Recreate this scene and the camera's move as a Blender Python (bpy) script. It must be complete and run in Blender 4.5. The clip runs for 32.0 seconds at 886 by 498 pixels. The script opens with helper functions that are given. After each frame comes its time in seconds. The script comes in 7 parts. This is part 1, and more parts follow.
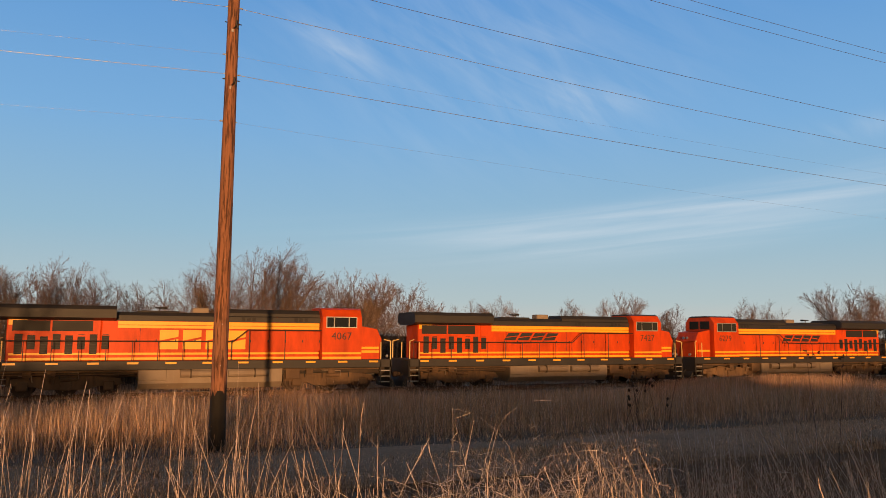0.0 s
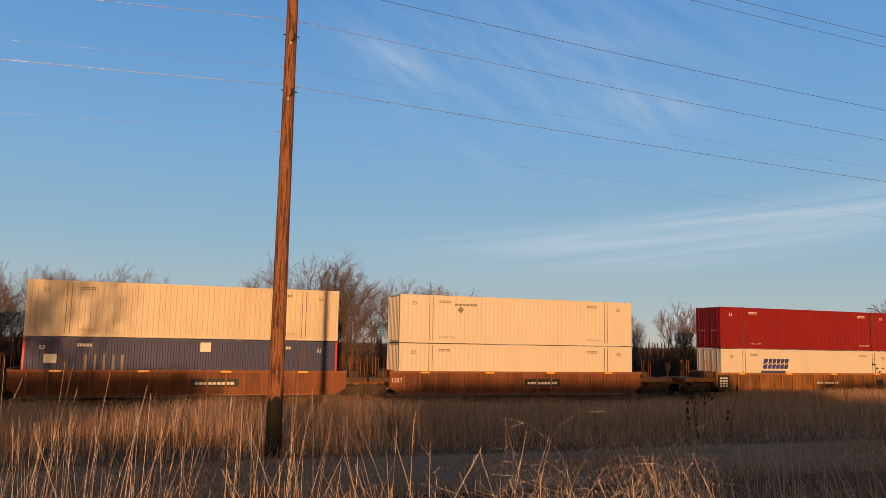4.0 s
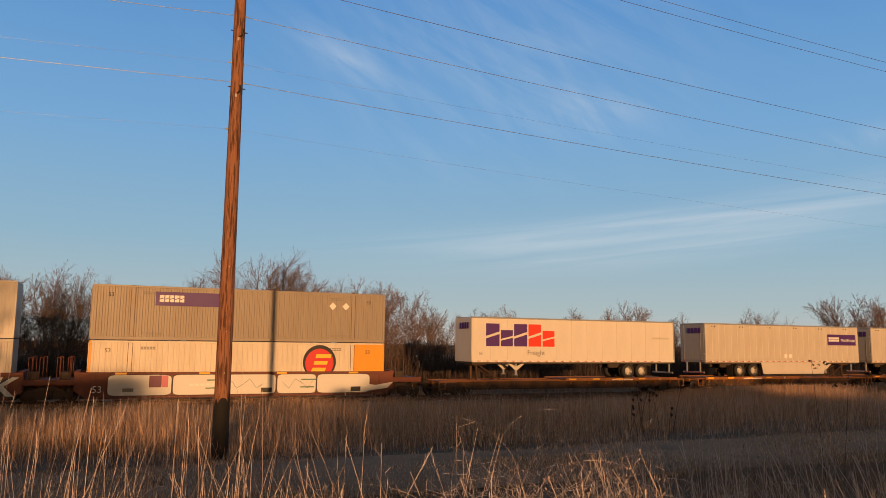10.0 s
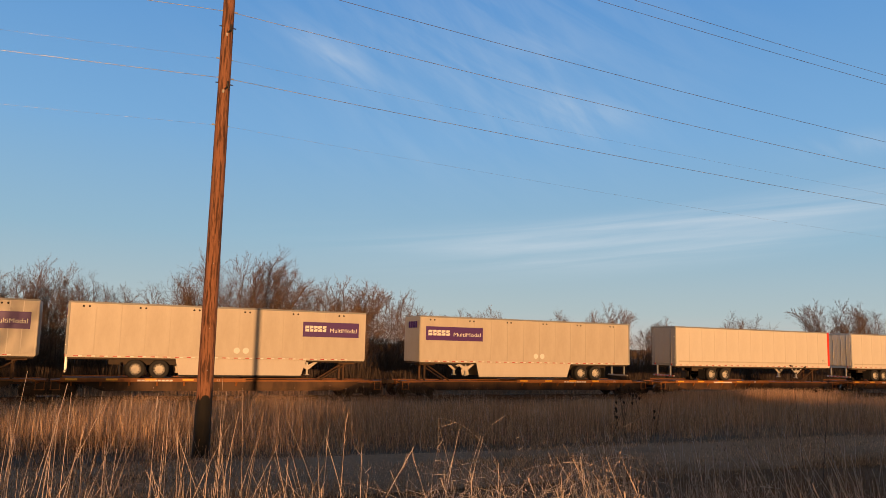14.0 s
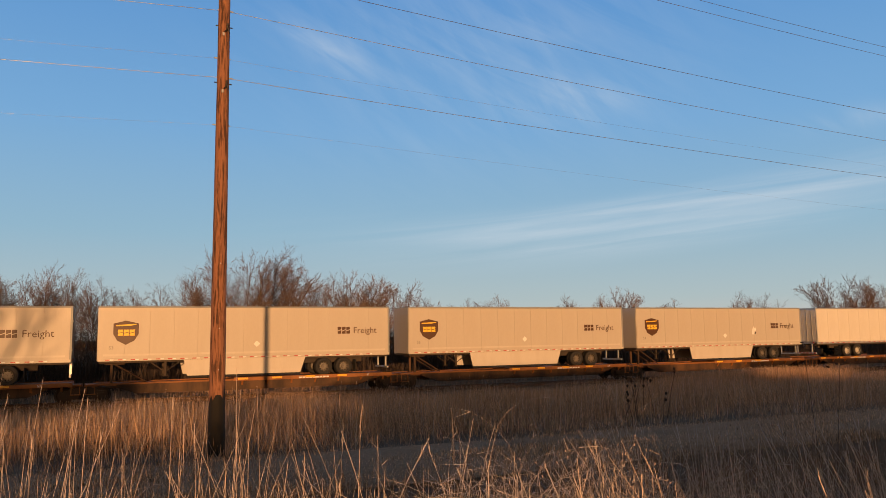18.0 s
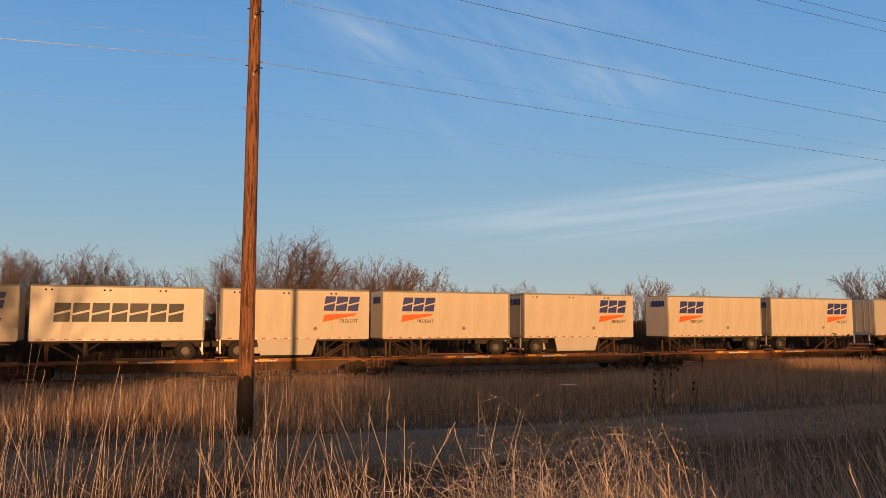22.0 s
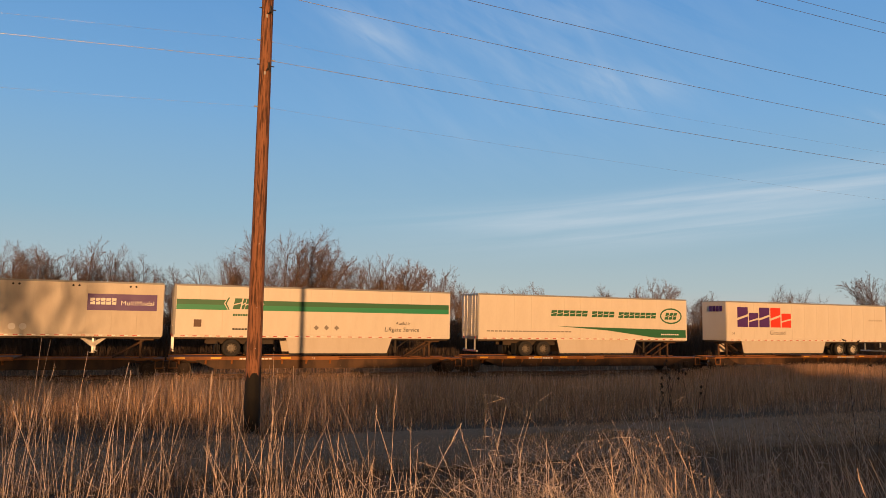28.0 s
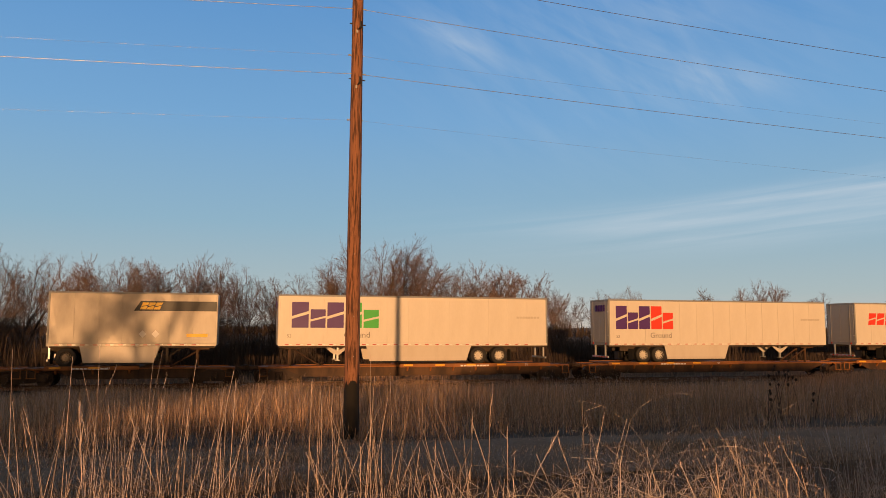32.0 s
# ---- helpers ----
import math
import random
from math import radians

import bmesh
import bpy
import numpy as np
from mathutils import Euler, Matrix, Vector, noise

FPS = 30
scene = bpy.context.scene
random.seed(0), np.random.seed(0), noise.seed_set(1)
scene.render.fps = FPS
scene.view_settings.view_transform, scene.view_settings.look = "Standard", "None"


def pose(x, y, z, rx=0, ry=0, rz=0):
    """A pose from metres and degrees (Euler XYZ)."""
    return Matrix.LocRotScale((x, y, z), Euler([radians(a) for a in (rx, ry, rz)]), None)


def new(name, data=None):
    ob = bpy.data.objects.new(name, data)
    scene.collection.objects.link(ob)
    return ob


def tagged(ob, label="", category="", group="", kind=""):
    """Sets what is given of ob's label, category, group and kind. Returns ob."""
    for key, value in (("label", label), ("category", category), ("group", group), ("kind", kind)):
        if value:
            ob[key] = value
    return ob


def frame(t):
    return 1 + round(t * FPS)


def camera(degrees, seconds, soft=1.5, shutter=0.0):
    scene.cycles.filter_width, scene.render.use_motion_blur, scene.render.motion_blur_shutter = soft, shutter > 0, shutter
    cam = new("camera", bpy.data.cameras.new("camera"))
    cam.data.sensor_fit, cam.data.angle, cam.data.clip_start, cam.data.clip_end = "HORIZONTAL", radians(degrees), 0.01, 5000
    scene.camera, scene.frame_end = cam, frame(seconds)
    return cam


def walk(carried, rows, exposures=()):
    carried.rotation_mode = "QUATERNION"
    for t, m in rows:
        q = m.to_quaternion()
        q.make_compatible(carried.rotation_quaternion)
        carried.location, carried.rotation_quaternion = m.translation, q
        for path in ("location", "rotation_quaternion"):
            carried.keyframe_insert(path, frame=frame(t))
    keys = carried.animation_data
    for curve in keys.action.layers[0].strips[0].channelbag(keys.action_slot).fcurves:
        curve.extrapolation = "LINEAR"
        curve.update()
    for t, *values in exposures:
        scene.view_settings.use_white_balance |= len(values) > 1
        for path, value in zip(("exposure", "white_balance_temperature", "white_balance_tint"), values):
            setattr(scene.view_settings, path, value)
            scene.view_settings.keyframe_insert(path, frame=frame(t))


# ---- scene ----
cam = camera(60.57, 32.0, soft=0.8)
EYE = 3.25
PATH = [
    (0, pose(0.004, 0, EYE, 96.52, -0.38, -23.93)),
    (0.5, pose(-0.017, 0, EYE, 96.83, -0.07, -24.11)),
    (1, pose(0.003, 0, EYE, 97.20, -0.19, -24.44)),
    (1.5, pose(-0.014, 0, EYE, 97.20, -0.31, -24.85)),
    (2, pose(-0.016, 0, EYE, 97.27, -0.53, -25.06)),
    (2.5, pose(-0.020, 0, EYE, 97.38, -0.45, -24.82)),
    (4.5, pose(0.019, 0, EYE, 97.04, -1.13, -19.10)),
    (5, pose(0.014, 0, EYE, 97.31, -1.06, -20.58)),
    (5.5, pose(-0.018, 0, EYE, 97.30, -0.31, -21.59)),
    (6, pose(-0.024, 0, EYE, 97.18, -0.13, -22.18)),
    (6.5, pose(-0.030, 0, EYE, 97.12, -0.06, -22.40)),
    (7, pose(-0.007, 0, EYE, 97.12, 0.04, -22.54)),
    (7.5, pose(0.016, 0, EYE, 97.13, -0.06, -22.91)),
    (8, pose(-0.008, 0, EYE, 97.09, -0.08, -23.68)),
    (8.5, pose(-0.004, 0, EYE, 97.11, -0.30, -24.15)),
    (9, pose(0.002, 0, EYE, 96.96, -0.30, -23.90)),
    (9.5, pose(0.006, 0, EYE, 97.02, -0.48, -23.58)),
    (10, pose(0.001, 0, EYE, 97.14, -0.65, -23.66)),
    (10.5, pose(-0.003, 0, EYE, 97.04, -0.52, -23.68)),
    (11, pose(-0.004, 0, EYE, 97.07, -0.60, -23.43)),
    (11.5, pose(0.010, 0, EYE, 97.14, -0.78, -23.26)),
    (12, pose(0.013, 0, EYE, 97.09, -0.91, -23.32)),
    (12.5, pose(0.001, 0, EYE, 97.05, -1.12, -23.58)),
    (13, pose(0.002, 0, EYE, 97.13, -1.26, -23.86)),
    (13.5, pose(0.019, 0, EYE, 97.15, -1.36, -24.28)),
    (15.5, pose(0.007, 0, EYE, 97.27, -1.54, -25.68)),
    (16, pose(0.018, 0, EYE, 97.27, -1.40, -25.47)),
    (16.5, pose(0.009, 0, EYE, 97.31, -1.05, -25.11)),
    (17, pose(0.007, 0, EYE, 97.09, 0.26, -24.77)),
    (17.5, pose(0.021, 0, EYE, 96.71, 0.99, -24.43)),
    (18, pose(0.002, 0, EYE, 96.48, 0.81, -24.12)),
    (18.5, pose(0.007, 0, EYE, 96.17, 0.71, -23.42)),
    (19, pose(-0.004, 0, EYE, 95.89, 0.66, -21.56)),
    (19.5, pose(0.005, 0, EYE, 95.66, 0.36, -17.12)),
    (20, pose(-0.007, 0, EYE, 95.27, -0.19, -14.97)),
    (20.5, pose(0.015, 0, EYE, 95.07, -0.23, -18.33)),
    (21, pose(0.006, 0, EYE, 95.04, -0.12, -20.99)),
    (21.5, pose(-0.003, 0, EYE, 95.21, -0.30, -21.44)),
    (22, pose(-0.005, 0, EYE, 95.36, -0.14, -22.14)),
    (22.5, pose(0.002, 0, EYE, 95.39, -0.02, -22.51)),
    (23, pose(-0.014, 0, EYE, 95.48, -0.18, -22.11)),
    (23.5, pose(-0.015, 0, EYE, 95.48, -0.40, -21.34)),
    (24, pose(-0.007, 0, EYE, 95.42, -0.66, -20.65)),
    (24.5, pose(0.010, 0, EYE, 95.22, -0.64, -20.39)),
    (25, pose(0.008, 0, EYE, 94.89, -0.86, -20.25)),
    (25.5, pose(0.018, 0, EYE, 94.69, -1.00, -19.81)),
    (26, pose(-0.037, 0, EYE, 94.50, -0.86, -19.97)),
    (26.5, pose(-0.012, 0, EYE, 94.05, -0.28, -20.66)),
    (28.5, pose(-0.005, 0, EYE, 95.80, -1.35, -22.11)),
    (29, pose(0.001, 0, EYE, 95.78, -1.41, -22.97)),
    (29.5, pose(-0.011, 0, EYE, 95.61, -1.10, -23.68)),
    (30, pose(0.008, 0, EYE, 95.57, -1.29, -23.79)),
    (30.5, pose(0.015, 0, EYE, 95.69, -1.28, -23.77)),
    (31, pose(0.024, 0, EYE, 95.88, -0.96, -23.47)),
    (31.5, pose(0.003, 0, EYE, 95.82, -0.08, -20.75)),
    (32, pose(-0.004, 0, EYE, 95.84, -0.26, -14.49)),
]
# the clip's camera meters its own exposure
METER = ((0, 0.02), (1, 0.0), (2, -0.02), (5, -0.10), (6, -0.04), (7, -0.06), (8, -0.12), (9, -0.11), (10, -0.10), (11, -0.02), (13, 0.0), (16, -0.08), (18, -0.05), (20, -0.11), (22, -0.09), (24, -0.09), (25, -0.12), (26, -0.04), (29, -0.05), (31, -0.04), (32, -0.12))
walk(cam, PATH, METER)

# ---- world, sun, exposure ----
SUN_AZ = 13.0      # degrees by which the light leans from the track's normal towards +X
SUN_EL = 3.4
sun_dir = Vector((math.sin(radians(SUN_AZ)) * math.cos(radians(SUN_EL)), math.cos(radians(SUN_AZ)) * math.cos(radians(SUN_EL)), -math.sin(radians(SUN_EL))))
sun = new("sun", bpy.data.lights.new("sun", "SUN"))
sun.data.energy, sun.data.angle, sun.data.color = 4.45, radians(0.53), (1.0, 0.505, 0.20)
sun.matrix_world = Matrix.Translation((0, 0, 60)) @ sun_dir.to_track_quat("-Z", "Y").to_matrix().to_4x4()


def node(nt, kind, **sets):
    n = nt.nodes.new(kind)
    for key, value in sets.items():
        if key in n.inputs:
            n.inputs[key].default_value = value
    return n


def math_node(nt, op, a, b=0.5, clamp=False):
    n = nt.nodes.new("ShaderNodeMath")
    n.operation, n.use_clamp = op, clamp
    for k, v in enumerate((a, b)):
        if isinstance(v, (int, float)):
            n.inputs[k].default_value = v
        else:
            nt.links.new(v, n.inputs[k])
    return n.outputs[0]


def mix_node(nt, fac, a, b, blend="MIX"):
    n = nt.nodes.new("ShaderNodeMix")
    n.data_type, n.blend_type = "RGBA", blend
    for k, v in ((0, fac), (6, a), (7, b)):
        if isinstance(v, (int, float)):
            n.inputs[k].default_value = v
        elif isinstance(v, tuple):
            n.inputs[k].default_value = (*v, 1) if len(v) == 3 else v
        else:
            nt.links.new(v, n.inputs[k])
    return n.outputs[2]


def make_world():
    """A clear evening sky with thin cirrus over the eastern horizon."""
    w = bpy.data.worlds.new("evening_sky")
    scene.world = w
    w.use_nodes = True
    nt = w.node_tree
    nt.nodes.clear()
    sky = nt.nodes.new("ShaderNodeTexSky")
    sky.sky_type, sky.sun_disc = "NISHITA", False
    sky.sun_elevation, sky.sun_rotation = radians(9.0), radians(180 + SUN_AZ)
    sky.air_density, sky.dust_density, sky.ozone_density = 1.0, 0.6, 1.6
    co = nt.nodes.new("ShaderNodeTexCoord")
    sep = nt.nodes.new("ShaderNodeSeparateXYZ")
    nt.links.new(co.outputs["Generated"], sep.inputs[0])
    # azimuth from the track's normal and elevation, both in degrees
    az = math_node(nt, "MULTIPLY", math_node(nt, "ARCTAN2", sep.outputs[0], sep.outputs[1]), 57.296)
    el = math_node(nt, "MULTIPLY", math_node(nt, "ARCSINE", sep.outputs[2], 0), 57.296)

    def gauss(v, centre, width):
        d = math_node(nt, "DIVIDE", math_node(nt, "SUBTRACT", v, centre), width)
        return math_node(nt, "EXPONENT", math_node(nt, "MULTIPLY", math_node(nt, "MULTIPLY", d, d), -1.0), 0)

    def streaks(sx, sy, slope, scale, detail, lo, hi, seed):
        c = nt.nodes.new("ShaderNodeCombineXYZ")
        nt.links.new(math_node(nt, "MULTIPLY", az, sx), c.inputs[0])
        nt.links.new(math_node(nt, "MULTIPLY", math_node(nt, "SUBTRACT", el, math_node(nt, "MULTIPLY", az, slope)), sy), c.inputs[1])
        c.inputs[2].default_value = seed
        n = node(nt, "ShaderNodeTexNoise", Scale=scale, Detail=detail, Roughness=0.55, Distortion=0.7)
        nt.links.new(c.outputs[0], n.inputs["Vector"])
        m = nt.nodes.new("ShaderNodeMapRange")
        m.inputs[1].default_value, m.inputs[2].default_value = lo, hi
        nt.links.new(n.outputs[0], m.inputs[0])
        return m.outputs[0]

    times = lambda p, q: math_node(nt, "MULTIPLY", p, q)
    plus = lambda p, q: math_node(nt, "ADD", p, q)
    wide = streaks(0.10, 0.52, -0.55, 1.0, 10, 0.40, 0.72, 3.1)
    steep = streaks(0.16, 0.30, -1.1, 1.0, 10, 0.40, 0.75, 11.4)
    fine = streaks(0.035, 0.75, 0.085, 1.0, 10, 0.34, 0.70, 7.7)
    comb = streaks(0.09, 1.5, 0.06, 1.0, 8, 0.30, 0.75, 2.2)
    rise = times(math_node(nt, "POWER", math_node(nt, "MAXIMUM", math_node(nt, "SUBTRACT", az, 24.0), 0.0), 1.6), 0.0115)
    low = math_node(nt, "SUBTRACT", el, rise)
    band = times(plus(gauss(low, 7.6, 1.25), times(gauss(low, 5.7, 0.9), 0.5)), gauss(az, 40.0, 17.0))
    tuft = times(gauss(plus(el, times(math_node(nt, "SUBTRACT", az, 16.0), 0.5)), 20.9, 1.2), gauss(az, 15.5, 3.2))
    veil = times(gauss(el, 21.0, 7.0), gauss(az, 27.0, 14.0))
    puff = plus(times(gauss(el, 17.0, 1.6), gauss(az, 34.0, 5.0)), times(gauss(el, 13.8, 0.8), gauss(az, 54.0, 3.5)))
    cloud = math_node(nt, "ADD", times(band, times(plus(fine, 0.10), plus(times(comb, 0.45), 0.65))),
                      plus(times(veil, plus(times(wide, 0.20), times(steep, 0.14))), plus(times(tuft, times(plus(wide, 0.35), 0.32)), times(puff, times(plus(wide, steep), 0.20)))), True)
    ramp = nt.nodes.new("ShaderNodeValToRGB")
    nt.links.new(math_node(nt, "DIVIDE", el, 90.0, True), ramp.inputs[0])
    stops = ((0.0, (6.0, 5.5, 4.9)), (0.028, (4.5, 5.45, 5.6)), (0.085, (3.05, 4.95, 6.35)), (0.17, (2.0, 4.2, 7.05)), (0.28, (1.2, 3.2, 6.6)), (0.37, (0.62, 0.75, 0.9)), (1.0, (0.36, 0.36, 0.37)))
    for k, (p, c) in enumerate(stops):
        e = ramp.color_ramp.elements[k] if k < 2 else ramp.color_ramp.elements.new(p)
        e.position, e.color = p, (*(v / 8 for v in c), 1)
    clear = mix_node(nt, 1.0, ramp.outputs[0], (8.0, 8.0, 8.0), "MULTIPLY")
    # away from the sun the sky is clear blue, towards it the evening glow takes over
    away = math_node(nt, "ADD", math_node(nt, "MULTIPLY", sep.outputs[0], math.sin(radians(SUN_AZ))), math_node(nt, "MULTIPLY", sep.outputs[1], math.cos(radians(SUN_AZ))))
    east = nt.nodes.new("ShaderNodeMapRange")
    east.inputs[1].default_value, east.inputs[2].default_value = -0.5, 0.25
    nt.links.new(away, east.inputs[0])
    glow = mix_node(nt, 1.0, sky.outputs[0], (0.86, 0.57, 0.38), "MULTIPLY")
    hazed = mix_node(nt, east.outputs[0], glow, clear)
    out_col = mix_node(nt, math_node(nt, "MULTIPLY", cloud, 0.85), hazed, (6.6, 7.3, 8.0))
    bg = nt.nodes.new("ShaderNodeBackground")
    bg.inputs[1].default_value = 0.098
    nt.links.new(out_col, bg.inputs[0])
    nt.links.new(bg.outputs[0], nt.nodes.new("ShaderNodeOutputWorld").inputs[0])


make_world()

# ---- materials ----
MATS = {}


def material(name, color, rough=0.6, metal=0.0, vary=0.12, scale=6.0, grime=None, grime_amount=0.0, grime_scale=1.2, bump=0.0, bump_scale=40.0,
             per_object=0.0, streak=1.0, island=0.0, edge=(0.45, 0.75), sheen=0.5, through_light=0.0):
    """A surface with fine grain, larger stains and a little relief; streak > 1 draws stains out downwards."""
    if name in MATS:
        return MATS[name]
    m = bpy.data.materials.new(name)
    m.use_nodes = True
    nt = m.node_tree
    bs = nt.nodes["Principled BSDF"]
    bs.inputs["Roughness"].default_value, bs.inputs["Metallic"].default_value = rough, metal
    bs.inputs["Specular IOR Level"].default_value = sheen
    co = nt.nodes.new("ShaderNodeTexCoord")
    mp = nt.nodes.new("ShaderNodeMapping")
    mp.inputs["Scale"].default_value = (1, 1, 1 / streak)
    nt.links.new(co.outputs["Object"], mp.inputs[0])
    fine = node(nt, "ShaderNodeTexNoise", Scale=scale * 6, Detail=4.0)
    big = node(nt, "ShaderNodeTexNoise", Scale=grime_scale, Detail=6.0, Roughness=0.65)
    nt.links.new(mp.outputs[0], fine.inputs["Vector"])
    nt.links.new(mp.outputs[0], big.inputs["Vector"])
    dark = tuple(c * (1 - vary) for c in color)
    light = tuple(min(1, c * (1 + vary)) for c in color)
    col = mix_node(nt, fine.outputs[0], dark, light)
    if grime:
        ramp = nt.nodes.new("ShaderNodeMapRange")
        ramp.inputs[1].default_value, ramp.inputs[2].default_value = edge
        ramp.inputs[4].default_value = grime_amount
        nt.links.new(big.outputs[0], ramp.inputs[0])
        col = mix_node(nt, ramp.outputs[0], col, grime)
    if per_object or island:
        if per_object:
            rnd = nt.nodes.new("ShaderNodeObjectInfo").outputs["Random"]
        else:
            rnd = nt.nodes.new("ShaderNodeNewGeometry").outputs["Random Per Island"]
        amount = per_object or island
        v = nt.nodes.new("ShaderNodeMapRange")
        v.inputs[3].default_value, v.inputs[4].default_value = 1 - amount, 1 + amount
        nt.links.new(rnd, v.inputs[0])
        hsv = nt.nodes.new("ShaderNodeHueSaturation")
        nt.links.new(v.outputs[0], hsv.inputs["Value"])
        nt.links.new(col, hsv.inputs["Color"])
        col = hsv.outputs[0]
    nt.links.new(col, bs.inputs["Base Color"])
    r = nt.nodes.new("ShaderNodeMapRange")
    r.inputs[3].default_value, r.inputs[4].default_value = max(0.02, rough - 0.12), min(1, rough + 0.12)
    nt.links.new(big.outputs[0], r.inputs[0])
    nt.links.new(r.outputs[0], bs.inputs["Roughness"])
    if bump:
        bp = nt.nodes.new("ShaderNodeBump")
        bp.inputs["Strength"].default_value, bp.inputs["Distance"].default_value = bump, 0.02
        bn = node(nt, "ShaderNodeTexNoise", Scale=bump_scale, Detail=5.0)
        nt.links.new(mp.outputs[0], bn.inputs["Vector"])
        nt.links.new(bn.outputs[0], bp.inputs["Height"])
        nt.links.new(bp.outputs[0], bs.inputs["Normal"])
    if through_light:
        bs.inputs["Subsurface Weight"].default_value = 0.0
        tr = nt.nodes.new("ShaderNodeBsdfTranslucent")
        nt.links.new(col, tr.inputs[0])
        mx = nt.nodes.new("ShaderNodeMixShader")
        mx.inputs[0].default_value = through_light
        nt.links.new(bs.outputs[0], mx.inputs[1])
        nt.links.new(tr.outputs[0], mx.inputs[2])
        nt.links.new(mx.outputs[0], nt.nodes["Material Output"].inputs[0])
    MATS[name] = m
    return m


def glass_material():
    m = bpy.data.materials.new("tinted_glass")
    m.use_nodes = True
    bs = m.node_tree.nodes["Principled BSDF"]
    bs.inputs["Base Color"].default_value = (0.02, 0.025, 0.03, 1)
    bs.inputs["Roughness"].default_value = 0.04
    bs.inputs["IOR"].default_value = 1.5
    return m


DIRT = (0.13, 0.09, 0.06)
RUST = (0.16, 0.06, 0.025)
GLASS = glass_material()
WOOD_POLE = material("weathered_pole_wood", (0.31, 0.135, 0.072), 0.9, vary=0.5, scale=4, grime=(0.05, 0.022, 0.014), grime_amount=0.92, grime_scale=24, bump=1.0, bump_scale=26, streak=14, edge=(0.46, 0.58))
BASE_BLACK = material("creosote_black_wood", (0.007, 0.0055, 0.005), 0.85, vary=0.3, bump=0.6, bump_scale=14, streak=9)
STEEL = material("galvanised_steel", (0.45, 0.45, 0.46), 0.5, 0.8)
ROOF_IRON = material("blackened_iron", (0.03, 0.027, 0.025), 0.6, 0.4)
WIRE = material("weathered_cable", (0.16, 0.15, 0.15), 0.5, 0.6)
WIRE_NEW = material("bare_aluminium_cable", (0.55, 0.55, 0.56), 0.4, 0.9)
PORCELAIN = material("glazed_porcelain", (0.42, 0.40, 0.38), 0.25)
RAIL = material("rusty_rail_steel", (0.14, 0.075, 0.045), 0.6, 0.5, vary=0.3)
RAIL_TOP = material("polished_rail_head", (0.5, 0.48, 0.46), 0.25, 0.95)
TIE = material("old_tie_wood", (0.075, 0.055, 0.045), 0.95, vary=0.4, bump=0.6, per_object=0.3)
BALLAST = material("crushed_ballast", (0.12, 0.10, 0.09), 0.95, vary=0.45, scale=14, grime=(0.10, 0.08, 0.07), grime_amount=0.6, bump=1.0, bump_scale=22)
SOIL = material("dead_thatch_soil", (0.19, 0.115, 0.072), 1.0, vary=0.45, scale=3, grime=(0.07, 0.055, 0.035), grime_amount=0.8, grime_scale=0.35, bump=0.8, bump_scale=18)
MOWN = material("short_dormant_turf", (0.40, 0.24, 0.145), 1.0, vary=0.7, scale=2.5, grime=(0.22, 0.14, 0.09), grime_amount=0.8, grime_scale=0.6, bump=0.9, bump_scale=30)
STRAW = material("dry_prairie_straw", (0.58, 0.37, 0.23), 0.8, vary=0.2, island=0.65, through_light=0.25)
WEED = material("silvery_dead_weed", (0.56, 0.47, 0.435), 0.75, vary=0.25, island=0.5)
STALK = material("pale_grass_stalk", (0.62, 0.49, 0.42), 0.75, vary=0.2, island=0.6, through_light=0.12)
STRAW_DARK = material("weathered_dead_grass", (0.43, 0.265, 0.168), 0.9, vary=0.2, island=0.7, through_light=0.2)
TURF_BLADE = material("short_grey_grass", (0.56, 0.355, 0.22), 0.9, vary=0.2, island=0.85, through_light=0.2)
LITTER = material("rotting_grass_litter", (0.24, 0.15, 0.095), 0.95, vary=0.3, island=0.6, through_light=0.1)
SEED = material("dark_seed_head", (0.05, 0.032, 0.022), 0.9)
LEAF_DRY = material("curled_dry_leaf", (0.55, 0.40, 0.33), 0.75, vary=0.2, island=0.5, through_light=0.25)
BARK = material("grey_brown_bark", (0.15, 0.105, 0.078), 0.95, vary=0.35, scale=3, bump=0.6, bump_scale=20, streak=4)
TWIG = material("reddish_bare_twigs", (0.175, 0.122, 0.10), 0.95, vary=0.25, island=0.3)
TWIG_GREY = material("grey_bare_twigs", (0.17, 0.13, 0.112), 0.95, vary=0.25, island=0.3)
BRUSH = material("dead_brush", (0.075, 0.052, 0.04), 0.95, vary=0.3, island=0.4)
BARN_RED = material("faded_barn_siding", (0.30, 0.12, 0.08), 0.85, vary=0.2, streak=6)
TIN = material("barn_roof_tin", (0.45, 0.44, 0.43), 0.45, 0.7)


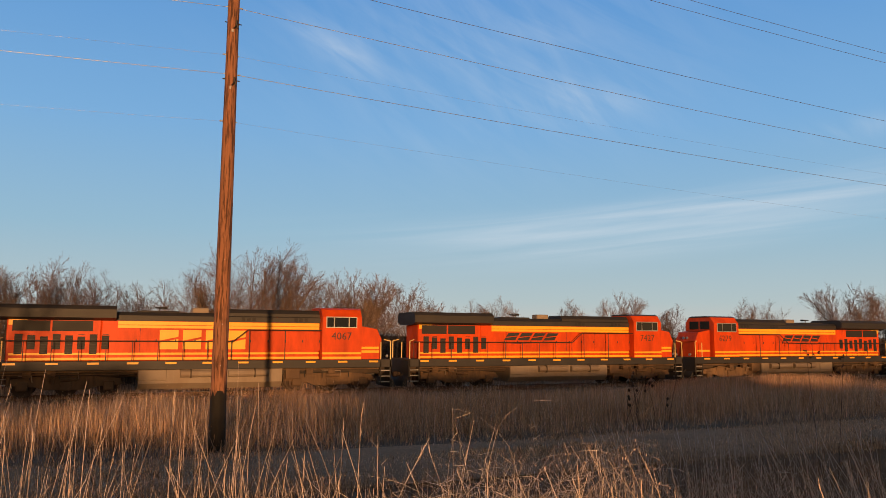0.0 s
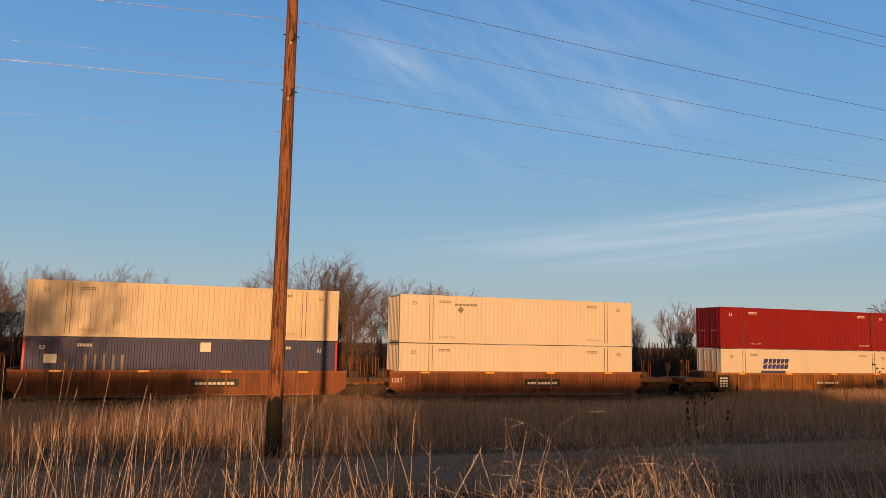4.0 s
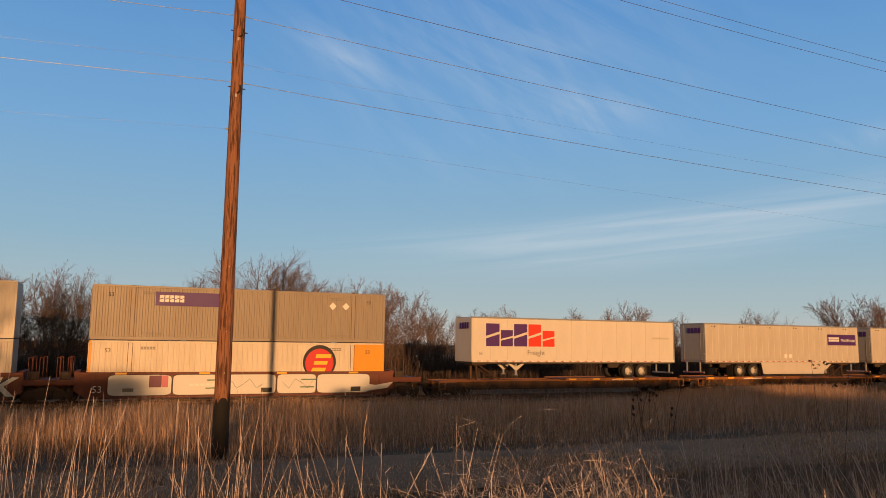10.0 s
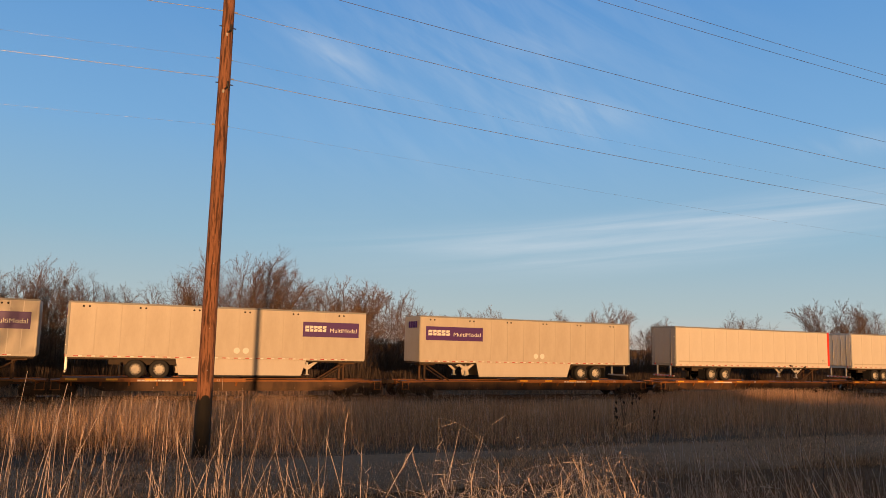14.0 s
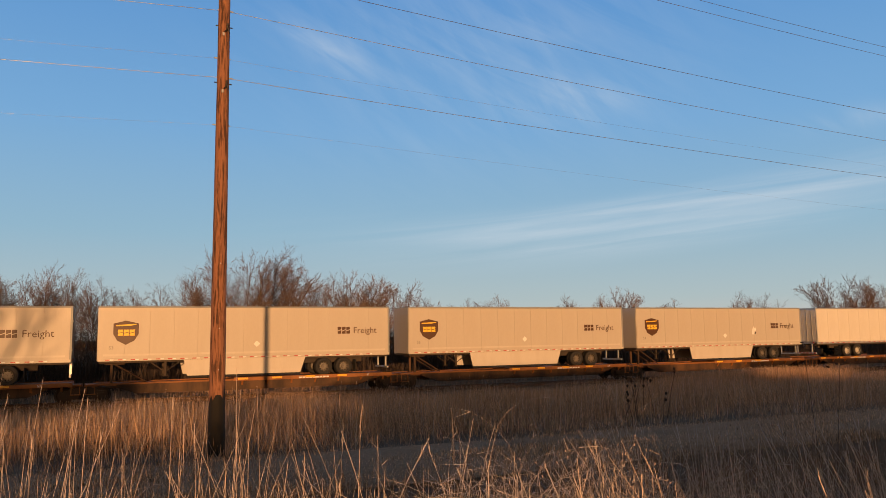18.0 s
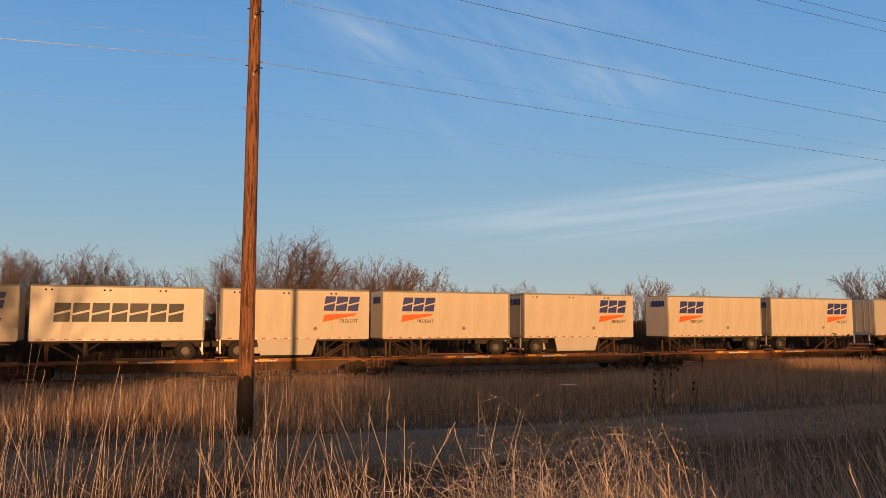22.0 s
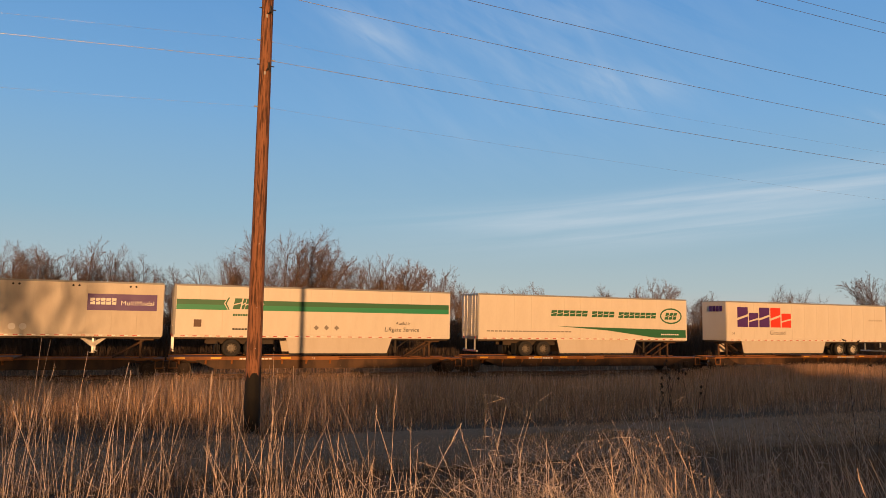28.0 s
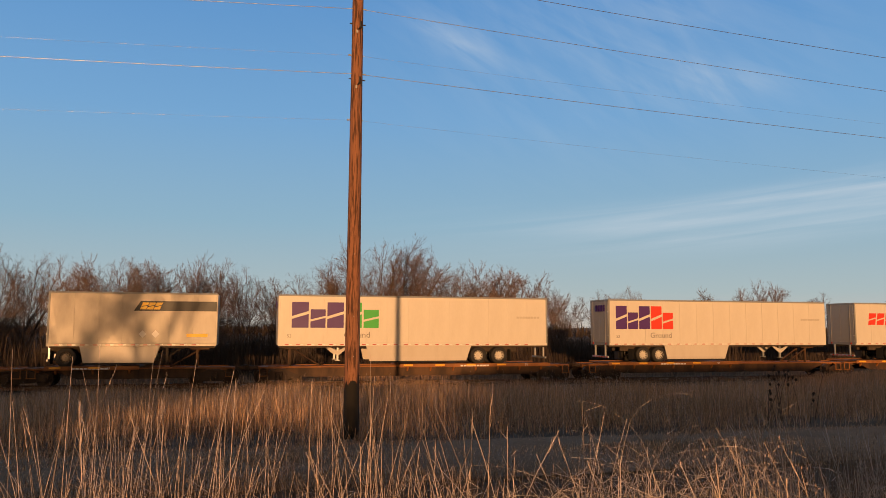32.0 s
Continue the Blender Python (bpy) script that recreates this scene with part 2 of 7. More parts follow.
# ---- mesh building ----
class Mesh:
    """Gathers points and faces for one mesh."""

    def __init__(self):
        self.v, self.f = [], []

    def add(self, verts, faces):
        n = len(self.v)
        self.v.extend(verts)
        self.f.extend(tuple(i + n for i in f) for f in faces)
        return self

    def box(self, x0, x1, y0, y1, z0, z1, c=0.0):
        """A box; c chamfers the edges."""
        if c <= 0:
            return self.add([(x0, y0, z0), (x1, y0, z0), (x1, y1, z0), (x0, y1, z0), (x0, y0, z1), (x1, y0, z1), (x1, y1, z1), (x0, y1, z1)],
                            [(3, 2, 1, 0), (4, 5, 6, 7), (0, 1, 5, 4), (1, 2, 6, 5), (2, 3, 7, 6), (3, 0, 4, 7)])
        c = min(c, (x1 - x0) / 2.1, (y1 - y0) / 2.1, (z1 - z0) / 2.1)
        lo, hi = (x0, y0, z0), (x1, y1, z1)
        vs = []
        for k in range(8):
            corner = [(hi if k >> a & 1 else lo)[a] for a in range(3)]
            inset = [corner[a] + (-c if k >> a & 1 else c) for a in range(3)]
            for a in range(3):
                vs.append(tuple(corner[b] if b == a else inset[b] for b in range(3)))
        fs = [(3 * k, 3 * k + 1, 3 * k + 2) for k in range(8)]
        for a in range(3):
            p, q = 1 << (a + 1) % 3, 1 << (a + 2) % 3
            for k in (0, 1 << a):
                fs.append(tuple(3 * (k | m) + a for m in (0, p, p | q, q)))
            for k in (0, p, q, p | q):
                b, d = (a + 1) % 3, (a + 2) % 3
                fs.append((3 * k + b, 3 * (k | 1 << a) + b, 3 * (k | 1 << a) + d, 3 * k + d))
        return self.add(vs, fs)

    def tube(self, a, b, r, r2=None, n=8, caps=True):
        a, b = Vector(a), Vector(b)
        r2 = r if r2 is None else r2
        d = (b - a).normalized()
        u = d.orthogonal().normalized()
        w = d.cross(u)
        vs = []
        for p, q in ((a, r), (b, r2)):
            for k in range(n):
                t = 2 * math.pi * k / n
                vs.append(tuple(p + (u * math.cos(t) + w * math.sin(t)) * q))
        fs = [(k, (k + 1) % n, n + (k + 1) % n, n + k) for k in range(n)]
        if caps:
            fs += [tuple(range(n - 1, -1, -1)), tuple(range(n, 2 * n))]
        return self.add(vs, fs)

    def prism(self, outline, y0, y1):
        """An outline of (x, z) points drawn out from y0 to y1."""
        n = len(outline)
        vs = [(x, y0, z) for x, z in outline] + [(x, y1, z) for x, z in outline]
        return self.add(vs, [tuple(range(n)), tuple(range(2 * n - 1, n - 1, -1))] + [(k, n + k, n + (k + 1) % n, (k + 1) % n) for k in range(n)])

    def sweep_x(self, outline, x0, x1):
        """An outline of (y, z) points drawn out along x."""
        n = len(outline)
        vs = [(x0, y, z) for y, z in outline] + [(x1, y, z) for y, z in outline]
        return self.add(vs, [tuple(range(n)), tuple(range(2 * n - 1, n - 1, -1))] + [(k, n + k, n + (k + 1) % n, (k + 1) % n) for k in range(n)])

    def data(self, name, mat, smooth=False):
        me = bpy.data.meshes.new(name)
        me.from_pydata(self.v, [], self.f)
        me.materials.append(mat)
        if smooth:
            me.polygons.foreach_set("use_smooth", [True] * len(me.polygons))
        else:
            bm = bmesh.new()
            bm.from_mesh(me)
            if len(bm.faces) < 60000:
                bmesh.ops.recalc_face_normals(bm, faces=bm.faces[:])
                bm.to_mesh(me)
            bm.free()
        me.update()
        return me


def part(name, mesh, mat, parent=None, label="", at=None, smooth=False):
    """Links one mesh as an object of its own under its thing."""
    ob = new(name, mesh.data(name, mat, smooth) if isinstance(mesh, Mesh) else mesh)
    if parent:
        ob.parent = parent
    if at is not None:
        ob.matrix_basis = at if isinstance(at, Matrix) else Matrix.Translation(at)
    if label:
        ob["label"] = label
    return ob


def thing(name, label, category, at=(0, 0, 0), group="", kind=""):
    ob = new(name)
    ob.empty_display_size = 0.3
    ob.matrix_basis = at if isinstance(at, Matrix) else Matrix.Translation(at)
    return tagged(ob, label, category, group, kind)


LETTERS = {}


def words(name, text, size, x, z, y, mat, parent, align="LEFT", flip=False, shear=0.0, width=None, bold=0.0):
    """Raised lettering on a side wall; x, z is its lower corner."""
    key = (text, size, mat.name, shear, bold)
    if key not in LETTERS:
        cu = bpy.data.curves.new(name, "FONT")
        cu.body, cu.size, cu.align_x, cu.extrude, cu.shear, cu.offset = text, size, align, 0.003, shear, bold
        cu.resolution_u = 2
        tmp = bpy.data.objects.new(name, cu)
        me = bpy.data.meshes.new_from_object(tmp)
        bpy.data.objects.remove(tmp)
        me.materials.clear()
        me.materials.append(mat)
        LETTERS[key] = me
    me = LETTERS[key]
    wide = max(1e-3, max(v.co.x for v in me.vertices) - min(v.co.x for v in me.vertices))
    s = width / wide if width else 1.0
    ob = new(name, me)
    ob.parent = parent
    ob.matrix_basis = Matrix.Translation((x, y, z)) @ Euler((radians(90), 0, radians(180) if flip else 0)).to_matrix().to_4x4() @ Matrix.Diagonal((s, 1, 1, 1))
    return ob

# ---- ground, track, pole line ----
TRACK_Y = 44.94    # centre line of the track; the rail heads lie at z = 0
POLE = (2.15, 15.86)


def ground_z(x, y):
    """The lie of the land: a verge that falls from the camera's bank to the track, a low track bed, flat fields beyond."""
    knots = ((-400, 0.4), (-60, 1.0), (-25, 1.5), (-6, 1.62), (2, 1.58), (8, 1.30), (16, 0.93), (24, 0.48), (33, -0.06), (39, -0.55), (41.2, -0.72), (49, -0.72), (54, -0.6), (90, -0.4), (400, 0.0), (4000, 0.5))
    z = knots[-1][1]
    for (a, za), (b, zb) in zip(knots, knots[1:]):
        if y <= b:
            t = max(0.0, (y - a) / (b - a))
            z = za + (zb - za) * t
            break
    near = max(0.0, 1 - abs(y - 10) / 60)
    return z + near * (0.07 * noise.noise((x * 0.21, y * 0.25, 0.3)) + 0.03 * noise.noise((x * 0.9, y * 0.9, 4.0)))


def build_ground():
    xs = [-3500, -1500, -700, -300, -150, -90] + [-60 + 1.5 * k for k in range(120)] + [130, 150, 200, 300, 500, 900, 1600, 3500]
    ys = [-3500, -1200, -400, -150, -80, -50, -35, -25, -18, -12, -8, -4] + [-2 + 0.9 * k for k in range(58)] + [52, 54, 58, 64, 72, 90, 120, 200, 400, 900, 1800, 3500]
    verts = [(x, y, ground_z(x, y)) for y in ys for x in xs]
    n = len(xs)
    faces = [(j * n + i, j * n + i + 1, (j + 1) * n + i + 1, (j + 1) * n + i) for j in range(len(ys) - 1) for i in range(n - 1)]
    m = Mesh().add(verts, faces)
    tagged(part("ground", m, SOIL, smooth=True), "brown thatch-covered prairie verge falling towards the track", "ground", kind="structure")
    # the mown strip that runs beside the pole line
    xs = [-60 + 1.5 * k for k in range(130)]
    ys = [9.9 + 0.56 * k for k in range(10)]
    edge = lambda x, s: 0.35 * noise.noise((x * 0.3, s, 1.0))
    verts = [(x, y + edge(x, y * 0.2), ground_z(x, y + edge(x, y * 0.2)) + 0.012) for y in ys for x in xs]
    n = len(xs)
    faces = [(j * n + i, j * n + i + 1, (j + 1) * n + i + 1, (j + 1) * n + i) for j in range(len(ys) - 1) for i in range(n - 1)]
    tagged(part("mown_path", Mesh().add(verts, faces), MOWN, smooth=True), "mown strip of short dormant grass beside the pole", "path", kind="structure")


def build_track():
    bed = Mesh()
    prof = [(TRACK_Y - 3.6, -0.75), (TRACK_Y - 1.9, -0.22), (TRACK_Y + 1.9, -0.22), (TRACK_Y + 3.6, -0.75)]
    xs = [-900, -300, -100] + [-40 + 1.0 * k for k in range(150)] + [150, 300, 600, 1500]
    rows = []
    for x in xs:
        for k, (y, z) in enumerate(prof):
            j = 0.05 * noise.noise((x * 1.7, y * 3, k))
            rows.append((x, y + j, z + j))
    faces = [(i * 4 + k, i * 4 + k + 1, i * 4 + 5 + k, i * 4 + 4 + k) for i in range(len(xs) - 1) for k in range(3)]
    tagged(part("track_bed", Mesh().add(rows, faces), BALLAST), "grey crushed stone ballast under the rails", "track bed", kind="structure")
    track = thing("railway_track", "single railway track of rusty steel rails on wooden ties", "railway track", (0, TRACK_Y, 0), kind="structure")
    for s in (-1, 1):
        y = s * 0.755
        web = [(-0.07, -0.17), (0.07, -0.17), (0.07, -0.155), (0.012, -0.13), (0.012, -0.045), (0.036, -0.035), (0.036, -0.006), (-0.036, -0.006), (-0.036, -0.035), (-0.012, -0.045), (-0.012, -0.13), (-0.07, -0.155)]
        part("rail", Mesh().sweep_x([(y + a, b) for a, b in web], -900, 1500), RAIL, track)
        part("rail_head", Mesh().box(-900, 1500, y - 0.030, y + 0.030, -0.0058, 0.0), RAIL_TOP, track, "polished running surface of the rail")
    tie = Mesh().box(-0.115, 0.115, -1.3, 1.3, -0.33, -0.172, 0.015).data("tie", TIE)
    for k in range(190):
        part("tie", tie, TIE, track, at=pose(-22 + 0.55 * k, random.uniform(-0.03, 0.03), 0, 0, 0, random.uniform(-1, 1)))
    rest = Mesh()
    for k in range(160):
        rest.box(82.7 + 0.55 * k, 82.93 + 0.55 * k, -1.3, 1.3, -0.33, -0.172)
    tagged(part("far_ties", rest, TIE, track), kind="stuff")


WIRES = ((4.39, 0.80, "thin"), (5.41, 0.75, "thick"), (5.82, 0.81, "thin"), (6.87, 1.06, "thick"), (7.80, 1.09, "thick"), (9.70, 1.02, "thick"), (10.04, 1.05, "thick"))
SPAN = 70.0


def build_pole(x, near):
    y = POLE[1]
    z0 = ground_z(x, y) - 0.15
    p = thing("utility_pole", "tall weathered brown wooden utility pole with a tarred black base" if near else "distant weathered wooden utility pole", "utility pole", (x, y, z0), "poles of the line")
    top = EYE + 10.9 - z0
    n, rings = 20, 46 if near else 10
    m = Mesh()
    for j in range(rings + 1):
        t = j / rings
        h = 0.80 + (top - 0.80) * t
        r = 0.158 - 0.058 * t
        for k in range(n):
            a = 2 * math.pi * k / n
            # checks and flats along the grain
            d = 1 + 0.035 * noise.noise((math.cos(a) * 2.2, math.sin(a) * 2.2, h * 0.25)) + 0.02 * noise.noise((math.cos(a) * 6, math.sin(a) * 6, h * 0.7))
            m.v.append((r * d * math.cos(a), r * d * math.sin(a), h))
    m.f = [(j * n + k, j * n + (k + 1) % n, (j + 1) * n + (k + 1) % n, (j + 1) * n + k) for j in range(rings) for k in range(n)]
    m.f.append(tuple(rings * n + k for k in range(n)))
    part("shaft", m, WOOD_POLE, p, smooth=True)
    # a black sleeve round the foot, its top edge uneven
    b = Mesh()
    for j in range(7):
        h = 1.25 * j / 6 - 0.3 * (j == 0)
        for k in range(n):
            a = 2 * math.pi * k / n
            tip = 0.14 * math.sin(a + 2.6) + 0.34 * noise.noise((math.cos(a) * 3, math.sin(a) * 3, 2.0)) if j == 6 else 0
            r = 0.1615 - 0.0020 * j / 6 + 0.012 * (1 - j / 6) ** 2
            b.v.append((r * math.cos(a), r * math.sin(a), h + tip))
    b.f = [(j * n + k, j * n + (k + 1) % n, (j + 1) * n + (k + 1) % n, (j + 1) * n + k) for j in range(6) for k in range(n)]
    part("tarred_base", b, BASE_BLACK, p, "black creosote-soaked foot of the pole", smooth=True)
    for h, _, kind in WIRES:
        zz = EYE + h - z0
        r = 0.160 - 0.060 * (zz - 1.00) / (top - 1.00)
        side = -1 if kind == "thin" else 1
        br = part("bracket", Mesh().tube((-side * (r + 0.02), 0.0, zz), (side * (r + 0.05), 0.0, zz), 0.012, n=6), STEEL, p)
        ins = Mesh()
        for k in range(3):
            ins.tube((side * (r + 0.01 + 0.02 * k), 0, zz), (side * (r + 0.026 + 0.02 * k), 0, zz), 0.022, 0.012, 8)
        part("insulator", ins, PORCELAIN, br, "small glazed insulator", smooth=False)
    if near:
        for h in (6.45, 5.22):
            zz = EYE + h - z0
            r = 0.160 - 0.060 * (zz - 1.00) / (top - 1.00)
            hook = part("cable_hook", Mesh().tube((-r - 0.05, -0.02, zz + 0.07), (r + 0.05, -0.02, zz + 0.055), 0.012, n=6).tube((0.05, -r - 0.03, zz + 0.09), (0.05, -r - 0.01, zz - 0.02), 0.022, n=7).tube((0.05, -r - 0.02, zz - 0.02), (0.0, -r - 0.025, zz - 0.09), 0.016, n=6).tube((0.05, -r - 0.02, zz + 0.08), (0.085, -r - 0.005, zz - 0.08), 0.016, n=6), ROOF_IRON, p, "dark iron cable hook")
            part("tag", Mesh().box(-0.045, -0.005, -r - 0.014, -r + 0.01, zz - 0.17, zz - 0.10, 0.004), PORCELAIN, hook)
        for h in (1.5, 0.2, -0.62):
            zz = EYE + h - z0
            r = 0.160 - 0.060 * (zz - 1.00) / (top - 1.00)
            part("nail", Mesh().box(-0.006, 0.006, -r - 0.012, -r + 0.006, zz - 0.01, zz + 0.01, 0.002), STEEL, p)
    return p


def build_wires():
    for k, (h, sag, kind) in enumerate(WIRES):
        m = Mesh()
        r = (0.0014, 0.0052, 0.0016, 0.0052, 0.0056, 0.0056, 0.0056)[k]
        side = -1 if kind == "thin" else 1
        yy = POLE[1]
        pts = []
        for j in range(81):
            t = j / 40 - 1
            drop = 4 * sag * (t % 1.0) * (1 - t % 1.0)
            pts.append((POLE[0] + t * SPAN, yy + side * 0.001, EYE + h - drop))
        m.v = [(x, y + r * math.cos(q * math.pi / 3), z + r * math.sin(q * math.pi / 3)) for x, y, z in pts for q in range(6)]
        m.f = [(6 * j + q, 6 * j + (q + 1) % 6, 6 * j + 6 + (q + 1) % 6, 6 * j + 6 + q) for j in range(80) for q in range(6)]
        tagged(part("power_line", m, WIRE_NEW if k in (0, 1, 2, 3) else WIRE, smooth=True), "thin sagging overhead cable strung along the poles" if kind == "thin" else "sagging overhead power cable strung along the poles", "cable", group="cables of the pole line")


# ---- grass ----
def ribbons(name, mat, base, height, width, lean, bend, turn, seg=3):
    """Many tapered blades in one mesh; all arguments are arrays, one entry a blade."""
    n = len(base)
    t = np.linspace(0, 1, seg + 1)
    dirx, diry = np.cos(turn), np.sin(turn)
    out = lean[:, None] * t + bend[:, None] * t ** 2.2
    px = base[:, 0, None] + dirx[:, None] * out * height[:, None]
    py = base[:, 1, None] + diry[:, None] * out * height[:, None]
    pz = base[:, 2, None] + height[:, None] * t * np.sqrt(np.maximum(0.2, 1 - (0.55 * out / np.maximum(t, 0.15)) ** 2))
    face = turn + math.pi / 2 + np.random.uniform(-0.7, 0.7, n)
    w = width[:, None] * (1 - 0.86 * t) * 0.5
    wx, wy = np.cos(face)[:, None] * w, np.sin(face)[:, None] * w
    left = np.stack([px - wx, py - wy, pz], -1)
    right = np.stack([px + wx, py + wy, pz], -1)
    verts = np.stack([left, right], 2).reshape(-1, 3)
    k = 2 * (seg + 1)
    quad = np.array([[2 * j, 2 * j + 1, 2 * j + 3, 2 * j + 2] for j in range(seg)])
    loops = (np.arange(n)[:, None, None] * k + quad[None]).reshape(-1)
    me = bpy.data.meshes.new(name)
    me.vertices.add(len(verts))
    me.vertices.foreach_set("co", verts.astype(np.float32).ravel())
    me.loops.add(len(loops))
    me.loops.foreach_set("vertex_index", loops.astype(np.int32))
    me.polygons.add(n * seg)
    me.polygons.foreach_set("loop_start", np.arange(0, len(loops), 4, dtype=np.int32))
    me.materials.append(mat)
    me.update(calc_edges=True)
    return new(name, me)


GZ_Y = np.linspace(-20, 60, 801)
GZ = np.array([ground_z(500.0, float(y)) for y in GZ_Y])


def heights_at(x, y):
    return np.interp(y, GZ_Y, GZ) - 0.02


def patchy(x, y, s):
    return 0.5 + 0.25 * np.sin(x * 0.9 * s + 1.3 * np.sin(y * 0.7 * s)) + 0.25 * np.sin(y * 1.3 * s + 1.7 * np.sin(x * 0.37 * s + 2.0))


def field(name, mat, n, x0, x1, y0, y1, h0, h1, w, label, category="grass", lean=0.25, fall=0.0, thin=0.15, seg=3):
    """A stretch of standing grass; clumped, its height uneven."""
    rng = np.random.default_rng(abs(hash((n, round(y0 * 10)))) % 9999)
    x = x0 + (x1 - x0) * rng.random(n) ** (1 + fall)
    y = rng.uniform(y0, y1, n)
    c = patchy(x, y, 1.0)
    keep = rng.random(n) < thin + (1 - thin) * c
    x, y, c = x[keep], y[keep], c[keep]
    m = len(x)
    h = (h0 + (h1 - h0) * (0.35 * c + 0.65 * rng.random(m))) * (0.75 + 0.25 * patchy(x, y, 0.23))
    if y0 > 14:
        h = h * np.clip((y - 13.4) / 5.0, 0.3, 1.0)
    base = np.stack([x, y, heights_at(x, y)], -1)
    ob = ribbons(name, mat, base, h, w * rng.uniform(0.6, 1.4, m), rng.normal(0, lean, m), rng.normal(0.12, 0.25, m), rng.uniform(0, 2 * math.pi, m), seg)
    return tagged(ob, label, category, kind="stuff")


def build_fields():
    field("tall_grass", STRAW, 170000, -16, 75, 15.6, 41.0, 0.4, 1.15, 0.0120, "tall dry golden prairie grass before the track", fall=0.35, lean=0.50, seg=3, thin=0.08)
    field("tall_grass", STRAW_DARK, 140000, -16, 75, 14.5, 41.2, 0.3, 0.85, 0.013, "matted grey-brown dead grass before the track", fall=0.35, lean=0.55, seg=2, thin=0.3)
    field("tall_grass", STALK, 26000, -16, 60, 15.2, 41.0, 0.6, 1.5, 0.008, "scattered pale dry stems among the grass", fall=0.35, lean=0.42, seg=3, thin=0.05)
    field("tall_grass", STRAW, 22000, 31.5, 44, 32.5, 40.6, 0.95, 1.5, 0.017, "taller golden grass in a patch of evening sun", lean=0.2, seg=2, thin=0.3)
    field("tall_grass", STRAW, 15000, -9, 15, 35.0, 41.0, 0.75, 1.35, 0.016, "taller golden grass tufts close to the track", lean=0.25, seg=3, thin=0.02)
    field("far_grass", STRAW_DARK, 36000, 70, 190, 17, 41.0, 0.5, 1.0, 0.03, "dry grass far along the verge", fall=0.6, seg=2)
    field("short_grass", TURF_BLADE, 150000, -9, 40, 9.6, 15.2, 0.03, 0.14, 0.011, "short clipped dormant grass of the mown strip", lean=0.7, seg=2, fall=0.3, thin=0.15)
    field("short_grass", STALK, 12000, -9, 40, 9.6, 15.2, 0.05, 0.16, 0.008, "pale dead blades in the mown strip", lean=0.9, seg=2, fall=0.3, thin=0.1)
    field("verge_grass", STRAW_DARK, 26000, -20, 90, 48.5, 58, 0.4, 0.9, 0.03, "dead grass between the track and the trees", fall=0.4, seg=2)
    field("bank_grass", LITTER, 46000, -5, 14, 1.6, 10.2, 0.10, 0.42, 0.0045, "matted dead grass litter on the bank", lean=0.55, seg=3, thin=0.5)


def stalk(mesh, heads, x, y, h, turn, lean, rng, leaves=3, width=0.0045, head=True):
    """One bluestem stalk: a thin curved stem, drooping leaves and a feathery tip."""
    z0 = ground_z(x, y) - 0.02
    dx, dy = math.cos(turn), math.sin(turn)
    at = lambda t: Vector((x + dx * lean * h * t ** 1.7, y + dy * lean * h * t ** 1.7, z0 + h * t * (1 - 0.12 * lean * t)))
    pts = [at(k / 6) for k in range(7)]
    for k, (a, b) in enumerate(zip(pts, pts[1:])):
        mesh.tube(a, b, width * (0.62 - 0.06 * k), width * (0.56 - 0.06 * k), 3, False)
    for _ in range(leaves):
        t = rng.uniform(0.12, 0.72)
        a = at(t)
        ang = rng.uniform(0, 6.28)
        ln = rng.uniform(0.08, 0.24)
        ux, uy = math.cos(ang), math.sin(ang)
        curl = rng.uniform(0.2, 1.5)
        w = rng.uniform(0.0015, 0.003)
        prev = None
        sx, sy = -uy * w, ux * w
        for k in range(5):
            q = k / 4
            p = a + Vector((ux * ln * q * (1 - 0.25 * curl * q), uy * ln * q * (1 - 0.25 * curl * q), ln * (0.75 * q - curl * 0.8 * q * q)))
            taper = 1 - 0.85 * q
            cur = ((p.x - sx * taper, p.y - sy * taper, p.z), (p.x + sx * taper, p.y + sy * taper, p.z + w * 0.5))
            if prev:
                mesh.add([prev[0], prev[1], cur[1], cur[0]], [(0, 1, 2, 3)])
            prev = cur
    if head:
        tip = pts[-1]
        d = (pts[-1] - pts[-2]).normalized()
        for _ in range(rng.randint(4, 8)):
            b = tip - d * rng.uniform(0, 0.16)
            e = b + d * rng.uniform(0.03, 0.06) + Vector((rng.uniform(-0.012, 0.012), rng.uniform(-0.012, 0.012), rng.uniform(-0.005, 0.02)))
            heads.tube(b, e, 0.0016, 0.0006, 3, False)


def arch(mesh, x, y, z, ang, ln, rise, drop, w):
    """A dry leaf that rises, bows over and hangs."""
    ux, uy = math.cos(ang), math.sin(ang)
    prev = None
    for k in range(7):
        q = k / 6
        p = (x + ux * ln * (q - 0.18 * q * q * drop), y + uy * ln * (q - 0.18 * q * q * drop), z + ln * (rise * q - drop * q ** 2.3))
        t = w * (0.55 + 0.45 * math.sin(math.pi * min(1, q + 0.25))) * (1 - 0.75 * q * q)
        cur = ((p[0] + uy * t, p[1] - ux * t, p[2] - 0.3 * t), (p[0] - uy * t, p[1] + ux * t, p[2] + 0.5 * t))
        if prev:
            mesh.add([prev[0], prev[1], cur[1], cur[0]], [(0, 1, 2, 3)])
        prev = cur


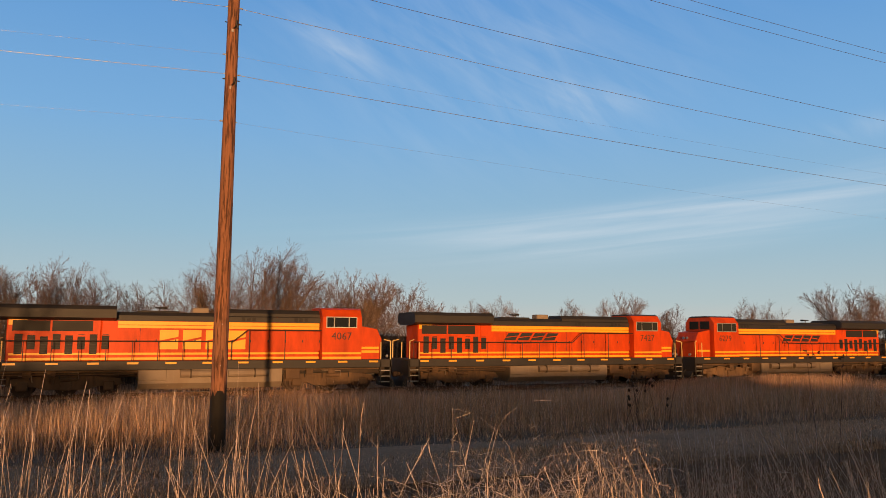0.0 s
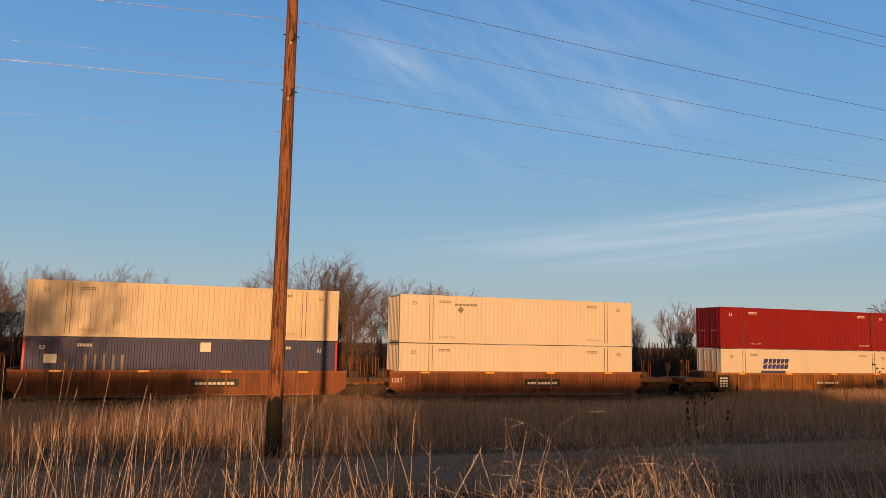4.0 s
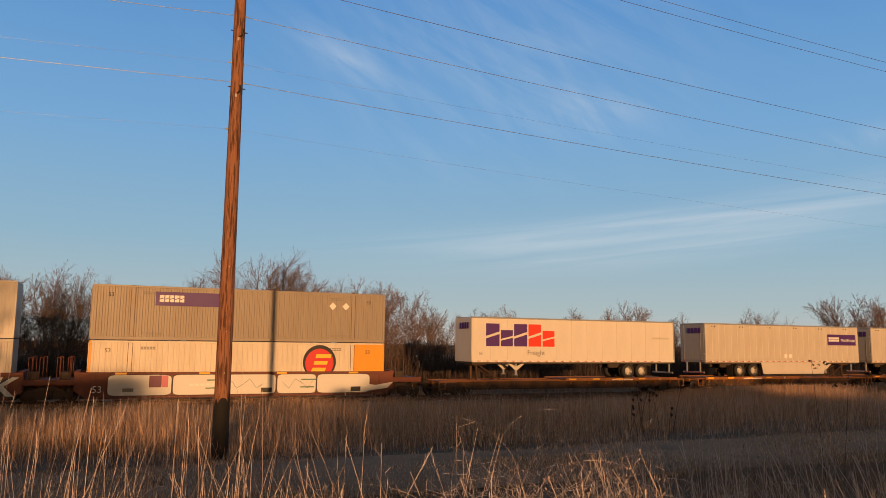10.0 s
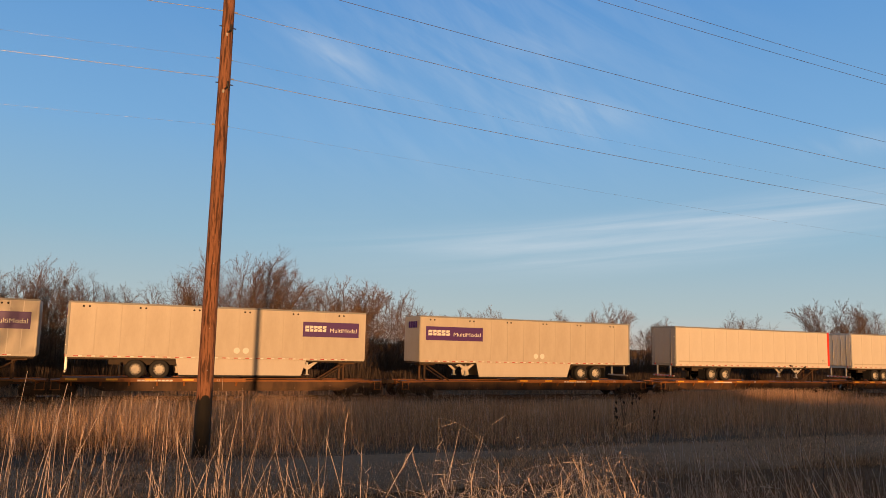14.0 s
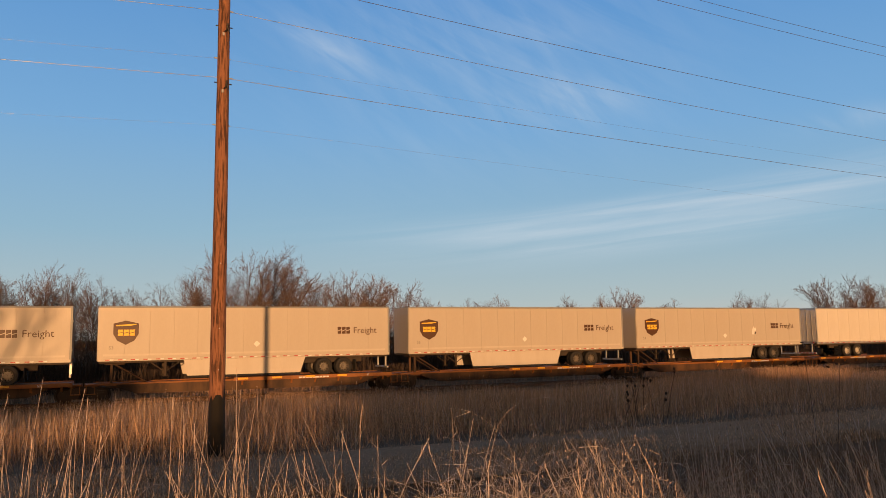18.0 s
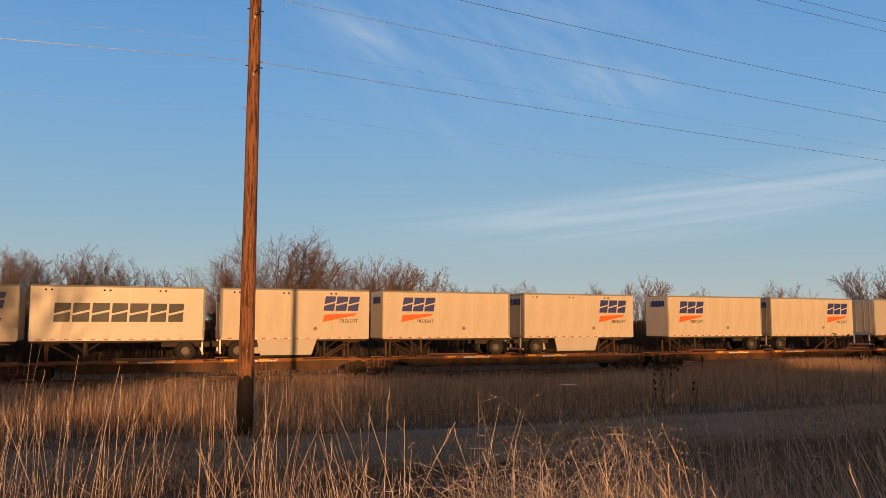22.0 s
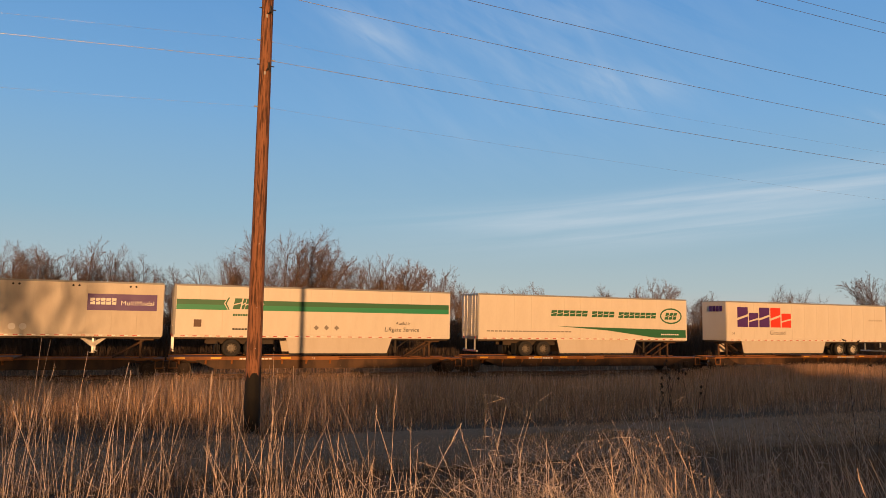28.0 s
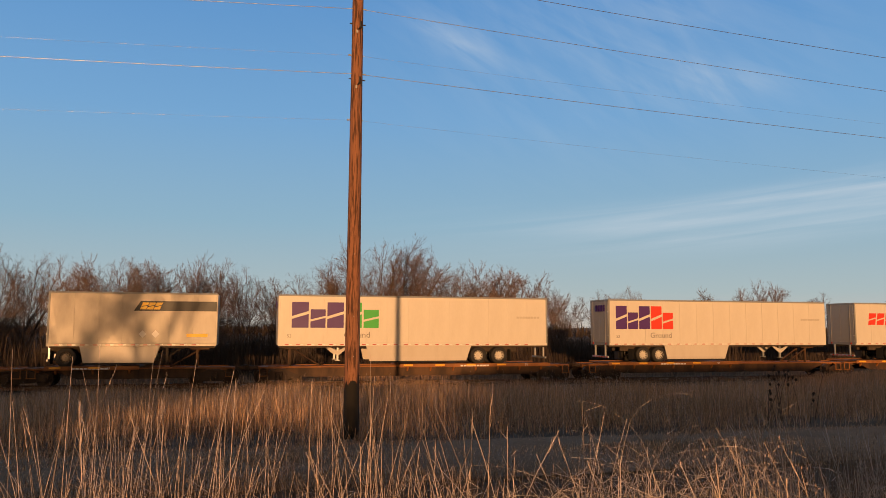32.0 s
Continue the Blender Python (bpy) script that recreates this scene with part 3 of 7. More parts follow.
def build_foreground():
    """Tall stalks on the bank before the camera, clump by clump."""
    rng = random.Random(12)
    bands = (  # azimuths, distances, clumps, stalks in a clump, height from-to, lean, side, leaves
        (-15, 10, 2.5, 5.4, 34, (3, 10), (0.85, 1.72), 0.15, 0.03, 20),
        (8, 16, 3.0, 5.2, 9, (3, 7), (0.80, 1.50), 0.16, 0.05, 14),
        (14, 25, 3.2, 5.4, 10, (2, 5), (0.70, 1.40), 0.2, -0.1, 8),
        (24, 38, 3.3, 5.6, 24, (2, 5), (0.75, 1.35), 0.2, -0.08, 5),
        (36, 66, 3.1, 7.0, 105, (7, 12), (0.70, 1.30), 0.12, -0.24, 5),
    )
    for a0, a1, d0, d1, clumps, count, hh, ln, drift, leaves in bands:
        for _ in range(clumps):
            az, d = radians(rng.uniform(a0, a1)), rng.uniform(d0, d1)
            cx, cy = d * math.sin(az), d * math.cos(az)
            stems, heads, dry = Mesh(), Mesh(), Mesh()
            side = rng.gauss(drift, 0.09)
            tall = rng.uniform(0.8, 1.0)
            for _ in range(rng.randint(*count)):
                x, y = cx + rng.gauss(0, 0.10), cy + rng.gauss(0, 0.10)
                lean = rng.gauss(side, ln)
                stalk(stems, heads, x, y, tall * rng.uniform(*hh), rng.gauss(0, 0.7) + (0 if lean > 0 else math.pi), abs(lean), rng, rng.choice((0, 0, 0, 1, 1)), rng.uniform(0.0028, 0.0048), rng.random() < 0.22)
            for _ in range(18):
                x, y = cx + rng.gauss(0, 0.22), cy + rng.gauss(0, 0.22)
                stalk(stems, heads, x, y, rng.uniform(0.35, 0.95), rng.uniform(0, 6.28), abs(rng.gauss(0, 0.35)), rng, 1, 0.0030, False)
            for _ in range(leaves):
                x, y = cx + rng.gauss(0, 0.14), cy + rng.gauss(0, 0.14)
                arch(dry, x, y, ground_z(x, y) + rng.uniform(0.2, 0.85), rng.uniform(0, 6.28), rng.uniform(0.12, 0.36), rng.uniform(0.3, 1.1), rng.uniform(0.5, 1.7), rng.uniform(0.0014, 0.0030))
            c = thing("grass_clump", "clump of tall dry bluestem grass with feathery tips on the bank", "grass", group="foreground grass clumps")
            tagged(part("stalk_tuft", stems, WEED if 14 <= a0 < 36 else STALK, c), kind="stuff")
            tagged(part("leaf_tuft", dry, WEED if 14 <= a0 < 36 else LEAF_DRY, c), kind="stuff")
            tagged(part("seed_tuft", heads, WEED if 14 <= a0 < 36 else STALK, c), kind="stuff") if heads.v else None
    # wiry, curled dead weeds
    for az, d, h, n in ((24.5, 4.1, 0.88, 60), (26.4, 4.2, 0.98, 90), (28.3, 4.0, 1.08, 130), (29.8, 4.2, 1.14, 140), (31.3, 4.0, 1.12, 140), (32.8, 4.3, 1.10, 130), (34.4, 4.2, 1.02, 100), (20.0, 4.6, 0.80, 30), (10.0, 4.0, 0.74, 36), (4.0, 4.4, 0.84, 34), (-3.0, 3.6, 0.8, 40), (-8.0, 3.8, 0.8, 40), (44.0, 4.4, 0.85, 40), (50.0, 4.8, 0.85, 40)):
        a = radians(az)
        cx, cy = d * math.sin(a), d * math.cos(a)
        m, dry = Mesh(), Mesh()
        z0 = ground_z(cx, cy)
        for _ in range(n):
            p = Vector((cx + rng.gauss(0, 0.09), cy + rng.gauss(0, 0.09), z0 - 0.02))
            v = Vector((rng.gauss(0, 0.22), rng.gauss(0, 0.22), 1)).normalized()
            steps = 20
            hh = h * rng.uniform(0.60, 1.25)
            curl = Vector((rng.gauss(0, 1.0), rng.gauss(0, 1.0), -rng.uniform(0.2, 1.8)))
            thick = rng.uniform(0.0010, 0.0021)
            for k in range(steps):
                q = p + v * hh / (steps - 4)
                m.tube(p, q, thick * (1 - k / 24), thick * (1 - (k + 1) / 24), 3, False)
                if k > 9 and rng.random() < 0.3:
                    e = q + Vector((rng.gauss(0, 0.06), rng.gauss(0, 0.06), rng.gauss(0.01, 0.04)))
                    m.tube(q, e, 0.0013, 0.0007, 3, False)
                p, v = q, (v + curl * (0.004 + 0.013 * k) + Vector((rng.gauss(0, 0.11), rng.gauss(0, 0.11), 0))).normalized()
        for _ in range(n // 2):
            x, y = cx + rng.gauss(0, 0.13), cy + rng.gauss(0, 0.10)
            arch(dry, x, y, z0 + h * rng.uniform(0.35, 0.8), rng.uniform(0, 6.28), rng.uniform(0.15, 0.4), rng.uniform(0.4, 1.0), rng.uniform(0.6, 1.6), rng.uniform(0.0010, 0.0022))
        w = thing("dead_weed", "tangle of curled wiry dead weed stems on the bank", "weed", group="dead weeds")
        tagged(part("stem_tangle", m, WEED, w), kind="stuff")
        tagged(part("leaf_tangle", dry, WEED, w), kind="stuff")
    # an open, branching forb with small dried buds
    for az, d, h in ((35.6, 4.15, 1.18), (37.2, 4.2, 1.26), (38.4, 4.35, 1.2)):
        a = radians(az)
        cx, cy = d * math.sin(a), d * math.cos(a)
        z0 = ground_z(cx, cy)
        w = thing("dead_forb", "open branching dead forb with small dried buds", "weed", (cx, cy, z0 - 0.02), "dead weeds")
        buds = Mesh()

        def limb(m, p, v, ln, r, depth):
            for _ in range(3):
                q = p + v * ln / 3
                m.tube(p, q, r, r * 0.86, 4, False)
                p, r = q, r * 0.86
                v = (v + Vector((rng.gauss(0, 0.13), rng.gauss(0, 0.10), 0.05))).normalized()
            if depth == 3:
                buds.tube(p - v * 0.006, p + v * 0.005, 0.0034, 0.0025, 5)
                return
            for _ in range(2 if depth else 3):
                limb(m, p, (v + Vector((rng.gauss(0, 0.55), rng.gauss(0, 0.45), rng.uniform(-0.1, 0.3)))).normalized(), ln * rng.uniform(0.5, 0.75), r * 0.75, depth + 1)

        for _ in range(2):
            m = Mesh()
            limb(m, Vector((rng.gauss(0, 0.05), rng.gauss(0, 0.05), 0)), Vector((rng.gauss(0, 0.2), rng.gauss(0, 0.15), 1)).normalized(), h * 0.42, 0.0042, 0)
            part("stem", m, WEED, w)
        tagged(part("bud_cluster", buds, LEAF_DRY, w), kind="stuff")


def build_seed_weed():
    """The dark-headed weed that stands beyond the mown strip."""
    rng = random.Random(5)
    a = radians(38.4)
    cx, cy = 21.0 * math.sin(a), 21.0 * math.cos(a)
    w = thing("dark_seed_weed", "tall dead weed with dark round seed heads", "weed", (cx, cy, ground_z(cx, cy)))
    for _ in range(11):
        bx, by, h, l = rng.gauss(0, 0.45), rng.gauss(0, 0.3), rng.uniform(0.75, 1.45), rng.gauss(0, 0.25)
        st = part("stem", Mesh().tube((bx, by, 0), (bx + l * 0.5, by, h * 0.6), 0.008, 0.006, 4, False).tube((bx + l * 0.5, by, h * 0.6), (bx + l, by, h), 0.006, 0.004, 4, False), BRUSH, w)
        for k in range(rng.randint(1, 3)):
            p = Vector((bx + l + rng.gauss(0, 0.09), by + rng.gauss(0, 0.05), h - 0.17 * k + rng.gauss(0, 0.03)))
            m = Mesh().tube(p - Vector((0, 0, 0.05)), p, 0.010, 0.036, 7).tube(p, p + Vector((0, 0, 0.035)), 0.036, 0.012, 7)
            m.tube((bx + l * (1 - 0.1 * k), by, h - 0.17 * k - 0.1), p - Vector((0, 0, 0.05)), 0.004, 0.004, 3, False)
            part("seed_head", m, SEED, st, "dark dried seed head")


def build_leafy_weed():
    """A tall thin weed on the bank's edge with a few dark withered leaves left on it."""
    rng = random.Random(8)
    a = radians(50.5)
    cx, cy = 9.2 * math.sin(a), 9.2 * math.cos(a)
    z0 = ground_z(cx, cy)
    w = thing("leafy_weed", "tall thin dead weed with a few dark withered leaves", "weed", (cx, cy, z0))
    side = Vector((math.cos(a), -math.sin(a), 0))
    for off, tops in ((-0.16, ((-0.19, -0.9), (-0.16, -1.15), (-0.13, -1.3), (-0.10, -1.15), (-0.08, -1.0))), (0.08, ((0.17, -1.2), (0.15, -1.4), (0.165, -1.75), (0.14, -2.3), (0.02, -2.4)))):
        foot = side * off * 0.4
        top = side * tops[0][0] + Vector((0, 0, EYE + 9.2 * math.tan(radians(tops[0][1])) - z0))
        st = part("stem", Mesh().tube(foot, foot * 0.3 + top * 0.7, 0.0028, 0.0022, 4, False).tube(foot * 0.3 + top * 0.7, top, 0.0022, 0.0014, 4, False), BRUSH, w)
        for u, el in tops:
            p = side * u + Vector((0, 0, EYE + 9.2 * math.tan(radians(el)) - z0))
            m = Mesh()
            for _ in range(3):
                d = Vector((rng.gauss(0, 1), rng.gauss(0, 1), rng.gauss(0, 1))).normalized()
                n = d.orthogonal().normalized() * 0.011
                m.add([tuple(p), tuple(p + d * 0.02 + n), tuple(p + d * 0.048), tuple(p + d * 0.02 - n)], [(0, 1, 2, 3)])
            part("withered_leaf", m, SEED, st)


# ---- trees ----
def grow(rng, height, spread, trunks, limbs, stout=1.0, fine=4, lift=0.085):
    """A bare tree with a rounded crown: each trunk with its limbs is one mesh, all branchlets and twigs another."""
    woods, twigs = [], Mesh()
    cz, rz, rx = 0.58 * height, 0.44 * height, 0.40 * height * spread
    lump = rng.uniform(0, 9)

    def inside(p, slack):
        a = math.atan2(p.y, p.x)
        edge = 1 + 0.16 * math.sin(3 * a + lump) + 0.14 * math.sin(5 * p.z / height * 3 + 2 * a + lump)
        return (p.x ** 2 + p.y ** 2) / rx ** 2 + ((p.z - cz) / rz) ** 2 < (edge * slack) ** 2 or p.z < cz * 0.6

    def run(mesh, p, d, ln, r, n, up, wander, sides, least):
        """One curved, tapering branch that ends at the crown's edge; gives its joints."""
        joints = []
        slack = rng.uniform(0.88, 1.06)
        for k in range(n):
            q = p + d * (ln / n)
            if not inside(q, slack) and k:
                break
            r2 = max(least, r * (1 - 0.62 / n))
            mesh.tube(p, q, r, r2, sides, False)
            joints.append((q, d, r2, (k + 1) / n))
            p, r = q, r2
            d = (d + Vector((rng.gauss(0, wander), rng.gauss(0, wander), up + rng.gauss(0, wander * 0.5)))).normalized()
        return joints

    def aside(d, a0, a1):
        u = d.orthogonal().normalized()
        t, a = rng.uniform(0, 2 * math.pi), radians(rng.uniform(a0, a1))
        return (d * math.cos(a) + (u * math.cos(t) + d.cross(u) * math.sin(t)) * math.sin(a)).normalized()

    def twig(q, d, ln):
        """A twig and its tip, each one thin blade."""
        w = d.orthogonal().normalized() * 0.0058
        e = q + d * ln
        twigs.add([tuple(q - w), tuple(q + w), tuple(e + w * 0.4), tuple(e - w * 0.4)], [(0, 1, 2, 3)])

    for _ in range(trunks):
        wood = Mesh()
        woods.append(wood)
        lean = 0.20 if trunks > 1 else 0.04
        d = Vector((rng.gauss(0, lean), rng.gauss(0, lean), 1)).normalized()
        off = 0.5 * (trunks > 1)
        stem = run(wood, Vector((rng.gauss(0, off), rng.gauss(0, off), -0.1)), d, height * rng.uniform(0.30, 0.42), 0.0135 * stout * height / (1 + 0.2 * (trunks - 1)), 5, 0.03, 0.05, 7, 0.05)
        for k in range(limbs):
            q, d, r, _ = stem[-1] if k < 2 else rng.choice(stem[1:])
            ln = height * rng.uniform(0.45, 0.75)
            limb = run(wood, q, aside(d, 14 * spread, 58 * spread), ln, r * rng.uniform(0.5, 0.75), 8, lift, 0.09, 6, 0.022)
            for q, d, r, t in limb:
                for _ in range(fine):
                    sl = ln * rng.uniform(0.20, 0.36) * (1.1 - 0.4 * t)
                    arm = run(wood if r > 0.05 else twigs, q, aside(d, 18, 58), sl, max(0.013, r * 0.42), 5, lift * 1.2, 0.09, 4, 0.009)
                    for q2, d2, r2, t2 in arm:
                        for _ in range(rng.choice((1, 2)) if fine > 1 else 1):
                            tl = sl * rng.uniform(0.26, 0.48)
                            spray = run(twigs, q2, aside(d2, 15, 45), tl, 0.0072, 2, lift * 1.3, 0.08, 3, 0.0048)
                            for q3, d3, _, _ in spray:
                                for _ in range(4):
                                    twig(q3, aside(d3, 10, 42), tl * rng.uniform(0.3, 0.7))
    top = sorted(v[2] for v in twigs.v)[int(len(twigs.v) * 0.997)]
    s = height / top
    for m in (*woods, twigs):
        m.v = [(x * s, y * s, z * s) for x, y, z in m.v]
    return woods, twigs


TREES = []


def build_trees():
    rng = random.Random(77)
    for k, (spread, trunks, twiggy) in enumerate(((1.0, 2, 6), (0.85, 3, 4), (1.05, 3, 4), (0.9, 2, 5), (1.1, 1, 11))):
        woods, twigs = grow(rng, 9.0, spread, trunks, twiggy, 1.15)
        TREES.append(([w.data("trunk", BARK, True) for w in woods], twigs.data("crown", TWIG if k % 2 == 0 else TWIG_GREY, True)))

    def tree(proto, x, y, h, turn, wide=1.0, label="bare winter tree with fine reddish twigs behind the track"):
        s = h / 9.0
        t = thing("bare_tree", label, "tree", pose(x, y, ground_z(x, y) - 0.1, 0, 0, turn), "trees behind the track")
        t.scale = (s * wide, s * wide, s)
        for trunk in TREES[proto][0]:
            part("trunk", trunk, BARK, t)
        part("crown", TREES[proto][1], TWIG, t)
        return t

    # azimuth in degrees, elevation of the top, distance across the track, kind, breadth
    row = ((-22, 4.3, 66, 0, 1.0), (-19, 4.0, 70, 2, 1.0), (-16.5, 4.6, 66, 1, 1.0), (-14, 4.2, 72, 4, 1.0), (-11.5, 4.1, 66, 2, 1.0), (-9.2, 4.3, 70, 0, 1.0), (-7.2, 4.2, 66, 1, 1.0), (-5.2, 4.2, 72, 3, 1.0),
           (-3.6, 4.6, 66, 4, 0.9), (-2.0, 4.3, 70, 1, 0.8), (-0.2, 3.9, 68, 2, 0.9), (3.0, 3.2, 74, 3, 0.9), (5.0, 3.9, 66, 1, 0.9), (7.6, 4.6, 68, 4, 1.1), (9.2, 5.9, 64, 0, 1.05), (11.4, 6.0, 66, 4, 1.1), (13.0, 5.2, 66, 2, 1.0),
           (15.6, 4.1, 68, 1, 1.0), (17.6, 4.3, 68, 0, 1.0), (19.4, 4.0, 70, 2, 1.0), (21.4, 3.5, 72, 4, 0.9), (23.6, 2.5, 78, 3, 0.9), (26.6, 2.6, 74, 2, 1.1), (28.2, 2.8, 74, 1, 0.9), (33.3, 2.7, 72, 3, 0.8),
           (37.1, 3.2, 70, 0, 0.8), (40.6, 2.3, 86, 2, 1.2), (45.2, 2.7, 72, 4, 1.1), (46.8, 2.5, 74, 1, 1.0), (51.6, 3.6, 68, 0, 1.0), (53.6, 3.4, 70, 2, 1.1), (56, 3.2, 72, 4, 1.0), (59, 3.0, 76, 1, 1.0))
    for az, el, y, k, wide in row:
        a = radians(az)
        x = y * math.tan(a)
        h = EYE + math.tan(radians(el + (0.22 if az < 24 else -0.1))) * math.hypot(x, y) - ground_z(x, y) + 0.1
        tree(k, x, y, h, rng.uniform(0, 360), wide)
    # a tree on the bank behind the camera, whose shadow the wagons pass through
    woods, twigs = grow(random.Random(31), 9.0, 0.9, 2, 7, 1.1, 1)
    TREES.append(([w.data("trunk", BARK, True) for w in woods], twigs.data("crown", TWIG_GREY, True)))
    tree(5, -18.3, -17.0, 13.0, 40, 1.15, "bare stout-limbed tree on the bank behind the camera")
    tree(5, -24.0, -22.0, 13.5, 200, 1.2, "bare stout-limbed tree on the bank behind the camera")
    # undergrowth at the foot of the tree row
    for x0, x1 in ((-70, 5), (5, 60), (60, 190)):
        n = int((x1 - x0) * 460)
        r = np.random.default_rng(int(x0) + 100)
        x, y = r.uniform(x0, x1, n), r.uniform(60, 82, n)
        base = np.stack([x, y, np.full(n, -0.6)], -1)
        h = r.uniform(0.25, 1.0, n) ** 1.5 * (2.6 + 2.6 * patchy(x, y, 0.55))
        ob = ribbons("undergrowth", BRUSH, base, h, r.uniform(0.03, 0.085, n), r.normal(0, 0.3, n), r.normal(0, 0.35, n), r.uniform(0, 6.28, n), 2)
        tagged(ob, "tangled leafless brush under the trees", "brush", kind="stuff")


def build_far_woods():
    """The far edge of the fields: a low line of woods at the horizon."""
    n = 5200
    r = np.random.default_rng(4)
    a = np.radians(r.uniform(-60, 84, n))
    d = r.uniform(260, 420, n)
    base = np.stack([d * np.sin(a), d * np.cos(a), np.full(n, -0.5)], -1)
    keep = base[:, 1] > 85
    base = base[keep]
    n = len(base)
    h = r.uniform(2.0, 7.0, n) * (0.45 + 0.7 * patchy(base[:, 0], base[:, 1], 0.06))
    ob = ribbons("far_woods", BRUSH, base, h, r.uniform(0.5, 1.6, n), r.normal(0, 0.15, n), r.normal(0, 0.2, n), r.uniform(0, 6.28, n), 2)
    tagged(ob, "low line of leafless woods on the horizon", "woods", kind="stuff")


def build_barns():
    """Plain unseen sheds and hedges, added behind the camera to shade the verge."""
    for x0, x1, y, eave, ridge in ((-10.2, 11.2, -62.0, 7.15, 7.7), (20.5, 64.0, -62.0, 7.15, 7.7)):
        z0 = 0.9
        b = thing("farm_shed", "long plain red farm shed with a tin roof", "building", (x0, y, z0), "farm sheds")
        w = x1 - x0
        part("wall", Mesh().box(0, w, -9, 0, -0.3, eave - z0), BARN_RED, b)
        part("roof", Mesh().sweep_x([(-9.4, eave - z0 + 0.002), (0.4, eave - z0 + 0.002), (0.4, eave - z0 + 0.1), (-4.5, ridge - z0), (-9.4, eave - z0 + 0.1)], -0.3, w + 0.3), TIN, b)
    # unseen hedges, placed and sized only for the shade they throw
    for x0, x1, y0, y1, z0, h0, h1, n, w in ((-83, -23, -64, -60, 0.9, 6.2, 7.2, 14000, 0.32), (-24, -4.6, -9.6, -8.4, 1.5, 0.6, 1.4, 7000, 0.08), (0.15, 16, -9.5, -7.5, 1.5, 1.6, 2.4, 9000, 0.08)):
        r = np.random.default_rng(9)
        x, y = r.uniform(x0, x1, n), r.uniform(y0, y1, n)
        h = r.uniform(h0, h1, n)
        ob = ribbons("hedge", BRUSH, np.stack([x, y, np.full(n, z0)], -1), h, r.uniform(0.5, 1.5, n) * w, r.normal(0, 0.1, n), r.normal(0, 0.15, n), r.uniform(0, 6.28, n), 2)
        tagged(ob, "leafless brushy hedge behind the camera", "hedge", kind="stuff")


build_ground()
build_track()
for k in (-1, 0, 1):
    build_pole(POLE[0] + k * SPAN, k == 0)
build_wires()
build_trees()
build_far_woods()
build_barns()

# ---- paints of the train ----
def paint(name, c, rough=0.45, grime=0.35, gcol=DIRT, **kw):
    return material(name, c, rough, vary=0.05, scale=3, grime=gcol, grime_amount=grime, grime_scale=0.9, streak=3.5, **kw)


ORANGE = paint("locomotive_orange_paint", (0.62, 0.068, 0.007), 0.5, 0.75, (0.22, 0.026, 0.008), sheen=0.22, edge=(0.42, 0.74))
YELLOW = paint("locomotive_yellow_paint", (0.86, 0.44, 0.02), 0.45, 0.3, (0.45, 0.18, 0.02))
ROOF_BLACK = paint("sooty_black_paint", (0.022, 0.02, 0.02), 0.6, 0.5, (0.05, 0.04, 0.035))
UNDER_BLACK = paint("grimy_underframe_black", (0.042, 0.031, 0.024), 0.8, 0.7, (0.10, 0.06, 0.035), bump=0.5)
DUSTY = paint("dust_caked_running_gear", (0.095, 0.058, 0.034), 0.85, 0.8, (0.24, 0.14, 0.07), bump=0.6)
TANK_GREY = paint("dusty_tank_paint", (0.24, 0.19, 0.145), 0.7, 0.5, (0.16, 0.10, 0.06))
CREAM = paint("cream_lettering", (0.80, 0.56, 0.20), 0.5, 0.15)
DARK_VENT = material("dark_louvre", (0.016, 0.014, 0.014), 0.7)
WHITE = paint("white_trailer_paint", (0.67, 0.625, 0.56), 0.42, 0.25, (0.45, 0.40, 0.33))
OLD_WHITE = paint("weathered_white_paint", (0.65, 0.58, 0.48), 0.5, 0.35, (0.36, 0.27, 0.18))
GREY_WHITE = paint("greyed_white_paint", (0.54, 0.49, 0.42), 0.5, 0.42, (0.34, 0.28, 0.22))
PEARL = paint("pale_grey_trailer_paint", (0.50, 0.45, 0.39), 0.45, 0.2, (0.38, 0.31, 0.24))
# one grey for most rear doors, darker than the trailers' sides
DOOR_GREY = paint("dull_grey_door_paint", (0.34, 0.33, 0.32), 0.5, 0.3, (0.2, 0.16, 0.13))
GREY = paint("grey_trailer_paint", (0.27, 0.275, 0.275), 0.5, 0.3, (0.19, 0.14, 0.10))
BARE_METAL = material("bare_aluminium_sheet", (0.40, 0.37, 0.33), 0.55, 0.55, vary=0.08, scale=2, grime=(0.35, 0.33, 0.31), grime_amount=0.35, grime_scale=0.8, streak=3)
TAUPE = paint("taupe_container_paint", (0.30, 0.255, 0.205), 0.5, 0.3, (0.2, 0.15, 0.1))
MAROON = paint("maroon_container_paint", (0.235, 0.012, 0.016), 0.55, 0.3, (0.13, 0.012, 0.012), sheen=0.25)
SLATE = paint("slate_blue_container_paint", (0.055, 0.068, 0.165), 0.55, 0.3, (0.075, 0.07, 0.12), sheen=0.3)
BLUE = paint("deep_blue_container_paint", (0.022, 0.033, 0.17), 0.5, 0.2, (0.05, 0.045, 0.09), sheen=0.2)
RED = paint("signal_red_paint", (0.60, 0.03, 0.025), 0.45, 0.15)
AMBER = paint("amber_container_paint", (0.75, 0.32, 0.02), 0.45, 0.2)
BROWN_CAR = paint("rust_brown_car_paint", (0.24, 0.082, 0.03), 0.65, 0.65, (0.16, 0.055, 0.025), bump=0.2)
TAN_CAR = paint("faded_yellow_car_paint", (0.30, 0.125, 0.035), 0.65, 0.75, (0.20, 0.085, 0.03), bump=0.2)
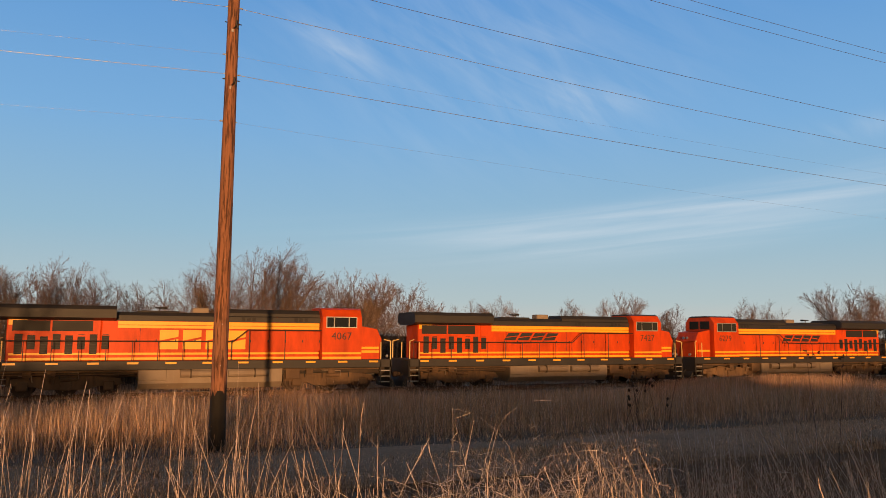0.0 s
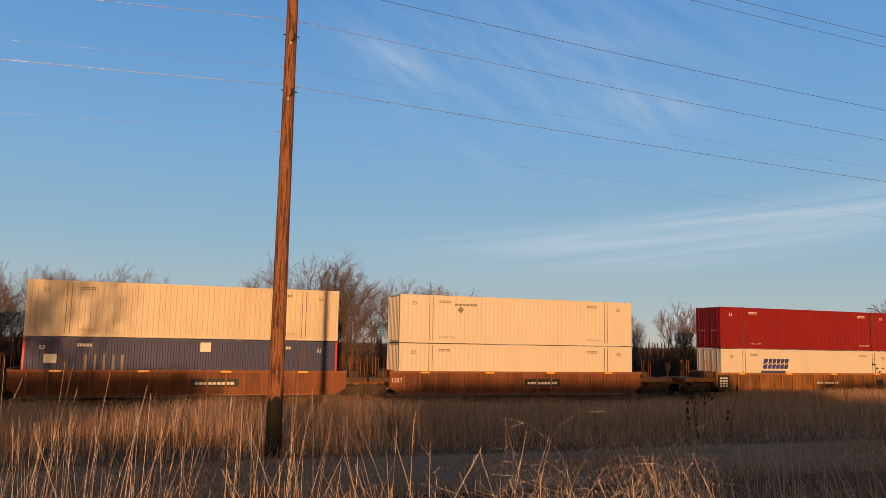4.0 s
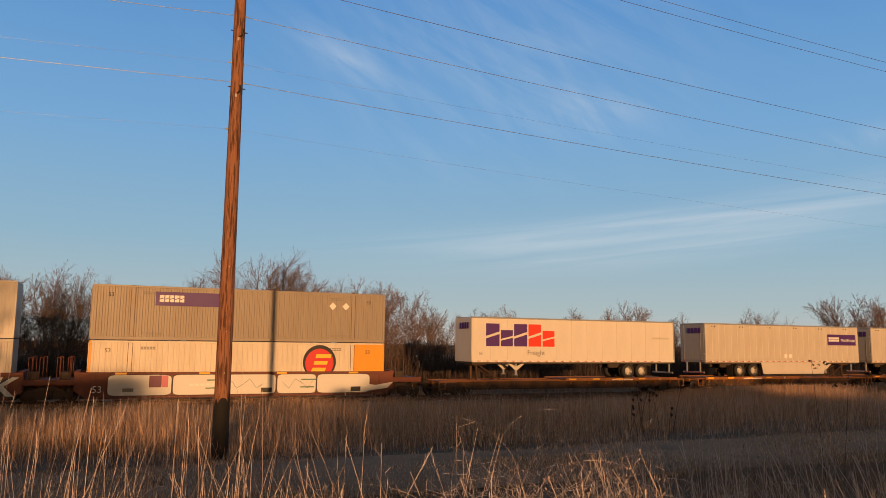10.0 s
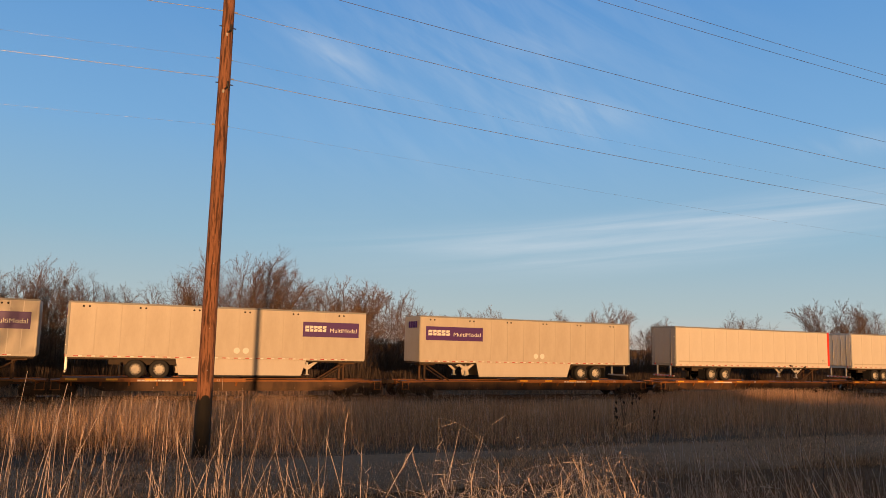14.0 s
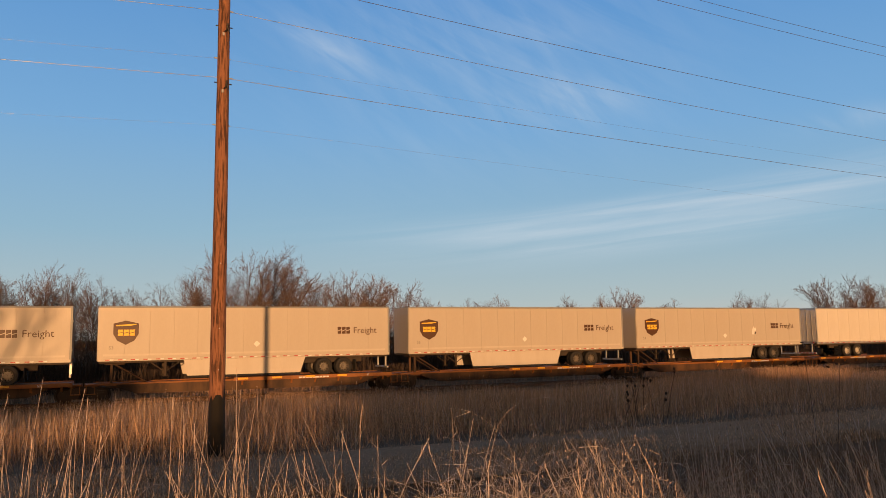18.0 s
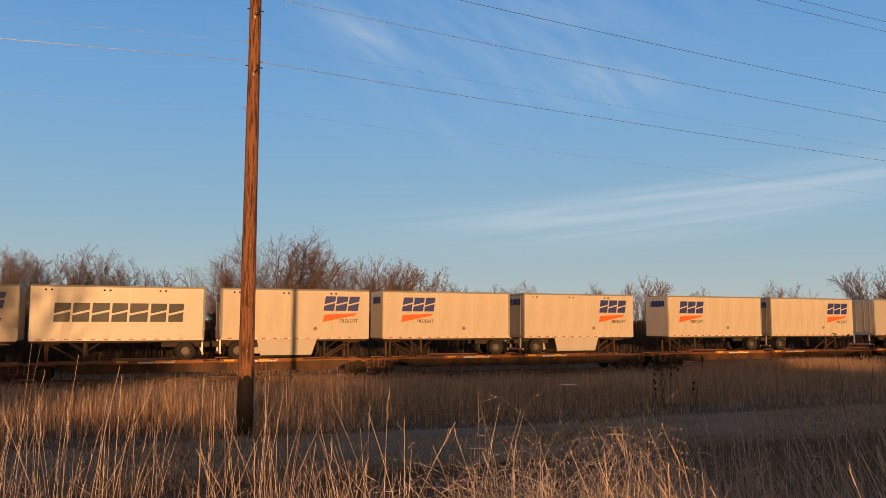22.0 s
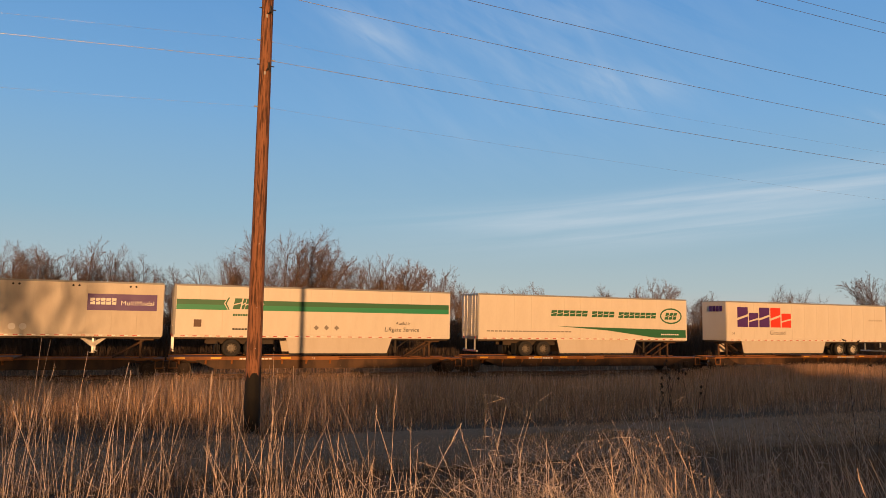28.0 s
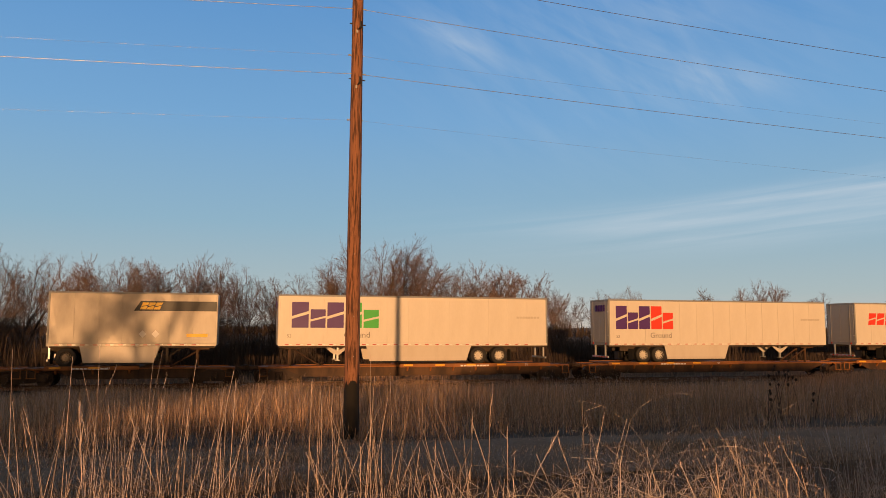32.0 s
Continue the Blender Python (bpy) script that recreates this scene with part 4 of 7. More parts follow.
MAROON_CAR = paint("brown_red_car_paint", (0.15, 0.042, 0.024), 0.65, 0.6, (0.08, 0.03, 0.02), bump=0.2)
SPINE = paint("rusty_orange_spine_paint", (0.30, 0.112, 0.028), 0.7, 0.75, (0.09, 0.034, 0.014), bump=0.2)
SPINE_DARK = paint("rust_brown_beam_paint", (0.095, 0.044, 0.017), 0.7, 0.85, (0.022, 0.011, 0.007), edge=(0.42, 0.62), bump=0.2)
DARK_SEAM = material("rusty_seam", (0.16, 0.10, 0.07), 0.8)
# webs: car paint darkened for shade between the ribs, with random stains
TAN_WEB = paint("stained_yellow_brown_web", (0.25, 0.105, 0.03), 0.7, 0.9, (0.06, 0.027, 0.013), bump=0.4, edge=(0.42, 0.64))
BROWN_WEB = paint("stained_rust_brown_web", (0.21, 0.07, 0.025), 0.7, 0.85, (0.07, 0.028, 0.015), bump=0.4, edge=(0.42, 0.64))
REFLECT = material("yellow_reflector", (0.85, 0.42, 0.04), 0.35)
WHITE_MARK = material("white_stencil", (0.75, 0.73, 0.70), 0.6)
BLACK_MARK = material("black_stencil", (0.02, 0.02, 0.022), 0.6)
GREY_MARK = material("grey_stencil", (0.22, 0.20, 0.18), 0.6)
PURPLE = material("violet_lettering", (0.075, 0.022, 0.16), 0.5, vary=0.05)
RED_MARK = material("red_lettering", (0.72, 0.045, 0.02), 0.5, vary=0.05)
LIME = material("green_lettering", (0.045, 0.42, 0.06), 0.5, vary=0.05)
NAVY = material("navy_lettering", (0.03, 0.05, 0.22), 0.5, vary=0.05)
FLAME = material("orange_flash", (0.80, 0.15, 0.02), 0.5, vary=0.05)
FOREST = material("dark_green_lettering", (0.02, 0.13, 0.055), 0.5, vary=0.05)
EMERALD = material("emerald_stripe", (0.01, 0.24, 0.11), 0.5, vary=0.06)
BROWN_MARK = material("shield_brown", (0.085, 0.035, 0.015), 0.5)
GOLD = material("gold_mark", (0.85, 0.52, 0.04), 0.5)
CHARCOAL = material("charcoal_band", (0.035, 0.037, 0.04), 0.5)
TEAL = paint("dark_teal_banner", (0.022, 0.055, 0.088), 0.5, 0.4, (0.035, 0.10, 0.15))
PALE_CITY = material("pale_skyline_print", (0.34, 0.46, 0.50), 0.5, vary=0.3, scale=1)
SKIRT = paint("white_fibreglass_skirt", (0.56, 0.51, 0.45), 0.5, 0.3, (0.4, 0.33, 0.25))
ALU = material("dull_aluminium", (0.55, 0.54, 0.52), 0.42, 0.75, vary=0.1)
RUBBER = material("road_tyre_rubber", (0.022, 0.02, 0.019), 0.85, vary=0.3)
RIM_WHITE = paint("white_wheel_disc", (0.62, 0.58, 0.52), 0.5, 0.4)
RIM_DARK = paint("dirty_steel_rim", (0.16, 0.14, 0.12), 0.5, 0.5)
RIM_RED = paint("red_wheel_disc", (0.45, 0.03, 0.02), 0.5, 0.3)
WHEEL = material("railway_wheel_steel", (0.055, 0.035, 0.026), 0.55, 0.5, vary=0.25)
TREAD = material("bright_wheel_tread", (0.6, 0.58, 0.56), 0.25, 0.95)
TAPE_RED = material("red_reflective_tape", (0.45, 0.03, 0.02), 0.35)
TAPE_WHITE = material("white_reflective_tape", (0.75, 0.75, 0.74), 0.35)
GRAFFITI = [material("spray_" + n, c, 0.55, vary=0.15) for n, c in (("orange", (0.70, 0.12, 0.03)), ("green", (0.16, 0.42, 0.05)), ("white", (0.66, 0.64, 0.60)), ("yellow", (0.62, 0.48, 0.06)), ("pink", (0.55, 0.16, 0.20)), ("black", (0.03, 0.03, 0.03)), ("olive", (0.30, 0.27, 0.06)), ("plum", (0.16, 0.05, 0.09)), ("salmon", (0.62, 0.30, 0.27)))]



def banner_material():
    """A printed banner: dark blue-green with a pale glow behind the skyline."""
    m = TEAL.copy()
    m.name = "printed_banner"
    nt = m.node_tree
    co = nt.nodes.new("ShaderNodeTexCoord")
    sep = nt.nodes.new("ShaderNodeSeparateXYZ")
    nt.links.new(co.outputs["Object"], sep.inputs[0])
    dx = math_node(nt, "DIVIDE", math_node(nt, "SUBTRACT", sep.outputs[0], 9.0), 3.0)
    dz = math_node(nt, "DIVIDE", math_node(nt, "SUBTRACT", sep.outputs[2], 3.0), 1.0)
    g = math_node(nt, "EXPONENT", math_node(nt, "MULTIPLY", math_node(nt, "ADD", math_node(nt, "MULTIPLY", dx, dx), math_node(nt, "MULTIPLY", dz, dz)), -1.0), 0)
    bs = nt.nodes["Principled BSDF"]
    old = bs.inputs["Base Color"].links[0].from_socket
    nt.links.new(mix_node(nt, math_node(nt, "MULTIPLY", g, 0.9), old, (0.22, 0.42, 0.50)), bs.inputs["Base Color"])
    return m


BANNER = banner_material()
MOVING = []        # (thing, its place along the train)
SHARED = {}


def shared(key, build, mat, smooth=False):
    """One mesh for all parts that look alike."""
    if key not in SHARED:
        SHARED[key] = build(Mesh()).data(key.split("/")[0], mat, smooth)
    return SHARED[key]


def rolling(name, label, category, u, group):
    t = thing(name, label, category, (u, TRACK_Y, 0), group)
    MOVING.append((t, u))
    return t


# ---- marks on side walls ----
def plate(parent, name, x0, x1, z0, z1, y, mat, label="", slant=0.0, thick=0.005):
    """A flat mark on the wall that faces the verge; slant shifts its top."""
    return part(name, Mesh().prism([(x0, z0), (x1, z0), (x1 + slant, z1), (x0 + slant, z1)], y - thick, y - 0.001), mat, parent, label)


def glyphs(parent, name, x0, x1, z0, z1, y, mats, weights, slant=0.0, label="", thick=0.005, gap=0.16, tall=None):
    """A mark of letter-sized blocks, one colour or several, each split by a slanting gap; it spells nothing."""
    total = sum(weights)
    x = x0
    by = {}
    for k, w in enumerate(weights):
        w = (x1 - x0) * w / total
        m = mats[min(k, len(mats) - 1)] if len(mats) > 1 else mats[0]
        me = by.setdefault(m.name, (Mesh(), m))[0]
        a, b = x, x + w * (1 - gap)
        h = z1 - z0
        top = h * (tall[k] if tall else 1.0)
        lo, hi = 0.34, 0.54
        at = lambda p, q: (a + (b - a) * p + slant * q * top / h, z0 + top * q)
        me.prism([at(0, 0), at(1, 0), at(1, hi), at(0, lo)], y - thick, y - 0.001)
        me.prism([at(0, lo + 0.11), at(1, hi + 0.11), at(1, 1), at(0, 1)], y - thick, y - 0.001)
        x += w
    return [part(name, me, m, parent, label) for me, m in by.values()]


def lines(parent, name, x0, x1, z0, z1, y, mat, rows=1, pieces=1, thick=0.004):
    """Small writing that cannot be read, as plain bars."""
    m = Mesh()
    h = (z1 - z0) / rows
    for r in range(rows):
        w = (x1 - x0) / pieces
        for p in range(pieces):
            m.prism([(x0 + p * w, z0 + r * h), (x0 + (p + 0.8) * w, z0 + r * h), (x0 + (p + 0.8) * w, z0 + (r + 0.62) * h), (x0 + p * w, z0 + (r + 0.62) * h)], y - thick, y - 0.001)
    return part(name, m, mat, parent)


def disc(m, cx, cz, rx, rz, y, thick=0.005, n=28):
    return m.prism([(cx + rx * math.cos(2 * math.pi * k / n), cz + rz * math.sin(2 * math.pi * k / n)) for k in range(n)], y - thick, y - 0.001)


def ring(m, cx, cz, rx, rz, w, y, thick=0.006, n=28):
    for k in range(n):
        a, b = 2 * math.pi * k / n, 2 * math.pi * (k + 1) / n
        m.prism([(cx + rx * math.cos(a), cz + rz * math.sin(a)), (cx + rx * math.cos(b), cz + rz * math.sin(b)), (cx + (rx - w) * math.cos(b), cz + (rz - w) * math.sin(b)), (cx + (rx - w) * math.cos(a), cz + (rz - w) * math.sin(a))], y - thick, y - 0.001)
    return m


# ---- running gear ----
def lathe(m, profile, n=24):
    """(radius, y) points turned about the y axis."""
    k = len(profile)
    vs = [(r * math.cos(2 * math.pi * j / n), y, r * math.sin(2 * math.pi * j / n)) for j in range(n) for r, y in profile]
    fs = [(j * k + i, ((j + 1) % n) * k + i, ((j + 1) % n) * k + i + 1, j * k + i + 1) for j in range(n) for i in range(k - 1)]
    return m.add(vs, fs)


def rail_wheel(parent, x, y, r):
    s = -1 if y < 0 else 1
    prof = [(0.02, 0.10), (0.10, 0.10), (0.12, 0.04), (r * 0.72, 0.03), (r * 0.86, 0.055), (r, 0.06), (r + 0.002, -0.055), (r + 0.03, -0.06), (r + 0.03, -0.085), (r * 0.80, -0.085), (r * 0.7, -0.03), (0.1, -0.03), (0.02, -0.03)]
    w = part("wheel", shared("wheel/%.2f%d" % (r, s), lambda m: lathe(m, [(a, b * s) for a, b in prof]), WHEEL), WHEEL, parent, at=(x, y, r))
    part("tread", shared("tread/%.2f%d" % (r, s), lambda m: lathe(m, [(r + 0.004, 0.055 * s), (r + 0.005, -0.045 * s)]), TREAD), TREAD, w, "bright worn wheel tread")


def freight_bogie(parent, x):
    b = part("bogie", shared("bolster", lambda m: m.box(-0.2, 0.2, -1.15, 1.15, 0.42, 0.68, 0.03), WHEEL), WHEEL, parent, "rusty cast steel four-wheel bogie", at=(x, 0, 0))
    for dx in (-0.89, 0.89):
        part("axle", shared("axle", lambda m: m.tube((0, -1.05, 0.42), (0, 1.05, 0.42), 0.08, n=10), WHEEL), WHEEL, b, at=(dx, 0, 0))
        for y in (-0.78, 0.78):
            rail_wheel(b, dx, y, 0.42)

    def frame_mesh(m):
        out = [(-1.12, 0.36), (-1.12, 0.60), (-0.72, 0.66), (-0.32, 0.86), (0.32, 0.86), (0.72, 0.66), (1.12, 0.60), (1.12, 0.36), (0.78, 0.36), (0.42, 0.22), (-0.42, 0.22), (-0.78, 0.36)]
        m.prism(out, -0.07, 0.07)
        for dx in (-0.89, 0.89):
            m.tube((dx, -0.17, 0.42), (dx, 0.1, 0.42), 0.14, n=12)
        for dx in (-0.14, 0, 0.14):
            m.tube((dx, -0.11, 0.26), (dx, -0.11, 0.52), 0.06, n=8)
        return m
    for y in (-1.0, 1.0):
        part("side_frame", shared("side_frame", frame_mesh, WHEEL), WHEEL, b, at=pose(0, y, 0, 0, 0, 0 if y < 0 else 180))


def coupler(parent, x, s):
    part("coupler", shared("coupler", lambda m: m.box(0, 0.62, -0.09, 0.09, 0.76, 0.98, 0.02).box(0.55, 0.86, -0.17, 0.17, 0.70, 1.04, 0.05), WHEEL), WHEEL, parent, "rusty knuckle coupler", at=pose(x, 0, 0, 0, 0, 0 if s > 0 else 180))


# ---- locomotives ----
def locomotive(u, flip, scheme, number):
    """A wide-cab six-axle diesel, its cab at the +x end; flip turns it about."""
    L, deck, hw = 22.3, 1.82, 0.98
    label = {"heritage": "orange diesel locomotive with yellow block lettering and yellow stripes", "swoosh": "orange diesel locomotive with black slanted lettering and black roof",
             "front": "orange diesel locomotive with its wide cab leading the wagons"}[scheme]
    t = rolling("locomotive", label, "locomotive", u + (L if flip else 0), "locomotives of the train")
    if flip:
        t["turned"] = 1
    P = lambda name, m, mat, parent=t, lab="": part(name, m, mat, parent, lab)
    P("underframe", Mesh().box(0.75, 21.6, -0.75, 0.75, 0.95, 1.6, 0.05).box(0.55, 21.75, -1.52, 1.52, deck - 0.10, deck, 0.02), UNDER_BLACK)
    for y in (-1.53, 1.50):
        sill = P("side_sill", Mesh().box(0.55, 21.75, y, y + 0.03, 1.36, deck - 0.005, 0.01), ROOF_BLACK)
        if y < 0 or flip:
            for k in range(11):
                x = 1.6 + 1.9 * k
                yy = y - 0.004 if y < 0 else y + 0.034
                part("reflector", shared("reflector", lambda m: m.box(-0.28, 0.28, -0.004, 0.004, -0.05, 0.05), REFLECT), REFLECT, sill, at=(x, yy, 1.70))
    # long hood
    P("engine_hood", Mesh().box(5.7, 17.4, -hw, hw, deck, 4.02, 0.05), ORANGE)
    P("hood_roof", Mesh().sweep_x([(-hw - 0.01, 3.93), (hw + 0.01, 3.93), (hw + 0.01, 4.22), (hw - 0.24, 4.42), (-hw + 0.24, 4.42), (-hw - 0.01, 4.22)], 5.6, 17.5), ROOF_BLACK)
    P("radiator_hood", Mesh().box(1.35, 5.7, -hw - 0.02, hw + 0.02, deck, 4.1, 0.05), ORANGE)
    wing = [(-1.5, 4.06), (-1.0, 3.92), (1.0, 3.92), (1.5, 4.06), (1.52, 4.5), (1.3, 4.70), (-1.3, 4.70), (-1.52, 4.5)]
    P("radiator_wing", Mesh().sweep_x(wing, 0.95, 6.4), ROOF_BLACK, lab="overhanging black radiator housing")
    P("roof_hatch", Mesh().sweep_x([(-0.93, 4.2), (0.93, 4.2), (0.93, 4.44), (0.72, 4.66), (-0.72, 4.66), (-0.93, 4.44)], 11.9, 17.42), ROOF_BLACK)
    P("roof_hatch", Mesh().box(7.4, 9.6, -0.6, 0.6, 4.38, 4.50, 0.04), ROOF_BLACK)
    P("exhaust_housing", Mesh().box(10.3, 11.2, -0.35, 0.35, 4.40, 4.72, 0.05), TANK_GREY)
    horn = Mesh().tube((8.6, -0.1, 4.4), (8.6, -0.1, 4.66), 0.03)
    for k in (-1, 0, 1):
        horn.tube((8.35, -0.1 + 0.1 * k, 4.68), (8.95, -0.1 + 0.1 * k, 4.68), 0.03, 0.075, 8)
    P("horn", horn, ROOF_BLACK)
    for s in (-1, 1):
        if s > 0 and not flip:
            continue
        Y = s * (hw + 0.002)

        def side(name, x0, x1, z0, z1, mat, d=0.012, parent=t, off=0.022, lab=""):
            a, b = sorted((Y + s * off * (name != "panel_seam"), Y + s * (off + d)))
            return part(name, Mesh().box(x0, x1, a, b, z0, z1, 0.004), mat, parent, lab)
        side("upper_stripe", 6.5, 17.4, 3.55, 3.70, YELLOW, off=-0.004)
        side("upper_stripe", 6.5, 17.4, 3.725, 3.915, YELLOW, off=-0.004)
        side("upper_stripe", 1.42, 2.3, 3.66, 4.0, YELLOW, off=0.018)
        side("lower_stripe", 1.5, 17.4, 1.86, 1.99, YELLOW, off=0.018)
        side("lower_stripe", 1.5, 17.4, 2.13, 2.24, YELLOW, off=0.018)
        for k in range(8):
            x, low = 1.72 + 0.575 * k, 2.18 if k % 2 == 0 else 2.42
            d = side("vent_door", x, x + 0.36, low, 3.20 - 0.06 * (k % 3), DARK_VENT)
            for j in range(6):
                z = low + 0.06 + 0.14 * j
                a, b = sorted((Y + s * 0.034, Y + s * 0.05))
                part("slat", Mesh().box(x + 0.03, x + 0.33, a, b, z, z + 0.03), ROOF_BLACK, d)
        for x in (12.9, 13.2, 13.5, 15.9, 16.2, 16.5):
            a, b = sorted((Y + s * 0.012, Y + s * 0.03))
            part("roof_grille", Mesh().box(x, x + 0.2, a, b, 4.0, 4.2, 0.004), DARK_VENT, t, "black louvred grille")
        for x in (7.6, 9.9, 12.2, 14.5):
            side("panel_gap", x, x + 0.02, 2.30, 3.54, BLACK_MARK, 0.004, off=0.012)
        side("radiator_screen", 1.6, 3.3, 3.36, 3.90, DARK_VENT)
        side("radiator_screen", 3.4, 5.3, 3.36, 3.90, DARK_VENT)
        for k in range(11):
            x = 6.6 + 1.0 * k
            side("hood_door", x, x + 0.94, 2.34, 3.52, ORANGE, 0.014, off=-0.006)
            side("door_latch", x + 0.80, x + 0.86, 2.8, 2.95, ROOF_BLACK, 0.02, off=0.006)
        # side lettering
        if scheme == "heritage":
            glyphs(t, "side_lettering", 8.6, 13.4, 2.42, 3.46, -hw - 0.018, [YELLOW], (1, 1, 1, 1), label="large yellow block lettering", gap=0.2)
        else:
            y_ = -hw - 0.018 if s < 0 else hw + 0.024
            x0 = 7.4 if s < 0 else 8.6
            glyphs(t, "side_lettering", x0, x0 + 4.0, 2.98, 3.46, y_, [BLACK_MARK], (1, 1, 1, 1), 0.35 if s < 0 else -0.35, "black slanted block lettering")
            part("side_flash", Mesh().prism([(x0 - 0.5, 2.72), (x0 + 2.4, 2.86), (x0 + 4.1, 2.92), (x0 + 2.4, 2.80)], y_ - 0.005, y_ - 0.001), BLACK_MARK, t)
    # cab and nose
    cab = P("cab", Mesh().sweep_x([(-1.5, deck), (1.5, deck), (1.5, 4.30), (1.12, 4.74), (-1.12, 4.74), (-1.5, 4.30)], 17.45, 19.85), ORANGE, lab="wide orange cab")
    P("cab_roof", Mesh().sweep_x([(-1.14, 4.745), (1.14, 4.745), (0.8, 4.84), (-0.8, 4.84)], 17.4, 19.9), ROOF_BLACK if scheme != "heritage" else ORANGE)
    for s in (-1, 1):
        y0, y1 = sorted((s * 1.503, s * 1.515))
        part("cab_stripe", Mesh().box(17.47, 19.83, y0, y1, 1.86, 1.99).box(17.47, 19.83, y0, y1, 2.13, 2.24), YELLOW, cab)
        for k, (a, b) in enumerate(((17.72, 18.12), (18.18, 19.02), (19.08, 19.5))):
            f = part("window_frame", Mesh().box(a - 0.05, b + 0.05, min(s * 1.498, s * 1.525), max(s * 1.498, s * 1.525), 3.66, 4.32, 0.01), ALU, cab)
            part("pane", Mesh().box(a, b, min(s * 1.5, s * 1.53), max(s * 1.5, s * 1.53), 3.72, 4.27), GLASS, cab)
    for y0, y1 in ((-1.05, -0.08), (0.08, 1.05)):
        part("windscreen", Mesh().box(19.845, 19.87, y0, y1, 3.85, 4.45, 0.005), GLASS, cab, "dark front windscreen")
    nose = P("nose", Mesh().prism([(19.85, deck), (21.15, deck), (21.25, 3.0), (20.95, 3.62), (19.85, 3.80)], -1.05, 1.05), ORANGE)
    P("nose_stripe", Mesh().box(19.9, 21.10, -1.064, -1.052, 2.2, 2.34).box(19.9, 21.10, -1.064, -1.052, 2.42, 2.56).box(19.9, 21.10, 1.052, 1.064, 2.2, 2.34), YELLOW)
    for y in (-0.45, 0.45):
        P("headlight", Mesh().tube((21.2, y * 0.4, 3.2), (21.28, y * 0.4, 3.2), 0.10, n=12), STEEL)
        P("ditch_light", Mesh().tube((21.6, y * 2, 2.0), (21.72, y * 2, 2.0), 0.09, n=10), STEEL)
    # lettered number under the cab window
    words("road_number", number, 0.62, 18.0 if not flip else 19.5, 2.98, -1.508, BLACK_MARK if scheme == "heritage" else BROWN_MARK, t) if not flip else words("road_number", number, 0.62, 19.4, 2.98, 1.508, BROWN_MARK, t, flip=True)
    # tank, reservoirs
    tank = P("fuel_tank", Mesh().sweep_x([(-1.42, 0.62), (-1.1, 0.30), (1.1, 0.30), (1.42, 0.62), (1.42, 1.34), (-1.42, 1.34)], 7.6, 15.2), TANK_GREY, lab="dusty tan fuel tank")
    for s in (-1, 1):
        for a, b in ((9.7, 11.9), (12.2, 14.4)):
            part("air_reservoir", Mesh().tube((a, s * 1.50, 1.12), (b, s * 1.50, 1.12), 0.2, n=14), TANK_GREY, tank)
        part("strap", Mesh().box(10.2, 10.26, min(s * 1.3, s * 1.72), max(s * 1.3, s * 1.72), 0.9, 1.34).box(13.6, 13.66, min(s * 1.3, s * 1.72), max(s * 1.3, s * 1.72), 0.9, 1.34), UNDER_BLACK, tank)
    # six-wheel trucks
    for cx in (4.2, 18.1):
        tr = P("truck", Mesh().box(cx - 0.5, cx + 0.5, -0.9, 0.9, 0.6, 1.05, 0.04), DUSTY, lab="grimy six-wheel truck")
        for dx in (-2.0, 0, 2.0):
            for y in (-0.78, 0.78):
                rail_wheel(tr, cx + dx, y, 0.52)
        for s in (-1, 1):
            y = s * 1.06
            m = Mesh().prism([(cx - 2.7, 0.62), (cx - 2.5, 0.92), (cx - 1.2, 1.05), (cx + 1.2, 1.05), (cx + 2.5, 0.92), (cx + 2.7, 0.62), (cx + 1.4, 0.52), (cx + 1.0, 0.36), (cx - 1.0, 0.36), (cx - 1.4, 0.52)], y - 0.09, y + 0.09)
            for dx in (-2.0, 0, 2.0):
                m.box(cx + dx - 0.26, cx + dx + 0.26, y - 0.17, y + 0.17, 0.34, 0.78, 0.04)
                m.tube((cx + dx - 0.62, y + s * 0.05, 0.62), (cx + dx - 0.62, y + s * 0.05, 1.04), 0.10, n=8)
            part("side_frame", m, DUSTY, tr)
            part("brake_cylinder", Mesh().tube((cx - 0.3, y + s * 0.14, 0.92), (cx + 0.5, y + s * 0.14, 0.92), 0.11, n=10), DUSTY, tr)
    # pipes and cabinets between the trucks and the deck
    for s in (-1, 1):
        P("air_pipe", Mesh().tube((1.2, s * 1.38, 1.28), (21.0, s * 1.38, 1.28), 0.035, n=6).tube((1.2, s * 1.42, 1.15), (7.4, s * 1.42, 1.15), 0.028, n=6), DUSTY)
        rng = random.Random(int(number) + s)
        for k in range(9):
            x = 1.4 + 0.62 * k if k < 5 else 15.3 + 1.1 * (k - 5)
            z, ln = rng.uniform(1.06, 1.32), rng.uniform(0.5, 1.3)
            P("cable_run", Mesh().tube((x, s * 1.30, z), (x + ln, s * 1.33, z + rng.uniform(-0.08, 0.08)), 0.03, n=6).tube((x + ln, s * 1.33, z), (x + ln + 0.05, s * 1.2, z - 0.35), 0.025, n=6), rng.choice((TANK_GREY, DUSTY, ROOF_BLACK)))
        for k in range(4):
            x = 2.2 + 1.1 * k if k < 2 else 16.6 + 1.3 * (k - 2)
            P("sand_box", Mesh().box(x, x + 0.4, min(s * 1.05, s * 1.36), max(s * 1.05, s * 1.36), 1.0, 1.34, 0.02), DUSTY)
        P("battery_box", Mesh().box(7.62, 9.0, min(s * 1.3, s * 1.47), max(s * 1.3, s * 1.47), 0.78, 1.33, 0.02), TANK_GREY)
